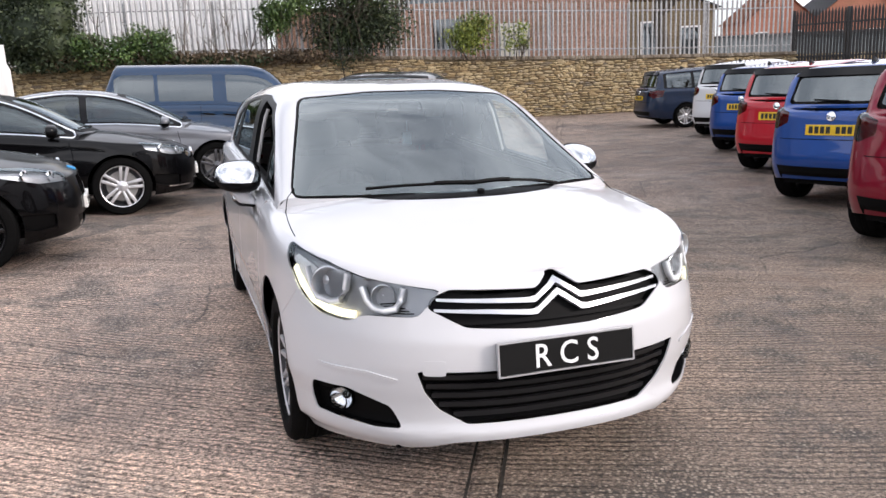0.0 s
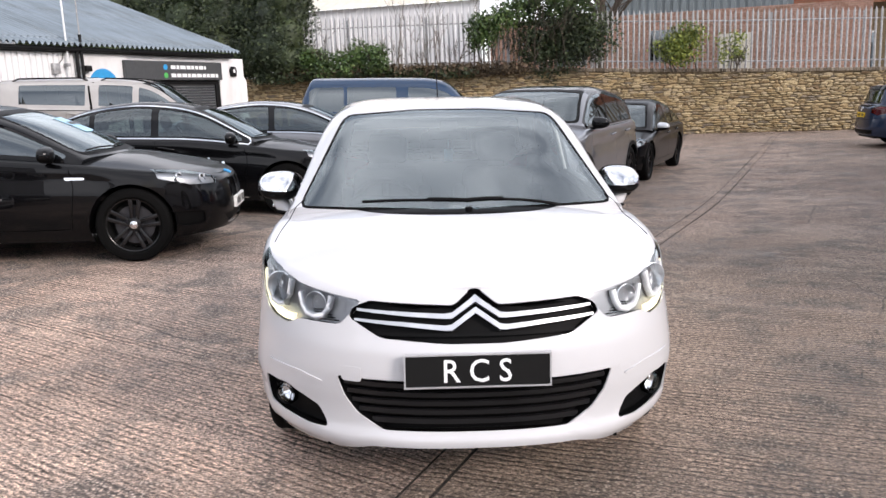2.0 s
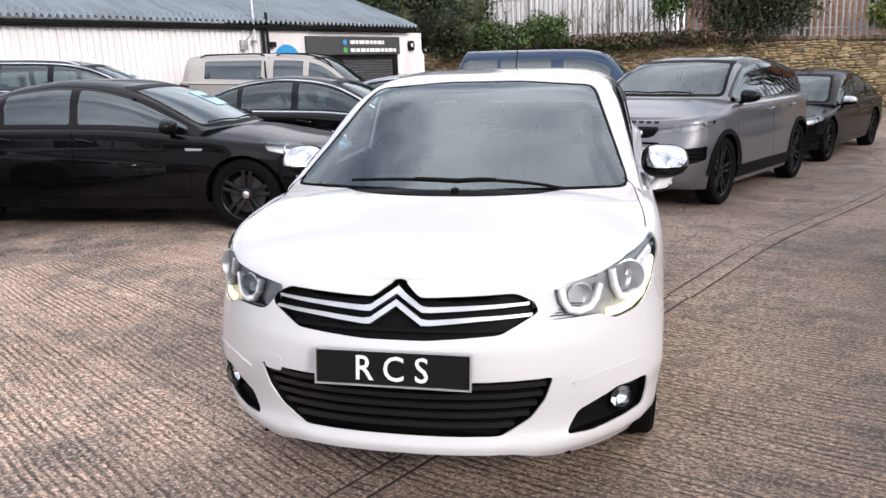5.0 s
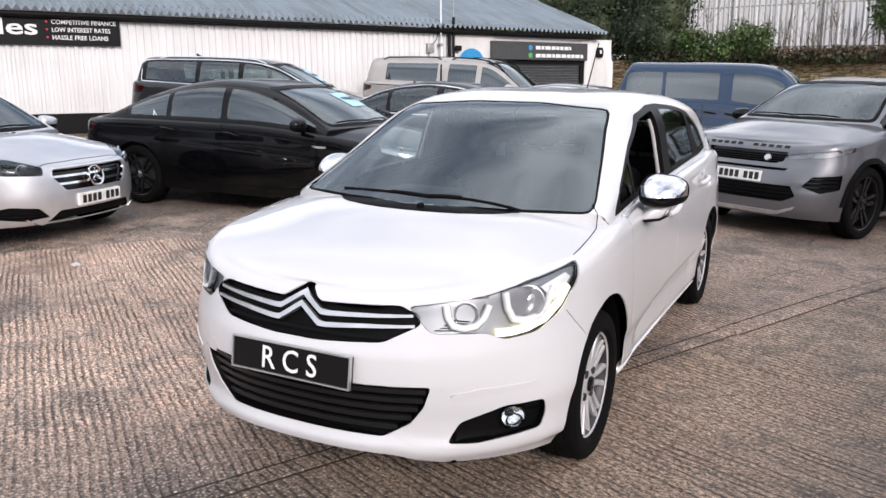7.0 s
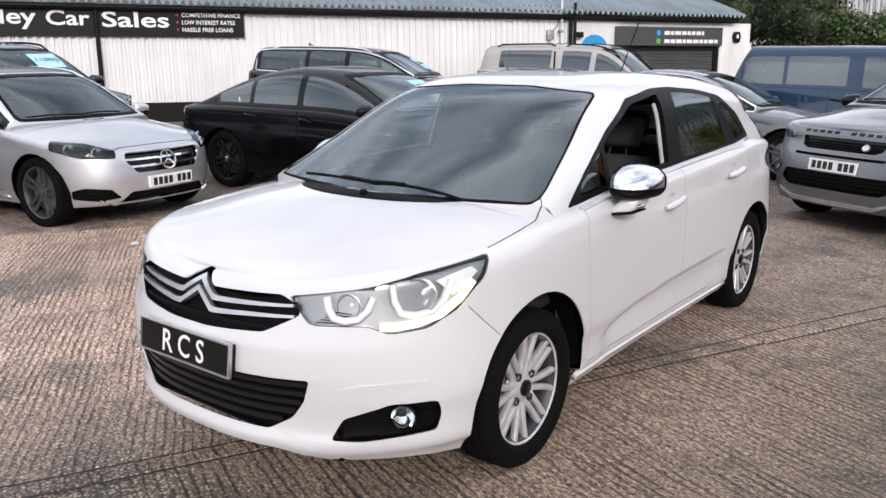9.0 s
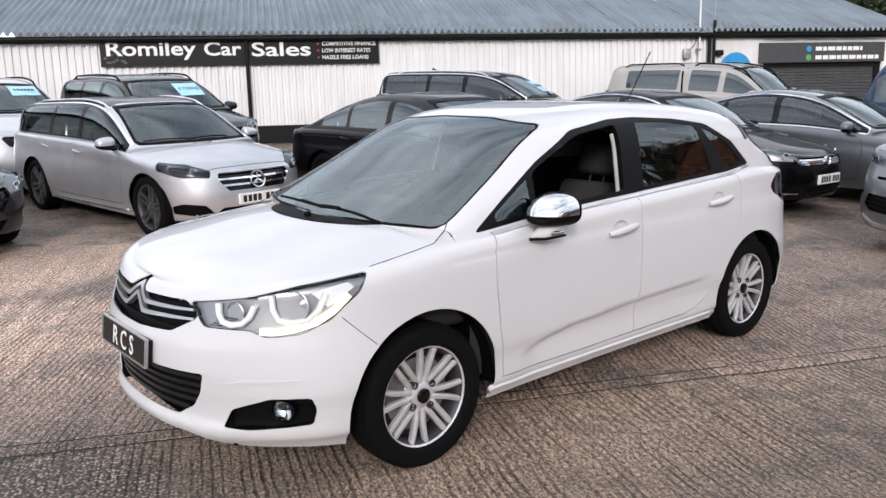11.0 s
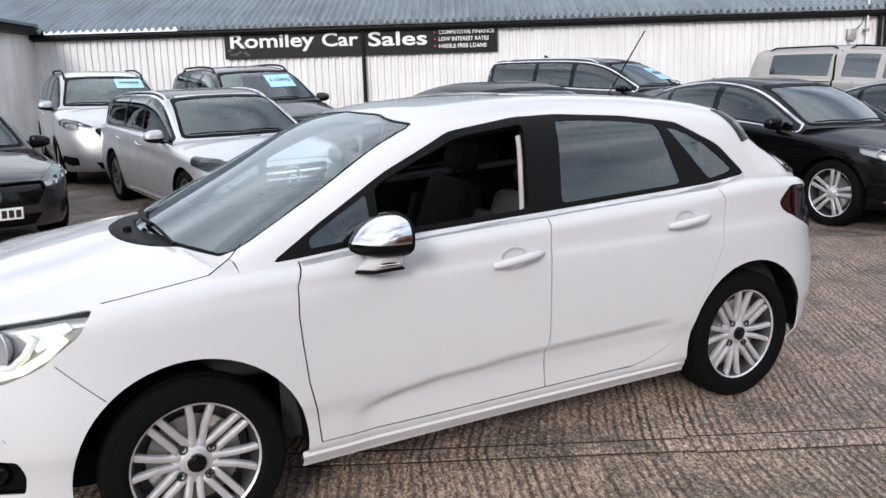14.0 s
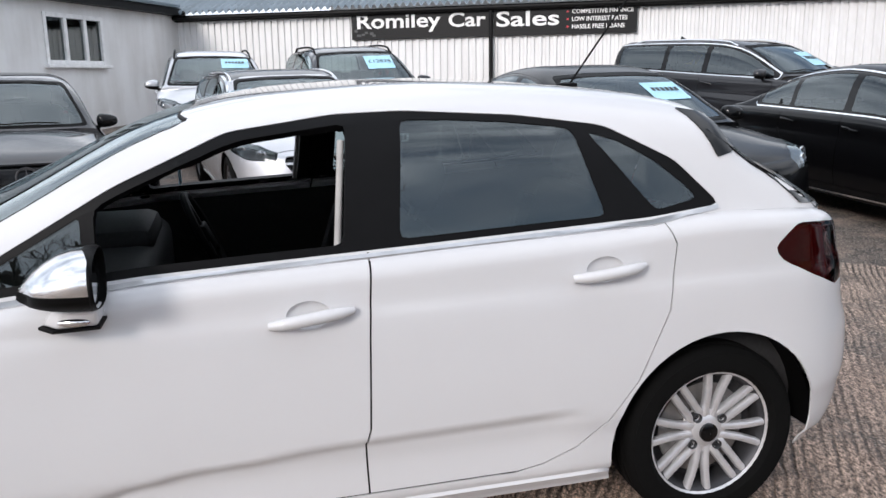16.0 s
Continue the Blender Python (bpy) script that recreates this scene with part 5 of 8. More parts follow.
def shell_split(bm, z):
    """Cuts off what lies under z into a bmesh of its own."""
    bmesh.ops.bisect_plane(bm, geom=bm.verts[:] + bm.edges[:] + bm.faces[:], dist=1e-6, plane_co=Vector((0, 0, z)), plane_no=Vector((0, 0, 1)))
    low = [f for f in bm.faces if f.calc_center_median().z < z]
    out = bmesh.new()
    made = {}
    for f in low:
        for v in f.verts:
            if v not in made:
                made[v] = out.verts.new(v.co)
        out.faces.new([made[v] for v in f.verts])
    bmesh.ops.delete(bm, geom=low, context="FACES")
    return out


def crossings(poly, z):
    xs = []
    for i in range(len(poly)):
        a, b = poly[i - 1], poly[i]
        if (a[1] > z) != (b[1] > z):
            xs.append(a[0] + (b[0] - a[0]) * (z - a[1]) / (b[1] - a[1]))
    return (min(xs), max(xs)) if len(xs) > 1 else None


def rim_only(shell, phi, poly, depth):
    """The inner wall of an opening."""
    bm = bmesh.new()
    a, b = [], []
    for u, v in offset_poly(poly, 0.001):
        p, n = shell.spot(phi, u, v)
        a.append(bm.verts.new(p - n * 0.0055))
        b.append(bm.verts.new(p - n * depth))
    for i in range(len(poly)):
        j = (i + 1) % len(poly)
        bm.faces.new((a[i], a[j], b[j], b[i]))
    return bm


def curve_top(poly):
    def f(x):
        zs = []
        for i in range(len(poly)):
            a, b = poly[i - 1], poly[i]
            if min(a[0], b[0]) - 1e-9 <= x <= max(a[0], b[0]) + 1e-9:
                t = 0.5 if abs(b[0] - a[0]) < 1e-9 else (x - a[0]) / (b[0] - a[0])
                zs.append(a[1] + (b[1] - a[1]) * t)
        return max(zs) if zs else max(z for _, z in poly)
    return f


def curve_low(poly):
    def f(x):
        zs = []
        for i in range(len(poly)):
            a, b = poly[i - 1], poly[i]
            if min(a[0], b[0]) - 1e-9 <= x <= max(a[0], b[0]) + 1e-9:
                t = 0.5 if abs(b[0] - a[0]) < 1e-9 else (x - a[0]) / (b[0] - a[0])
                zs.append(a[1] + (b[1] - a[1]) * t)
        return min(zs) if zs else min(z for _, z in poly)
    return f


def base_car(L, H, W, wb, fo, kind, r=0.33, belt=None):
    """Proportions of a common kind of car, in metres. fo: front overhang."""
    xf = wb / 2 + fo
    xr = xf - L
    b = belt or H * 0.64
    a = wb / 2
    hz = b - 0.10 if kind != "suv" else b - 0.03
    s = dict(W=W, xf=xf, xr=xr, fa=xf - 0.95, ra=xr + 0.7, mf=2.7, mr=3.0, wb=wb, r=r, tyre_w=0.225, rim_r=r * 0.70, arch=(r + 0.04, r + 0.045),
             bow_f=0.16, bow_r=0.08, tum=0.24, nsec=5.5, shoulder=0.06, crown=2.6, nz=13, ns=30, nx=44, nf=12,
             rim=M_ALLOY, spokes=5, seat_x=0.0, seat_z=0.34, far=False)
    s["bot"] = [(xr, 0.30), (-a, 0.22), (a, 0.20), (xf, 0.24)]
    s["df"] = [(0.2, 0.10), (0.28, 0.02), (0.45, 0.0), (0.6, 0.02), (0.7, 0.05), (0.85, 0.12), (1.1, 0.16)]
    s["dr"] = [(0.2, 0.14), (0.35, 0.03), (0.5, 0.0), (0.65, 0.02), (0.85, 0.05), (1.1, 0.08)]
    s["ds"] = [(0.2, 0.06), (0.3, 0.03), (0.5, 0.0), (0.65, 0.0), (0.85, 0.015), (1.1, 0.04)]
    xc = a - 0.42 if kind in ("saloon", "coupe", "estate") else a - 0.28
    z0 = hz - 0.14
    if kind == "van":
        xc = a + 0.05
    s["xc"] = xc
    s["hood"] = [(xf - 0.13, z0), (xf - 0.22, z0 + 0.05), (xf - 0.5, hz - 0.02), (xc + 0.3, hz + 0.06), (xc, hz + 0.08)]
    zc = hz + 0.08
    if kind in ("saloon", "coupe"):
        s["xt"] = xr + (0.52 if kind == "saloon" else 0.28)
        top_x = 0.18 if kind == "saloon" else 0.2
        xs = top_x
        s["roof"] = [(xc, zc), (xs + 0.02, H - 0.085), (xs - 0.3, H - 0.02), (-0.45, H), (-0.85, H - 0.04), (-1.15, H - 0.11), (s["xt"] + 0.45, b + 0.20), (s["xt"] + 0.1, b + 0.045), (s["xt"], b + 0.02)]
        s["deck"] = [(s["xt"], b + 0.02), (xr + 0.15, b + 0.01), (xr, b - 0.03)]
        s["xl"] = -0.95
        s["top"] = [(xr, b - 0.05), (s["xt"], b - 0.005), (-a, b + 0.01), (0, b), (xc, hz + 0.02), (a, hz - 0.03), (xf - 0.45, hz - 0.07), (xf - 0.12, z0)]
        s["rear_window"] = [(W * 0.66, b + 0.09), (W * 0.56, H - 0.13)]
        s["dlo_x"] = (xc - 0.04, s["xt"] + 0.38)
        s["panes"] = [(-0.22, xc - 0.14, 0, 0), (-1.02, -0.31, 0.0, 0), (s["xt"] + 0.44, -1.08, 0, 0.0)]
        s["bow_r"] = 0.16
        s["bow_f"] = 0.18
    else:
        tail = {"estate": 0.42, "suv": 0.40, "hatch": 0.36, "van": 0.10, "pickup": 0.4}[kind]
        s["xt"] = xr + 0.22
        xs = xc - (0.82 if kind != "van" else 0.62)
        rear = H - (0.05 if kind != "van" else 0.015)
        s["roof"] = [(xc, zc), (xs, H - 0.075), (xs - 0.35, H - 0.012), (-0.4, H), (xr + tail + 0.5, rear + 0.015), (xr + tail + 0.06, rear - 0.02), (xr + tail, rear - 0.05), (s["xt"] + 0.06, b + 0.06), (s["xt"], b)]
        s["deck"] = [(s["xt"], b), (xr, b - 0.03)]
        s["xl"] = xr + tail
        s["top"] = [(xr, b - 0.03), (xr + 0.3, b + 0.03), (-a, b + 0.02), (0, b), (xc, hz + 0.02), (a, hz - 0.03), (xf - 0.45, hz - 0.07), (xf - 0.12, z0)]
        s["rear_window"] = [(W * 0.70, b + 0.06), (W * 0.60, H - 0.15)]
        s["dlo_x"] = (xc - 0.04, xr + tail + 0.02)
        m = (xc - 0.14)
        s["panes"] = [(-0.18, m, 0, 0), (-0.98, -0.27, 0, 0), (xr + tail + 0.10, -1.06, 0, 0)]
        s["bow_r"] = 0.08
        s["xt"] = xr + 0.22
    s["xs"] = xs
    s["mirror_size"] = 1.0
    s["crease"] = [(xr + 0.45, b - 0.10), (-a, b - 0.115), (0, b - 0.14), (xc, b - 0.17), (xf - 0.95, b - 0.20)]
    s["windscreen"] = [(W * 0.80, zc + 0.015), (W * 0.635, H - 0.085), (W * 0.25, H - 0.065)]
    k = math.sqrt(0.5)
    zl = hz - 0.10
    s["lamps"] = [("headlight", 45, [((-x + y) * k, z) for x, y, z in ((xf - 0.14, W * 0.56, zl - 0.03), (xf - 0.30, W * 0.80, zl + 0.035), (xf - 0.62, W * 0.93, zl + 0.06), (xf - 0.60, W * 0.95, zl - 0.02), (xf - 0.30, W * 0.85, zl - 0.09), (xf - 0.13, W * 0.56, zl - 0.10))], M_LAMP_HOUSING, M_LENS, ""),
                  ("tail_light", 135, [((-x - y) * k, z) for x, y, z in ((xr + 0.50, W * 0.97, b - 0.06), (xr + 0.24, W * 0.90, b - 0.02), (xr + 0.06, W * 0.55, b - 0.05), (xr + 0.04, W * 0.55, b - 0.17), (xr + 0.18, W * 0.85, b - 0.21), (xr + 0.45, W * 0.97, b - 0.14))], M_TAIL, M_RED_LENS, "red tail light")]
    g0, g1 = z0 - 0.25, z0 - 0.025
    s["vents"] = [("grille", 0, [(-W * 0.50, g1), (W * 0.50, g1), (W * 0.47, g0 + 0.05), (W * 0.40, g0), (-W * 0.40, g0), (-W * 0.47, g0 + 0.05)], 0.03, M_GLOSS_BLACK, False, (g0 + 0.06, g0 + 0.11, g0 + 0.16, g0 + 0.21), M_BLACK_PLASTIC, 0.014),
                  ("lower_grille", 0, [(-W * 0.52, 0.38), (W * 0.52, 0.38), (W * 0.42, 0.27), (-W * 0.42, 0.27)], 0.03, M_BLACK_PLASTIC, False, (), M_BLACK_PLASTIC, 0.01),
                  ("side_intake", 12, [(W * 0.66 - 0.35, 0.44), (W * 0.90 - 0.35, 0.46), (W * 0.92 - 0.35, 0.36), (W * 0.78 - 0.35, 0.31), (W * 0.64 - 0.35, 0.33)], 0.025, M_BLACK_PLASTIC, True, (), M_BLACK_PLASTIC, 0.01)]
    s["handles"] = [(-0.10, b - 0.11), (-0.98, b - 0.09)]
    s["badge"] = (0, 0, (g0 + g1) / 2 + 0.03, 0.05, M_CHROME)
    s["plates"] = [(0, 0, 0.46, 0.52, 0.11, M_PLATE_WHITE, M_INK), (180, 0, 0.72 if kind not in ("saloon", "coupe") else 0.66, 0.52, 0.11, M_PLATE_YELLOW, M_INK)]
    d0, d1, d2 = xc - 0.10, -0.25, -1.02
    line = lambda pts: to_side(pts)
    s["seams"] = [(90, line([(d0, hz - 0.02), (d0 + 0.03, 0.7), (d0 - 0.02, 0.32)]), 0.007, True), (90, line([(d1, b - 0.01), (d1, 0.6), (d1 + 0.01, 0.32)]), 0.007, True),
                  (90, line([(d2 - 0.10, b - 0.02), (d2 - 0.12, 0.80), (d2 + 0.10, 0.50), (d2 + 0.25, 0.32)]), 0.007, True), (90, line([(d0 - 0.02, 0.32), (d1 + 0.01, 0.315), (d2 + 0.25, 0.32)]), 0.007, True)]
    s["panels"] = [("front_door", 90, line([(d0, b + 0.02), (d0 + 0.03, 0.7), (d0 - 0.02, 0.32), (d1 + 0.01, 0.315), (d1, 0.6), (d1, b + 0.02)]), True), ("rear_door", 90, line([(d1, b + 0.02), (d1, 0.6), (d1 + 0.01, 0.315), (d2 + 0.25, 0.32), (d2 + 0.10, 0.50), (d2 - 0.12, 0.80), (d2 - 0.10, b + 0.02)]), True)]
    return s

# ------------------------------------------------------------- the yard's slope
YARD_FALL = curve([(-30, 0.5), (-6, 0.24), (-1, 0.07), (1.5, 0.0), (4.5, 0.0), (7.5, 0.0), (10, -0.05), (14, -0.08), (20, -0.08), (28, -0.02), (80, -0.02)])


def ground_z(x, y):
    """The yard lies level under the middle and rises gently towards the sales building."""
    d = 0.6 - x
    return 0.028 * (d if d > 1 else (0.25 * (d + 1) ** 2 if d > -1 else 0.0)) - 0.012 + 0.025 * max(0.0, -x - 7) + YARD_FALL(y)


def parked(x, y, heading):
    """The pose of a vehicle that stands on the yard, heading in degrees."""
    e = 0.6
    n = Vector((-(ground_z(x + e, y) - ground_z(x - e, y)) / (2 * e), -(ground_z(x, y + e) - ground_z(x, y - e)) / (2 * e), 1)).normalized()
    f = Vector((math.cos(radians(heading)), math.sin(radians(heading)), 0))
    f = (f - n * f.dot(n)).normalized()
    l = n.cross(f)
    m = Matrix(((f.x, l.x, n.x, x), (f.y, l.y, n.y, y), (f.z, l.z, n.z, ground_z(x, y)), (0, 0, 0, 1)))
    return m


# ------------------------------------------------------------- the white hatchback
def hero_mirror(car, shell, sy):
    """A door mirror: bright shell, black belly and rear rim, white foot with a side repeater on a black gasket."""
    c = Vector((0.60, 0.925, 1.052))
    stations = [(-0.062, 0.116, 0.080, -0.072), (-0.05, 0.120, 0.084, -0.076), (-0.03, 0.120, 0.084, -0.077), (0.0, 0.118, 0.081, -0.077), (0.03, 0.114, 0.072, -0.075), (0.06, 0.106, 0.056, -0.071), (0.09, 0.092, 0.034, -0.064), (0.112, 0.074, 0.010, -0.056), (0.128, 0.048, -0.012, -0.046), (0.136, 0.012, -0.026, -0.036)]
    def loft(rows):
        bm = bmesh.new()
        rings = []
        for x, b, zt, zb in rows:
            b, zt, zb = b * 0.92, zt * 0.92, zb * 0.94
            mz, hz = (zt + zb) / 2, (zt - zb) / 2
            ring = []
            for i in range(28):
                a = 2 * math.pi * i / 28
                ca, sa = math.cos(a), math.sin(a)
                ca, sa = math.copysign(abs(ca) ** 0.74, ca), math.copysign(abs(sa) ** 0.74, sa)
                ring.append(bm.verts.new((c.x + x - 0.03 * max(0.0, ca) * (1 if x > -0.04 else 0), sy * (c.y + b * ca), c.z + mz + hz * sa * (1 - 0.10 * ca))))
            rings.append(ring)
        for a, b in zip(rings, rings[1:]):
            for i in range(28):
                bm.faces.new((a[i], a[(i + 1) % 28], b[(i + 1) % 28], b[i]))
        return bm, rings
    bm, rings = loft(stations[2:])
    bm.faces.new(rings[-1])
    bmesh.ops.recalc_face_normals(bm, faces=bm.faces[:])
    belly = shell_split(bm, c.z - 0.014)
    mir = part("door_mirror", bm, M_MIRROR_CAP, car, "bright chrome mirror shell")
    part("mirror_belly", belly, M_BLACK_PLASTIC, mir, "black lower mirror shell")
    rim, rings = loft([(x, b * 1.02, zt + 0.002, zb - 0.002) for x, b, zt, zb in stations[:3]] + [(-0.028, 0.10, 0.07, -0.065)])
    bmesh.ops.recalc_face_normals(rim, faces=rim.faces[:])
    part("mirror_rim", rim, M_BLACK_PLASTIC, mir)
    face, rings = loft([(-0.050, 0.112, 0.076, -0.068), (-0.048, 0.01, 0.01, -0.005)])
    face.faces.new(rings[-1])
    part("mirror_glass", face, M_CHROME, mir)
    y = shell.spot(90 * sy, -sy * 0.60, 0.93)[0].y * sy
    foot = bmesh.new()
    lo = [(0.685, y - 0.02), (0.70, y + 0.012), (0.655, y + 0.07), (0.55, y + 0.088), (0.545, y - 0.02)]
    hi = [(0.655, y + 0.02), (0.66, y + 0.04), (0.63, y + 0.10), (0.545, y + 0.115), (0.545, y + 0.02)]
    a = [foot.verts.new((px, sy * py, 0.925 + 0.012 * (0.72 - px) / 0.17)) for px, py in lo]
    b = [foot.verts.new((px, sy * py, 0.985)) for px, py in hi]
    foot.faces.new(a)
    foot.faces.new(b)
    for i in range(5):
        foot.faces.new((a[i], a[(i + 1) % 5], b[(i + 1) % 5], b[i]))
    bmesh.ops.recalc_face_normals(foot, faces=foot.faces[:])
    bmesh.ops.bevel(foot, geom=foot.edges[:], offset=0.010, segments=3, affect="EDGES", profile=0.5)
    part("mirror_foot", foot, M_WHITE_PAINT, mir, "white mirror foot")
    gas = bmesh.new()
    a = [gas.verts.new((px + (0.006 if px > 0.6 else -0.004), sy * (py + 0.004), 0.917 + 0.012 * (0.72 - px) / 0.17)) for px, py in lo]
    b = [gas.verts.new((v.co.x, v.co.y, v.co.z + 0.007)) for v in a]
    gas.faces.new(a)
    gas.faces.new(b)
    for i in range(5):
        gas.faces.new((a[i], a[(i + 1) % 5], b[(i + 1) % 5], b[i]))
    bmesh.ops.recalc_face_normals(gas, faces=gas.faces[:])
    part("mirror_gasket", gas, M_BLACK_PLASTIC, mir, smooth=False)
    rep_ = lathe([(1.0, -0.004), (1.0, 0.003), (0.8, 0.006), (0.001, 0.007)], 20, "z")
    for v in rep_.verts:
        v.co.x, v.co.y = v.co.x * 0.038, v.co.y * 0.011
    n = Vector((0.12, sy, 0.32)).normalized()
    f = Vector((1, -0.12 * sy, 0)).normalized()
    u = n.cross(f).normalized()
    o = Vector((0.605, sy * (y + 0.092), 0.953))
    rep_.transform(Matrix(((f.x, u.x, n.x, o.x), (f.y, u.y, n.y, o.y), (f.z, u.z, n.z, o.z), (0, 0, 0, 1))))
    part("side_repeater", rep_, M_CHROME, mir, "small clear side repeater")


def white_hatchback():
    s = dict(W=0.894, xf=2.25, xr=-2.085, fa=1.2, ra=-1.40, mf=2.5, mr=3.0, wb=2.608, r=0.318, tyre_w=0.205, rim_r=0.226, inset=0.135,
             arch=(0.394, 0.382), xc=1.10, xt=-1.90, xs=0.30, xl=-1.38, bow_f=0.20, bow_r=0.10, tum=0.20, nsec=6.0, shoulder=0.055, nz=46, ns=64,
             top=[(-2.1, 0.97), (-1.93, 1.0), (-1.6, 1.07), (-1.3, 1.08), (-0.9, 1.055), (-0.165, 1.022), (0.45, 1.0), (0.9, 0.968), (1.2, 0.958), (1.5, 0.928), (1.8, 0.905), (2.0, 0.875), (2.17, 0.825)],
             bot=[(-2.1, 0.25), (-1.7, 0.21), (-0.9, 0.20), (0.9, 0.20), (1.6, 0.20), (1.9, 0.225), (2.10, 0.232), (2.15, 0.242), (2.19, 0.276), (2.25, 0.282)],
             flare=((1.74, 0.24, 0.40, 0.24, 0.045), (-1.62, 0.22, 0.42, 0.22, 0.018)), crease_rows=True, arch_steps=56, own_mirrors=True, turned=-8, handle_len=0.235,
             df=[(0.2, 0.10), (0.27, 0.025), (0.31, 0.012), (0.345, 0.03), (0.52, 0.004), (0.55, 0.0), (0.63, 0.005), (0.70, 0.03), (0.78, 0.06), (0.83, 0.075)],
             dr=[(0.2, 0.12), (0.35, 0.02), (0.5, 0.0), (0.62, 0.01), (0.72, 0.05), (0.85, 0.08), (1.0, 0.14)],
             ds=[(0.2, 0.075), (0.255, 0.05), (0.275, 0.03), (0.40, 0.020), (0.47, 0.006), (0.60, 0.003), (0.80, 0.008), (0.86, 0.013), (0.90, 0.022), (1.08, 0.032)],
             hood=[(2.17, 0.825), (2.08, 0.872), (1.9, 0.925), (1.6, 0.975), (1.3, 1.01), (1.10, 1.022)],
             roof=[(1.10, 1.022), (0.75, 1.205), (0.30, 1.425), (0.05, 1.475), (-0.4, 1.50), (-0.8, 1.485), (-1.1, 1.455), (-1.30, 1.415), (-1.36, 1.375), (-1.40, 1.30), (-1.55, 1.20), (-1.73, 1.09), (-1.90, 1.01)],
             deck=[(-1.90, 1.01), (-2.1, 0.97)], crown=2.6,
             crease=[(-0.83, 0.490), (-0.77, 0.488), (-0.13, 0.474), (0.06, 0.467), (0.30, 0.458), (0.50, 0.437), (0.60, 0.419), (0.685, 0.392), (0.74, 0.37)],
             wide=[(-2.1, 0.97), (-1.3, 1.0), (0.2, 0.985), (1.3, 1.0), (2.3, 1.0)],
             rim=M_ALLOY, cap=M_GLOSS_BLACK, spokes=8, style="tulip", seat_x=0.02, seat_z=0.33, own_lamps=True, wipers=False)
    s["dlo"] = [(0.99, 0.98), (0.888, 0.985), (0.45, 1.018), (-0.165, 1.04), (-1.062, 1.078), (-1.31, 1.105), (-1.16, 1.25), (-0.93, 1.365), (-0.647, 1.405), (-0.297, 1.428), (-0.1, 1.424), (0.206, 1.385), (0.512, 1.255), (0.80, 1.095)]
    s["dlo"] = rounded(s["dlo"], 0.03, 2)
    s["panes"] = [(0.60, 0.84, 0, 0), (-0.095, 0.565, -0.10, 0), (-0.93, -0.275, 0.10, 0.0), (-1.26, -1.0, 0.0, 0.35)]
    s["pane_shapes"] = {2: [(-0.915, 1.092), (-0.6, 1.080), (-0.262, 1.066), (-0.292, 1.404), (-0.45, 1.398), (-0.6, 1.388), (-0.72, 1.375), (-0.825, 1.358)],
                        3: [(-1.235, 1.128), (-1.085, 1.098), (-0.872, 1.348), (-0.97, 1.318), (-1.09, 1.252), (-1.18, 1.180)]}
    s["open_panes"] = (1,)
    s["frame_w"] = 0.024
    s["frame_mat"] = M_MATT_BLACK
    s["glass"] = M_GLASS
    s["lining"] = M_LINING
    s["glass_front"] = M_GLASS_CLEAR
    s["windscreen"] = [(0.755, 1.008), (0.58, 1.416), (0.2, 1.442)]
    s["screen_edge"] = 0.011
    s["thin_top"] = ("windscreen",)
    s["rear_window"] = [(0.74, 1.035), (0.68, 1.20), (0.63, 1.345)]
    k = math.sqrt(0.5)
    lamp = [((-x + y) * k, z) for x, y, z in ((2.125, 0.405, 0.812), (2.115, 0.485, 0.724), (2.0, 0.645, 0.72), (1.955, 0.69, 0.692), (1.843, 0.764, 0.700), (1.735, 0.81, 0.746), (1.60, 0.83, 0.845), (1.555, 0.81, 0.915), (1.83, 0.725, 0.884), (1.98, 0.622, 0.846))]
    tail = [((-x - y) * k, z) for x, y, z in ((-1.485, 0.865, 0.96), (-1.569, 0.851, 1.035), (-1.70, 0.81, 1.025), (-1.90, 0.62, 0.985), (-1.96, 0.56, 0.92), (-1.93, 0.66, 0.83), (-1.76, 0.806, 0.80), (-1.638, 0.853, 0.855), (-1.516, 0.865, 0.915))]
    s["lamps"] = [("headlight", 45, lamp, M_LAMP_HOUSING, M_LENS, "clear headlight with lit daytime strip"), ("tail_light", 135, tail, M_TAIL, M_RED_LENS, "dark red tail light")]
    grille = [(-0.456, 0.752), (-0.445, 0.785), (-0.38, 0.814), (-0.08, 0.802), (-0.03, 0.838), (0, 0.85), (0.03, 0.838), (0.08, 0.802), (0.38, 0.814), (0.445, 0.785), (0.456, 0.752), (0.34, 0.690), (0.1, 0.674), (-0.1, 0.674), (-0.34, 0.690)]
    lower = [(-0.505, 0.542), (0.505, 0.542), (0.478, 0.46), (0.43, 0.395), (0.34, 0.342), (-0.34, 0.342), (-0.43, 0.395), (-0.478, 0.46)]
    c30, s30 = math.cos(radians(35)), math.sin(radians(35))
    fog = [(-x * s30 + y * c30, z) for x, y, z in ((2.09, 0.545, 0.322), (2.07, 0.585, 0.40), (1.955, 0.70, 0.452), (1.79, 0.775, 0.452), (1.775, 0.78, 0.40), (1.80, 0.775, 0.335), (2.02, 0.63, 0.315))]
    s["vents"] = [("grille", 0, grille, 0.035, M_BLACK_PLASTIC, False, (0.705,), M_BLACK_PLASTIC, 0.012),
                  ("lower_grille", 0, lower, 0.05, M_BLACK_PLASTIC, False, (0.372, 0.407, 0.442, 0.477, 0.512), M_SLAT, 0.018),
                  ("fog_recess", 35, fog, 0.035, M_BLACK_PLASTIC, True, (), M_BLACK_PLASTIC, 0.02)]
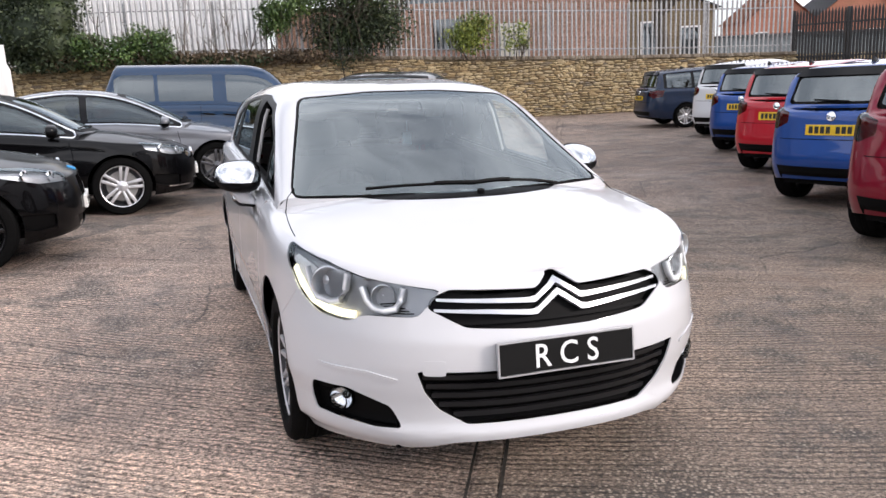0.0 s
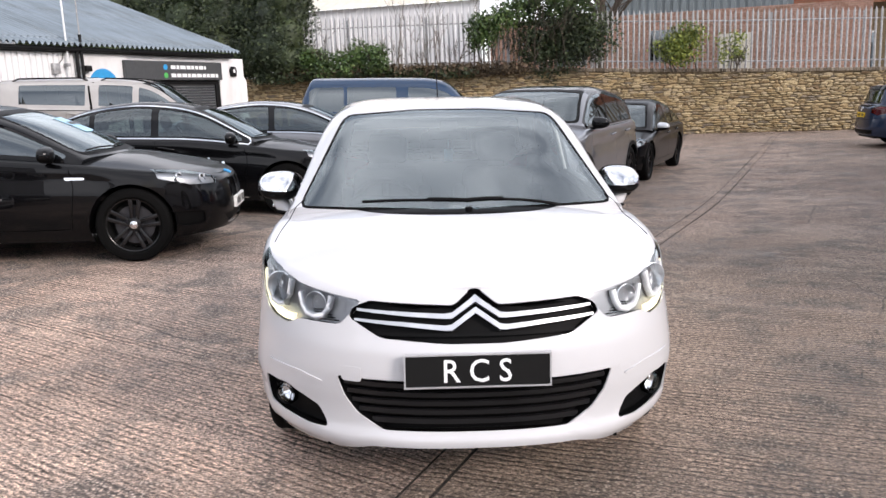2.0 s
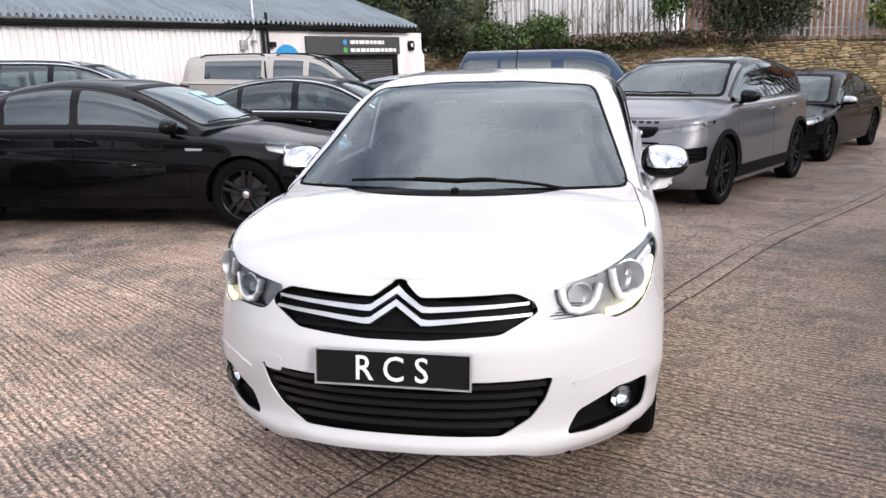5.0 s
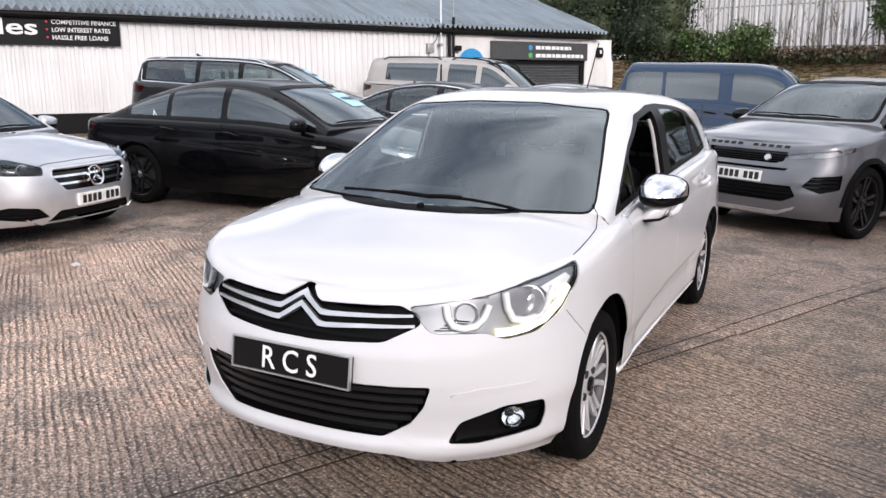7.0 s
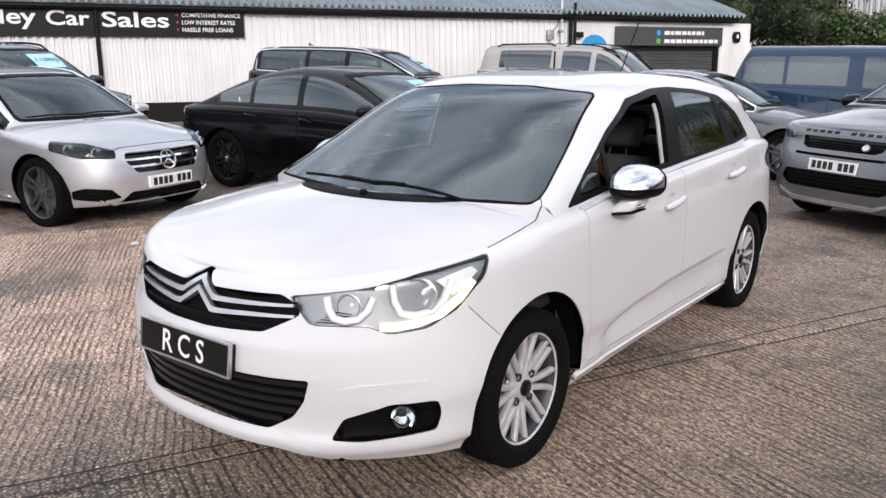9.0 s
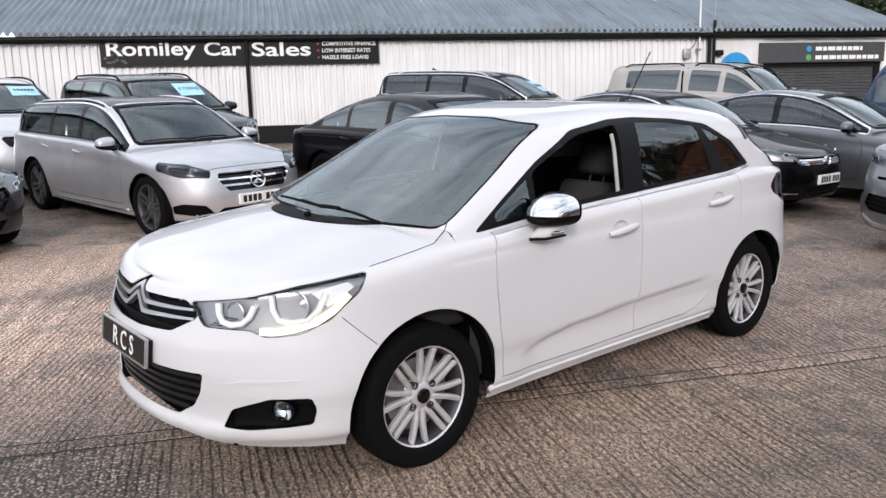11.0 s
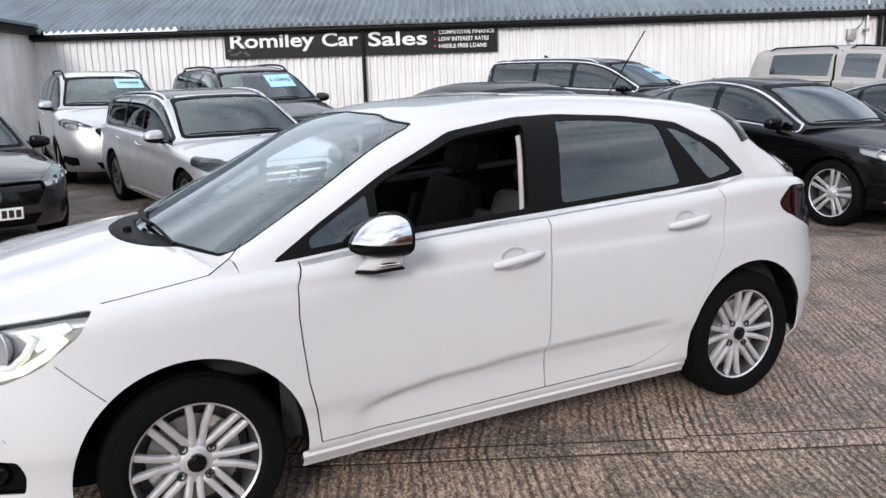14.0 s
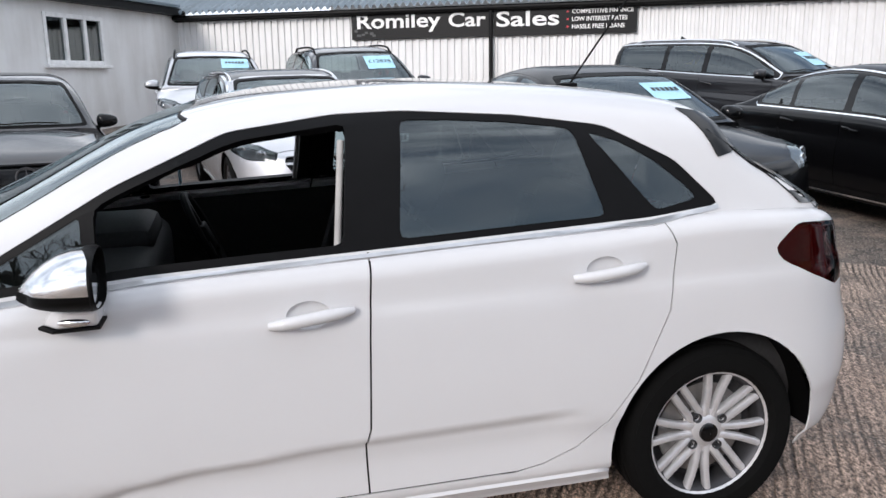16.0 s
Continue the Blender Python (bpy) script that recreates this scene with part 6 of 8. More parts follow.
    side = lambda pts: to_side(pts)
    door_f = [(0.888, 0.975), (0.915, 0.90), (0.922, 0.80), (0.916, 0.70), (0.902, 0.55), (0.875, 0.42), (0.862, 0.30)]
    door_b = [(-0.165, 1.035), (-0.15, 0.8), (-0.14, 0.52), (-0.126, 0.47), (-0.132, 0.30)]
    door_r = [(-1.09, 1.075), (-1.125, 1.0), (-1.10, 0.79), (-1.0, 0.57), (-0.9, 0.44), (-0.80, 0.36), (-0.69, 0.315), (-0.60, 0.30)]
    s["seams"] = [(90, side(door_f), 0.006, True), (90, side(door_b), 0.006, True), (90, side(door_r), 0.005, True),
                  (90, side([(0.862, 0.30), (0.3, 0.295), (-0.132, 0.298), (-0.60, 0.30)]), 0.006, True),
                  (90, side([(1.70, 0.752), (1.64, 0.69), (1.568, 0.622)]), 0.003, True)]
    s["panels"] = [("front_door", 90, side([(0.888, 0.985)] + door_f[1:] + [(-0.132, 0.298), (-0.126, 0.47), (-0.14, 0.52), (-0.15, 0.8), (-0.165, 1.04), (0.45, 1.016)]), True),
                   ("rear_door", 90, side([(-0.165, 1.04), (-0.15, 0.8), (-0.14, 0.52), (-0.126, 0.47), (-0.132, 0.298), (-0.60, 0.30), (-0.69, 0.315), (-0.80, 0.36), (-0.9, 0.44), (-1.0, 0.57), (-1.10, 0.79), (-1.125, 1.0), (-1.09, 1.085)]), True)]
    s["handles"] = [(0.012, 0.876), (-0.89, 0.933)]
    s["cups"] = [(0.02, 0.884, 0.062, 0.040, 0.014), (-0.882, 0.940, 0.062, 0.040, 0.014)]
    s["crease_depth"], s["crease_soft"], s["handle_size"] = 0.021, 0.008, 1.3
    s["overlays"] = [("sill_moulding", 90, side([(0.93, 0.232), (0.93, 0.262), (-0.92, 0.262), (-0.92, 0.232)]), M_WHITE_PAINT, True, 0.012),
                     ("bumper_lip", 40, [(-x * math.sin(radians(40)) + y * math.cos(radians(40)), z) for x, y, z in ((2.10, 0.56, 0.508), (2.03, 0.64, 0.528), (1.85, 0.767, 0.530), (1.84, 0.773, 0.520), (2.02, 0.645, 0.514), (2.09, 0.567, 0.498))], M_WHITE_PAINT, True, 0.005),
                     ("spoiler_end", 110, [(-x * math.sin(radians(110)) + y * math.cos(radians(110)), z) for x, y, z in ((-1.225, 0.66, 1.40), (-1.37, 0.64, 1.375), (-1.39, 0.68, 1.27), (-1.30, 0.72, 1.25))], M_GLOSS_BLACK, True, 0.006),
                     ("rear_glass_edge", 130, [(0.575, 1.30), (0.767, 1.11), (0.839, 1.055), (1.10, 1.055), (1.02, 1.2), (0.86, 1.33)], M_GLOSS_BLACK, True, 0.004),
                     ("rear_glass_end", 110, [(0.965, 1.335), (1.153, 1.185), (1.26, 1.085), (1.50, 1.06), (1.34, 1.2), (1.13, 1.345)], M_GLOSS_BLACK, True, 0.0055)]
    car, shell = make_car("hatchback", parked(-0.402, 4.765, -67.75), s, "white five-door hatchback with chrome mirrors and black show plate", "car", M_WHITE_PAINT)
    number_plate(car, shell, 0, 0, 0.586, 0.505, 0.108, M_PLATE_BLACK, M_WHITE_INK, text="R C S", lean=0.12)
    # grille bars with the twin chevron
    for z0, z1, z2, w0 in ((0.781, 0.766, 0.824, 0.425), (0.747, 0.727, 0.786, 0.435)):
        up, lo = [], []
        line = [(-w0, z0), (-w0 * 0.6, z0 - 0.008), (-0.11, z1), (-0.085, z1 + 0.002), (0, z2), (0.085, z1 + 0.002), (0.11, z1), (w0 * 0.6, z0 - 0.008), (w0, z0)]
        wid = [0.009, 0.014, 0.017, 0.020, 0.021, 0.020, 0.017, 0.014, 0.009]
        up = [(u, z + w / 2) for (u, z), w in zip(line, wid)]
        lo = [(u, z - w / 2) for (u, z), w in zip(line, wid)]
        part("grille_bar", shell.patch(0, up + lo[::-1], -0.004, 0.02, 0.06), M_SILVER_TRIM, car, "bright chevron bar")
    # chrome line under the windows
    for sy in (1, -1):
        ln = [(0.885, 0.968), (0.45, 1.003), (-0.165, 1.026), (-1.062, 1.064), (-1.22, 1.086), (-1.30, 1.098)]
        poly = stroke([(-x * sy, z) for x, z in ln], 0.013)
        trim = [shell.spot(90 * sy, sy * (0.082 + 0.034 * i / 6), 1.05 + 0.315 * i / 6, -0.035)[0] for i in range(7)]
        part("pillar_trim", tube(trim, 0.011, 8), M_LINING, car, "pale inner pillar trim")
        part("window_trim", shell.patch(90 * sy, poly, 0.006, 0.012, 0.06), M_SILVER_TRIM, car, "thin chrome strip under the windows")
        # fog lamp
        p, n = shell.spot(35 * sy, sy * (-1.91 * s30 + 0.717 * c30), 0.395, -0.012)
        fm = p_frame(p, Vector((0.85, sy * 0.5, 0)).normalized())
        fl = part("fog_lamp", lathe([(0.048, -0.04), (0.048, 0.004), (0.044, 0.010), (0.04, 0.004)], 24, "z", fm), M_GLOSS_BLACK, car)
        part("reflector", lathe([(0.041, 0.002), (0.03, -0.015), (0.001, -0.03)], 20, "z", fm), M_CHROME, fl)
        part("lens", lathe([(0.042, 0.004), (0.03, 0.014), (0.001, 0.018)], 20, "z", fm), M_LENS, fl)
    # headlight insides: two bowls, two light guides, lit strip
    for lampob, ph in s["made_lamps"]:
        if abs(ph) > 90:
            continue
        sy = 1 if ph > 0 else -1
        for x, y, z, rr in ((2.025, 0.585, 0.786, 0.042), (1.845, 0.748, 0.810, 0.057)):
            u = (-x + y) * k
            p, n = shell.spot(ph, sy * u, z, -0.022)
            part("reflector", lathe([(rr * 1.05, 0.008), (rr * 0.98, 0.010), (rr * 0.8, -0.008), (rr * 0.45, -0.022), (rr * 0.3, -0.012), (0.001, -0.006)], 24, "z", p_frame(p, Vector((0.92, sy * 0.38, 0)).normalized())), M_LAMP_SILVER, lampob)
            pts = []
            for du, dz in ((-0.080, 0.035), (-0.076, -0.01), (-0.06, -0.042), (-0.02, -0.052), (0.03, -0.046), (0.062, -0.018), (0.085, 0.03)):
                q, nn = shell.spot(ph, sy * (u + du * rr / 0.046), z + dz * rr / 0.046, -0.012)
                pts.append(q)
            part("light_guide", tube(pts, 0.0145, 8), M_LIGHT_GUIDE, lampob)
        band = [(sy * (-x + y) * k, z) for x, y, z in ((1.975, 0.675, 0.716), (1.93, 0.71, 0.714), (1.87, 0.745, 0.720), (1.79, 0.787, 0.741), (1.72, 0.813, 0.782), (1.66, 0.828, 0.836))]
        part("daytime_strip", shell.patch(ph, stroke(band, 0.026), -0.006, 0.012, 0.08), M_DRL, lampob, "lit daytime running strip")
        # bright wedge over the outer bowl, dark ribs at the foot of the inner one
        wedge = [(sy * (-x + y) * k, z) for x, y, z in ((1.80, 0.775, 0.856), (1.66, 0.82, 0.888), (1.63, 0.826, 0.866), (1.70, 0.815, 0.815), (1.74, 0.80, 0.795))]
        part("wedge_reflector", shell.patch(ph, wedge if sy > 0 else wedge[::-1], -0.014, 0.008, 0.08), M_LIGHT_GUIDE, lampob)
        for q in range(5):
            rib = [(sy * (-x + y) * k, z) for x, y, z in ((2.105 - 0.012 * q, 0.50 + 0.012 * q, 0.735 + 0.008 * q), (2.03, 0.60, 0.728 + 0.008 * q))]
            part("lamp_rib", shell.patch(ph, stroke(rib, 0.0035), -0.016, 0.006, 0.2), M_GLOSS_BLACK, lampob)
    # wipers: one long, one short, laid straight over the foot of the screen
    for u0, u1, z0, z1 in ((0.05, -0.44, 1.030, 1.028), (0.03, 0.46, 1.030, 1.020)):
        a, b = shell.spot(0, u0, z0, 0.020)[0], shell.spot(0, u1, z1, 0.020)[0]
        mid = shell.spot(0, (u0 + u1) / 2, (z0 + z1) / 2 + 0.004, 0.024)[0]
        pts = [a * (1 - t) ** 2 + (mid * 2 - (a + b) / 2) * (2 * t * (1 - t)) + b * t * t for t in [i / 10 for i in range(11)]]
        part("wiper", tube(pts, 0.007, 6), M_BLACK_PLASTIC, car)
        part("wiper", tube([q + Vector((0.01, 0, 0.006)) for q in pts[:5]], 0.009, 6), M_BLACK_PLASTIC, car)
    p, n = shell.spot(0, 0.04, 1.016, 0.008)
    part("wiper_pivot", lathe([(0.018, -0.02), (0.016, 0.008), (0.001, 0.012)], 12, "z", p_frame(p, n)), M_BLACK_PLASTIC, car)
    # bonnet edge
    for sy in (1, -1):
        way = []
        for bx, by in ((1.545, 0.80), (1.45, 0.80), (1.32, 0.795), (1.20, 0.785), (1.12, 0.765), (1.07, 0.725)):
            hit, _, _, _ = shell.tree.ray_cast(Vector((bx, sy * by, 3)), Vector((0, 0, -1)), 4)
            if hit:
                way.append(hit)
        if len(way) > 2:
            part("bonnet_gap", tube(way, 0.0022, 5), M_GAP, car)
    # mirror and sensor at the top of the screen, hanging ornament
    part("rear_view_mirror", merge(box(0.36, 0.39, -0.11, 0.11, 1.27, 1.335, 0.012), box(0.36, 0.455, -0.05, 0.05, 1.32, 1.385, 0.015)), M_BLACK_PLASTIC, car)
    part("hanging_ornament", merge(tube([(0.38, 0, 1.29), (0.38, 0, 1.22)], 0.002, 5), box(0.376, 0.384, -0.025, 0.025, 1.15, 1.22, 0.003)), M_STICKER, car)
    part("aerial", merge(tube([(-1.12, 0, 1.45), (-1.38, 0, 1.80)], 0.004, 6), box(-1.16, -1.08, -0.02, 0.02, 1.44, 1.47, 0.008)), M_BLACK_PLASTIC, car)
    for sy in (1, -1):
        hero_mirror(car, shell, sy)
        p, n = shell.spot(90 * sy, -sy * -0.072, 0.882, 0.034)
        part("door_lock", lathe([(0.010, -0.012), (0.010, 0.001), (0.007, 0.002), (0.001, 0.0)], 14, "z", p_frame(p, n)), M_DARK_METAL, car)
    sq = rounded([(-0.485, 0.527), (-0.412, 0.527), (-0.412, 0.582), (-0.485, 0.582)], 0.012, 3)
    part("tow_cover", shell.patch(0, sq, 0.0012, 0.004, 0.05), M_WHITE_PAINT, car)
    return car, shell


HERO, HERO_SKIN = white_hatchback()

# ------------------------------------------------------------- the other vehicles
def bars_grille(s, w0, w1, z0, z1, bars, badge, mat_=None):
    """A wide grille with bright bars and a round badge."""
    zs = [z0 + (z1 - z0) * (i + 1) / (bars + 1) for i in range(bars)]
    s["vents"][0] = ("grille", 0, [(-w1, z1), (w1, z1), (w1 + 0.02, (z0 + z1) / 2 + 0.03), (w0, z0), (-w0, z0), (-w1 - 0.02, (z0 + z1) / 2 + 0.03)], 0.03, M_GLOSS_BLACK, False, zs, mat_ or M_CHROME, 0.02)
    s["badge"] = (0, 0, (z0 + z1) / 2, badge, M_CHROME)


def black_saloon():
    s = base_car(4.90, 1.46, 0.93, 2.968, 0.84, "saloon", 0.345, belt=0.99)
    s.update(rim=M_BLACK_ALLOY, cap=M_CHROME, spokes=5, glass=M_GLASS_DARK, aerial=(-1.0, 0, "fin"), rim_r=0.25, stickers=[(0.15, 0.55, 1.16, 1.30, "")])
    s["vents"][0] = ("grille", 6, [(0.03 - 0.23, 0.70), (0.27 - 0.23, 0.70), (0.30 - 0.23, 0.62), (0.26 - 0.23, 0.50), (0.04 - 0.23, 0.50)], 0.03, M_GLOSS_BLACK, True, (), M_CHROME, 0.02)
    s["badge"] = (0, 0, 0.745, 0.04, M_LOGO_BLUE)
    s["overlays"] = [("side_vent", 90, to_side([(0.92, 0.80), (1.10, 0.795), (1.09, 0.775), (0.93, 0.775)]), M_CHROME, True, 0.006)]
    make_car("saloon_car", parked(-5.65, 6.2, 25.7), s, "glossy black saloon with black five-spoke wheels and tinted windows", "car", M_BLACK_PAINT)


def dark_saloon():
    s = base_car(4.77, 1.456, 0.916, 2.786, 0.87, "saloon", 0.335, belt=0.975)
    s.update(rim=M_ALLOY, spokes=5, bright=True, aerial=(-1.0, 0, "fin"), rim_r=0.245)
    bars_grille(s, 0.50, 0.56, 0.62, 0.72, 3, 0.055)
    s["overlays"] = [("bumper_trim", 35, [(-x * math.sin(radians(35)) + y * math.cos(radians(35)), z) for x, y, z in ((2.18, 0.55, 0.30), (1.95, 0.80, 0.30), (1.95, 0.80, 0.315), (2.18, 0.55, 0.315))], M_CHROME, True, 0.008),
                     ("sill_trim", 90, to_side([(0.9, 0.235), (0.9, 0.25), (-0.9, 0.25), (-0.9, 0.235)]), M_CHROME, True, 0.01),
                     ("wing_trim", 90, to_side([(0.95, 0.80), (1.12, 0.79), (1.12, 0.78), (0.95, 0.785)]), M_CHROME, True, 0.006)]
    make_car("saloon_car", parked(-5.73, 9.37, 22.7), s, "black saloon with chrome window trim and silver wheels", "car", M_BLACK_PAINT)


def grey_saloon():
    s = base_car(4.92, 1.46, 0.926, 2.939, 0.84, "saloon", 0.34, belt=0.975)
    s.update(rim=M_GREY_ALLOY, spokes=5, bright=True, rim_r=0.25)
    bars_grille(s, 0.40, 0.46, 0.50, 0.70, 1, 0.09)
    make_car("saloon_car", parked(-5.49, 11.75, 23.3), s, "grey metallic saloon with chrome window trim", "car", M_GREY_PAINT)


def blue_van():
    s = base_car(4.45, 1.84, 0.92, 2.785, 0.92, "van", 0.33, belt=1.16)
    s.update(glass=M_GLASS_DARK, nsec=7.0, tum=0.10, frame_mat=M_STEELBLUE_PAINT, handle_mat=M_BLACK_PLASTIC, mirror_mat=M_BLACK_PLASTIC, frame_w=0.035, dlo_q=0.80, mirror_size=1.15)
    s["panes"] = [(0.20, 1.02, 0, 0), (-0.92, -0.02, 0, 0), (-1.62, -0.98, 0, 0)]
    s["handles"] = [(0.22, 0.98), (-0.12, 1.0)]
    make_car("van", parked(-4.9, 14.7, 22), s, "steel blue passenger van with black door handles", "van", M_STEELBLUE_PAINT)


def grey_suv():
    s = base_car(4.37, 1.65, 0.95, 2.681, 0.86, "suv", 0.37, belt=1.10)
    s.update(rim=M_BLACK_ALLOY, glass=M_GLASS_DARK, roof_mat=M_GLOSS_BLACK, mirror_mat=M_GLOSS_BLACK, rim_r=0.275, fa=s["xf"] - 0.8, mf=3.2)
    # floating roof that falls to the rear
    H, xr = 1.65, s["xr"]
    s["roof"] = [(x, z) for x, z in s["roof"] if x > 0] + [(-0.4, H - 0.012), (-1.0, H - 0.05), (xr + 0.62, H - 0.12), (xr + 0.50, H - 0.17), (xr + 0.30, 1.22), (xr + 0.22, 1.12)]
    s["xl"] = xr + 0.55
    s["dlo_x"] = (s["xc"] - 0.04, xr + 0.50)
    s["panes"] = [(-0.18, s["xc"] - 0.14, 0, 0), (-0.98, -0.27, 0, 0), (xr + 0.60, -1.06, 0, 0)]
    k = math.sqrt(0.5)
    xf, W = s["xf"], 0.95
    s["lamps"][0] = ("headlight", 45, [((-x + y) * k, z) for x, y, z in ((xf - 0.10, 0.48, 0.855), (xf - 0.28, 0.76, 0.905), (xf - 0.60, 0.88, 0.945), (xf - 0.56, 0.89, 0.90), (xf - 0.26, 0.78, 0.845), (xf - 0.09, 0.50, 0.815))], M_LAMP_HOUSING, M_LENS, "slim headlight")
    s["vents"] = [("grille", 0, [(-0.46, 0.88), (0.46, 0.88), (0.43, 0.79), (0.36, 0.765), (-0.36, 0.765), (-0.43, 0.79)], 0.03, M_GLOSS_BLACK, False, (0.79, 0.81, 0.83, 0.85), M_BLACK_PLASTIC, 0.01),
                  ("lower_grille", 0, [(-0.56, 0.56), (0.56, 0.56), (0.62, 0.46), (0.5, 0.40), (-0.5, 0.40), (-0.62, 0.46)], 0.04, M_BLACK_PLASTIC, False, (0.44, 0.48, 0.52), M_BLACK_PLASTIC, 0.012),
                  ("upper_slot", 0, [(-0.50, 0.725), (0.50, 0.725), (0.48, 0.70), (-0.48, 0.70)], 0.03, M_BLACK_PLASTIC, False, (), M_BLACK_PLASTIC, 0.01),
                  ("side_intake", 35, [(-x * math.sin(radians(35)) + y * math.cos(radians(35)), z) for x, y, z in ((xf - 0.14, 0.62, 0.56), (xf - 0.20, 0.70, 0.66), (xf - 0.45, 0.86, 0.68), (xf - 0.42, 0.87, 0.54), (xf - 0.25, 0.76, 0.50))], 0.03, M_BLACK_PLASTIC, True, (0.56, 0.60, 0.64), M_GLOSS_BLACK, 0.012)]
    s["plates"] = [(0, 0, 0.625, 0.52, 0.11, M_PLATE_WHITE, M_INK)]
    s["badge"] = (0, 0.26, 0.815, 0.035, M_SILVER_TRIM)
    s["overlays"] = [("skid_plate", 0, [(-0.62, 0.36), (-0.45, 0.30), (0.45, 0.30), (0.62, 0.36), (0.60, 0.33), (0.44, 0.265), (-0.44, 0.265), (-0.60, 0.33)], M_SILVER_TRIM, False, 0.012),
                     ("sill_cladding", 90, to_side([(0.95, 0.26), (0.95, 0.40), (-0.95, 0.40), (-0.95, 0.26)]), M_BLACK_PLASTIC, True, 0.01)]
    # the maker's lettering as plain bars
    s["overlays"] += [("emblem_bar", 0, [(u, 0.915), (u + 0.055, 0.915), (u + 0.055, 0.938), (u, 0.938)], M_GLOSS_BLACK, False, 0.004) for u in [-0.46 + 0.085 * i for i in range(5)] + [0.06 + 0.085 * i for i in range(5)]]
    arch_rings(s, 0.37 + 0.04)
    make_car("suv", parked(-1.22, 11.2, -95.1), s, "grey metallic sport utility car with black wheels and roof", "car", M_GREY_PAINT)


def arch_rings(s, r):
    """Black plastic edges round the wheel arches."""
    for ax in (s["wb"] / 2, -s["wb"] / 2):
        o = [(ax + (r + 0.055) * math.cos(a), s["r"] + (r + 0.055) * math.sin(a)) for a in [math.pi * (1.0 - i / 18) for i in range(19)]]
        q = [(ax + (r + 0.004) * math.cos(a), s["r"] + (r + 0.004) * math.sin(a)) for a in [math.pi * i / 18 for i in range(19)]]
        s.setdefault("overlays", []).append(("arch_trim", 90, to_side(o + q), M_BLACK_PLASTIC, True, 0.012))


def black_coupe():
    s = base_car(4.71, 1.39, 0.927, 2.81, 0.89, "coupe", 0.335)
    s.update(rim=M_BLACK_ALLOY, glass=M_GLASS_DARK, mirror_mat=M_SILVER_TRIM, rim_r=0.255)
    s["lamps"][0] = (*s["lamps"][0][:3], M_LAMP_SILVER, M_LENS, "bright headlight")
    make_car("coupe_car", parked(-0.85, 16.1, -95.9), s, "black four-door coupe with silver mirrors and black wheels", "car", M_BLACK_PAINT)


def silver_estate():
    s = base_car(4.70, 1.457, 0.905, 2.84, 0.80, "estate", 0.335, belt=0.965)
    s["lamps"][0] = (*s["lamps"][0][:3], M_GLOSS_BLACK, M_LENS, "dark headlight with bright bowls")
    s.update(rim=M_GREY_ALLOY, bright=True, rails=[(0.25, -1.75)], rail_mat=M_CHROME, roof_mat=M_GLOSS_BLACK, rail_h=0.02, rim_r=0.25)
    bars_grille(s, 0.36, 0.44, 0.515, 0.715, 2, 0.095)
    s["star"] = True
    s["vents"][1] = ("lower_grille", 0, [(-0.42, 0.35), (0.42, 0.35), (0.52, 0.25), (-0.52, 0.25)], 0.03, M_BLACK_PLASTIC, False, (), M_BLACK_PLASTIC, 0.01)
    s["overlays"] = [("splitter", 0, [(-0.66, 0.30), (-0.55, 0.235), (0.55, 0.235), (0.66, 0.30), (0.66, 0.285), (0.55, 0.22), (-0.55, 0.22), (-0.66, 0.285)], M_CHROME, False, 0.012),
                     ("sill_trim", 90, to_side([(0.95, 0.235), (0.95, 0.265), (-0.95, 0.265), (-0.95, 0.235)]), M_CHROME, True, 0.012)]
    xf = s["xf"]
    s["vents"][2] = ("side_intake", 35, [(-x * math.sin(radians(35)) + y * math.cos(radians(35)), z) for x, y, z in ((xf - 0.10, 0.50, 0.30), (xf - 0.14, 0.58, 0.385), (xf - 0.30, 0.74, 0.405), (xf - 0.42, 0.80, 0.375), (xf - 0.40, 0.81, 0.295), (xf - 0.2, 0.68, 0.272))], 0.03, M_BLACK_PLASTIC, True, (0.315, 0.345), M_GLOSS_BLACK, 0.006)
    rim = rounded([(-0.44, 0.715), (0.44, 0.715), (0.46, 0.645), (0.36, 0.515), (-0.36, 0.515), (-0.46, 0.645)], 0.03, 3)
    s["overlays"].append(("grille_rim", 0, stroke(rim + rim[:1], 0.013), M_SILVER_TRIM, False, 0.006))
    s["overlays"].append(("bonnet_edge", 0, stroke([(-0.52, 0.735), (-0.40, 0.752), (0.0, 0.758), (0.40, 0.752), (0.52, 0.735)], 0.004), M_GAP, False, 0.001))
    s["plates"] = [(0, 0, 0.425, 0.52, 0.11, M_PLATE_WHITE, M_INK), (180, 0, 0.72, 0.52, 0.11, M_PLATE_YELLOW, M_INK)]
    make_car("estate_car", parked(-6.78, 2.62, 30.2), s, "silver metallic estate car with bright roof rails and dark wheels", "car", M_SILVER_PAINT)


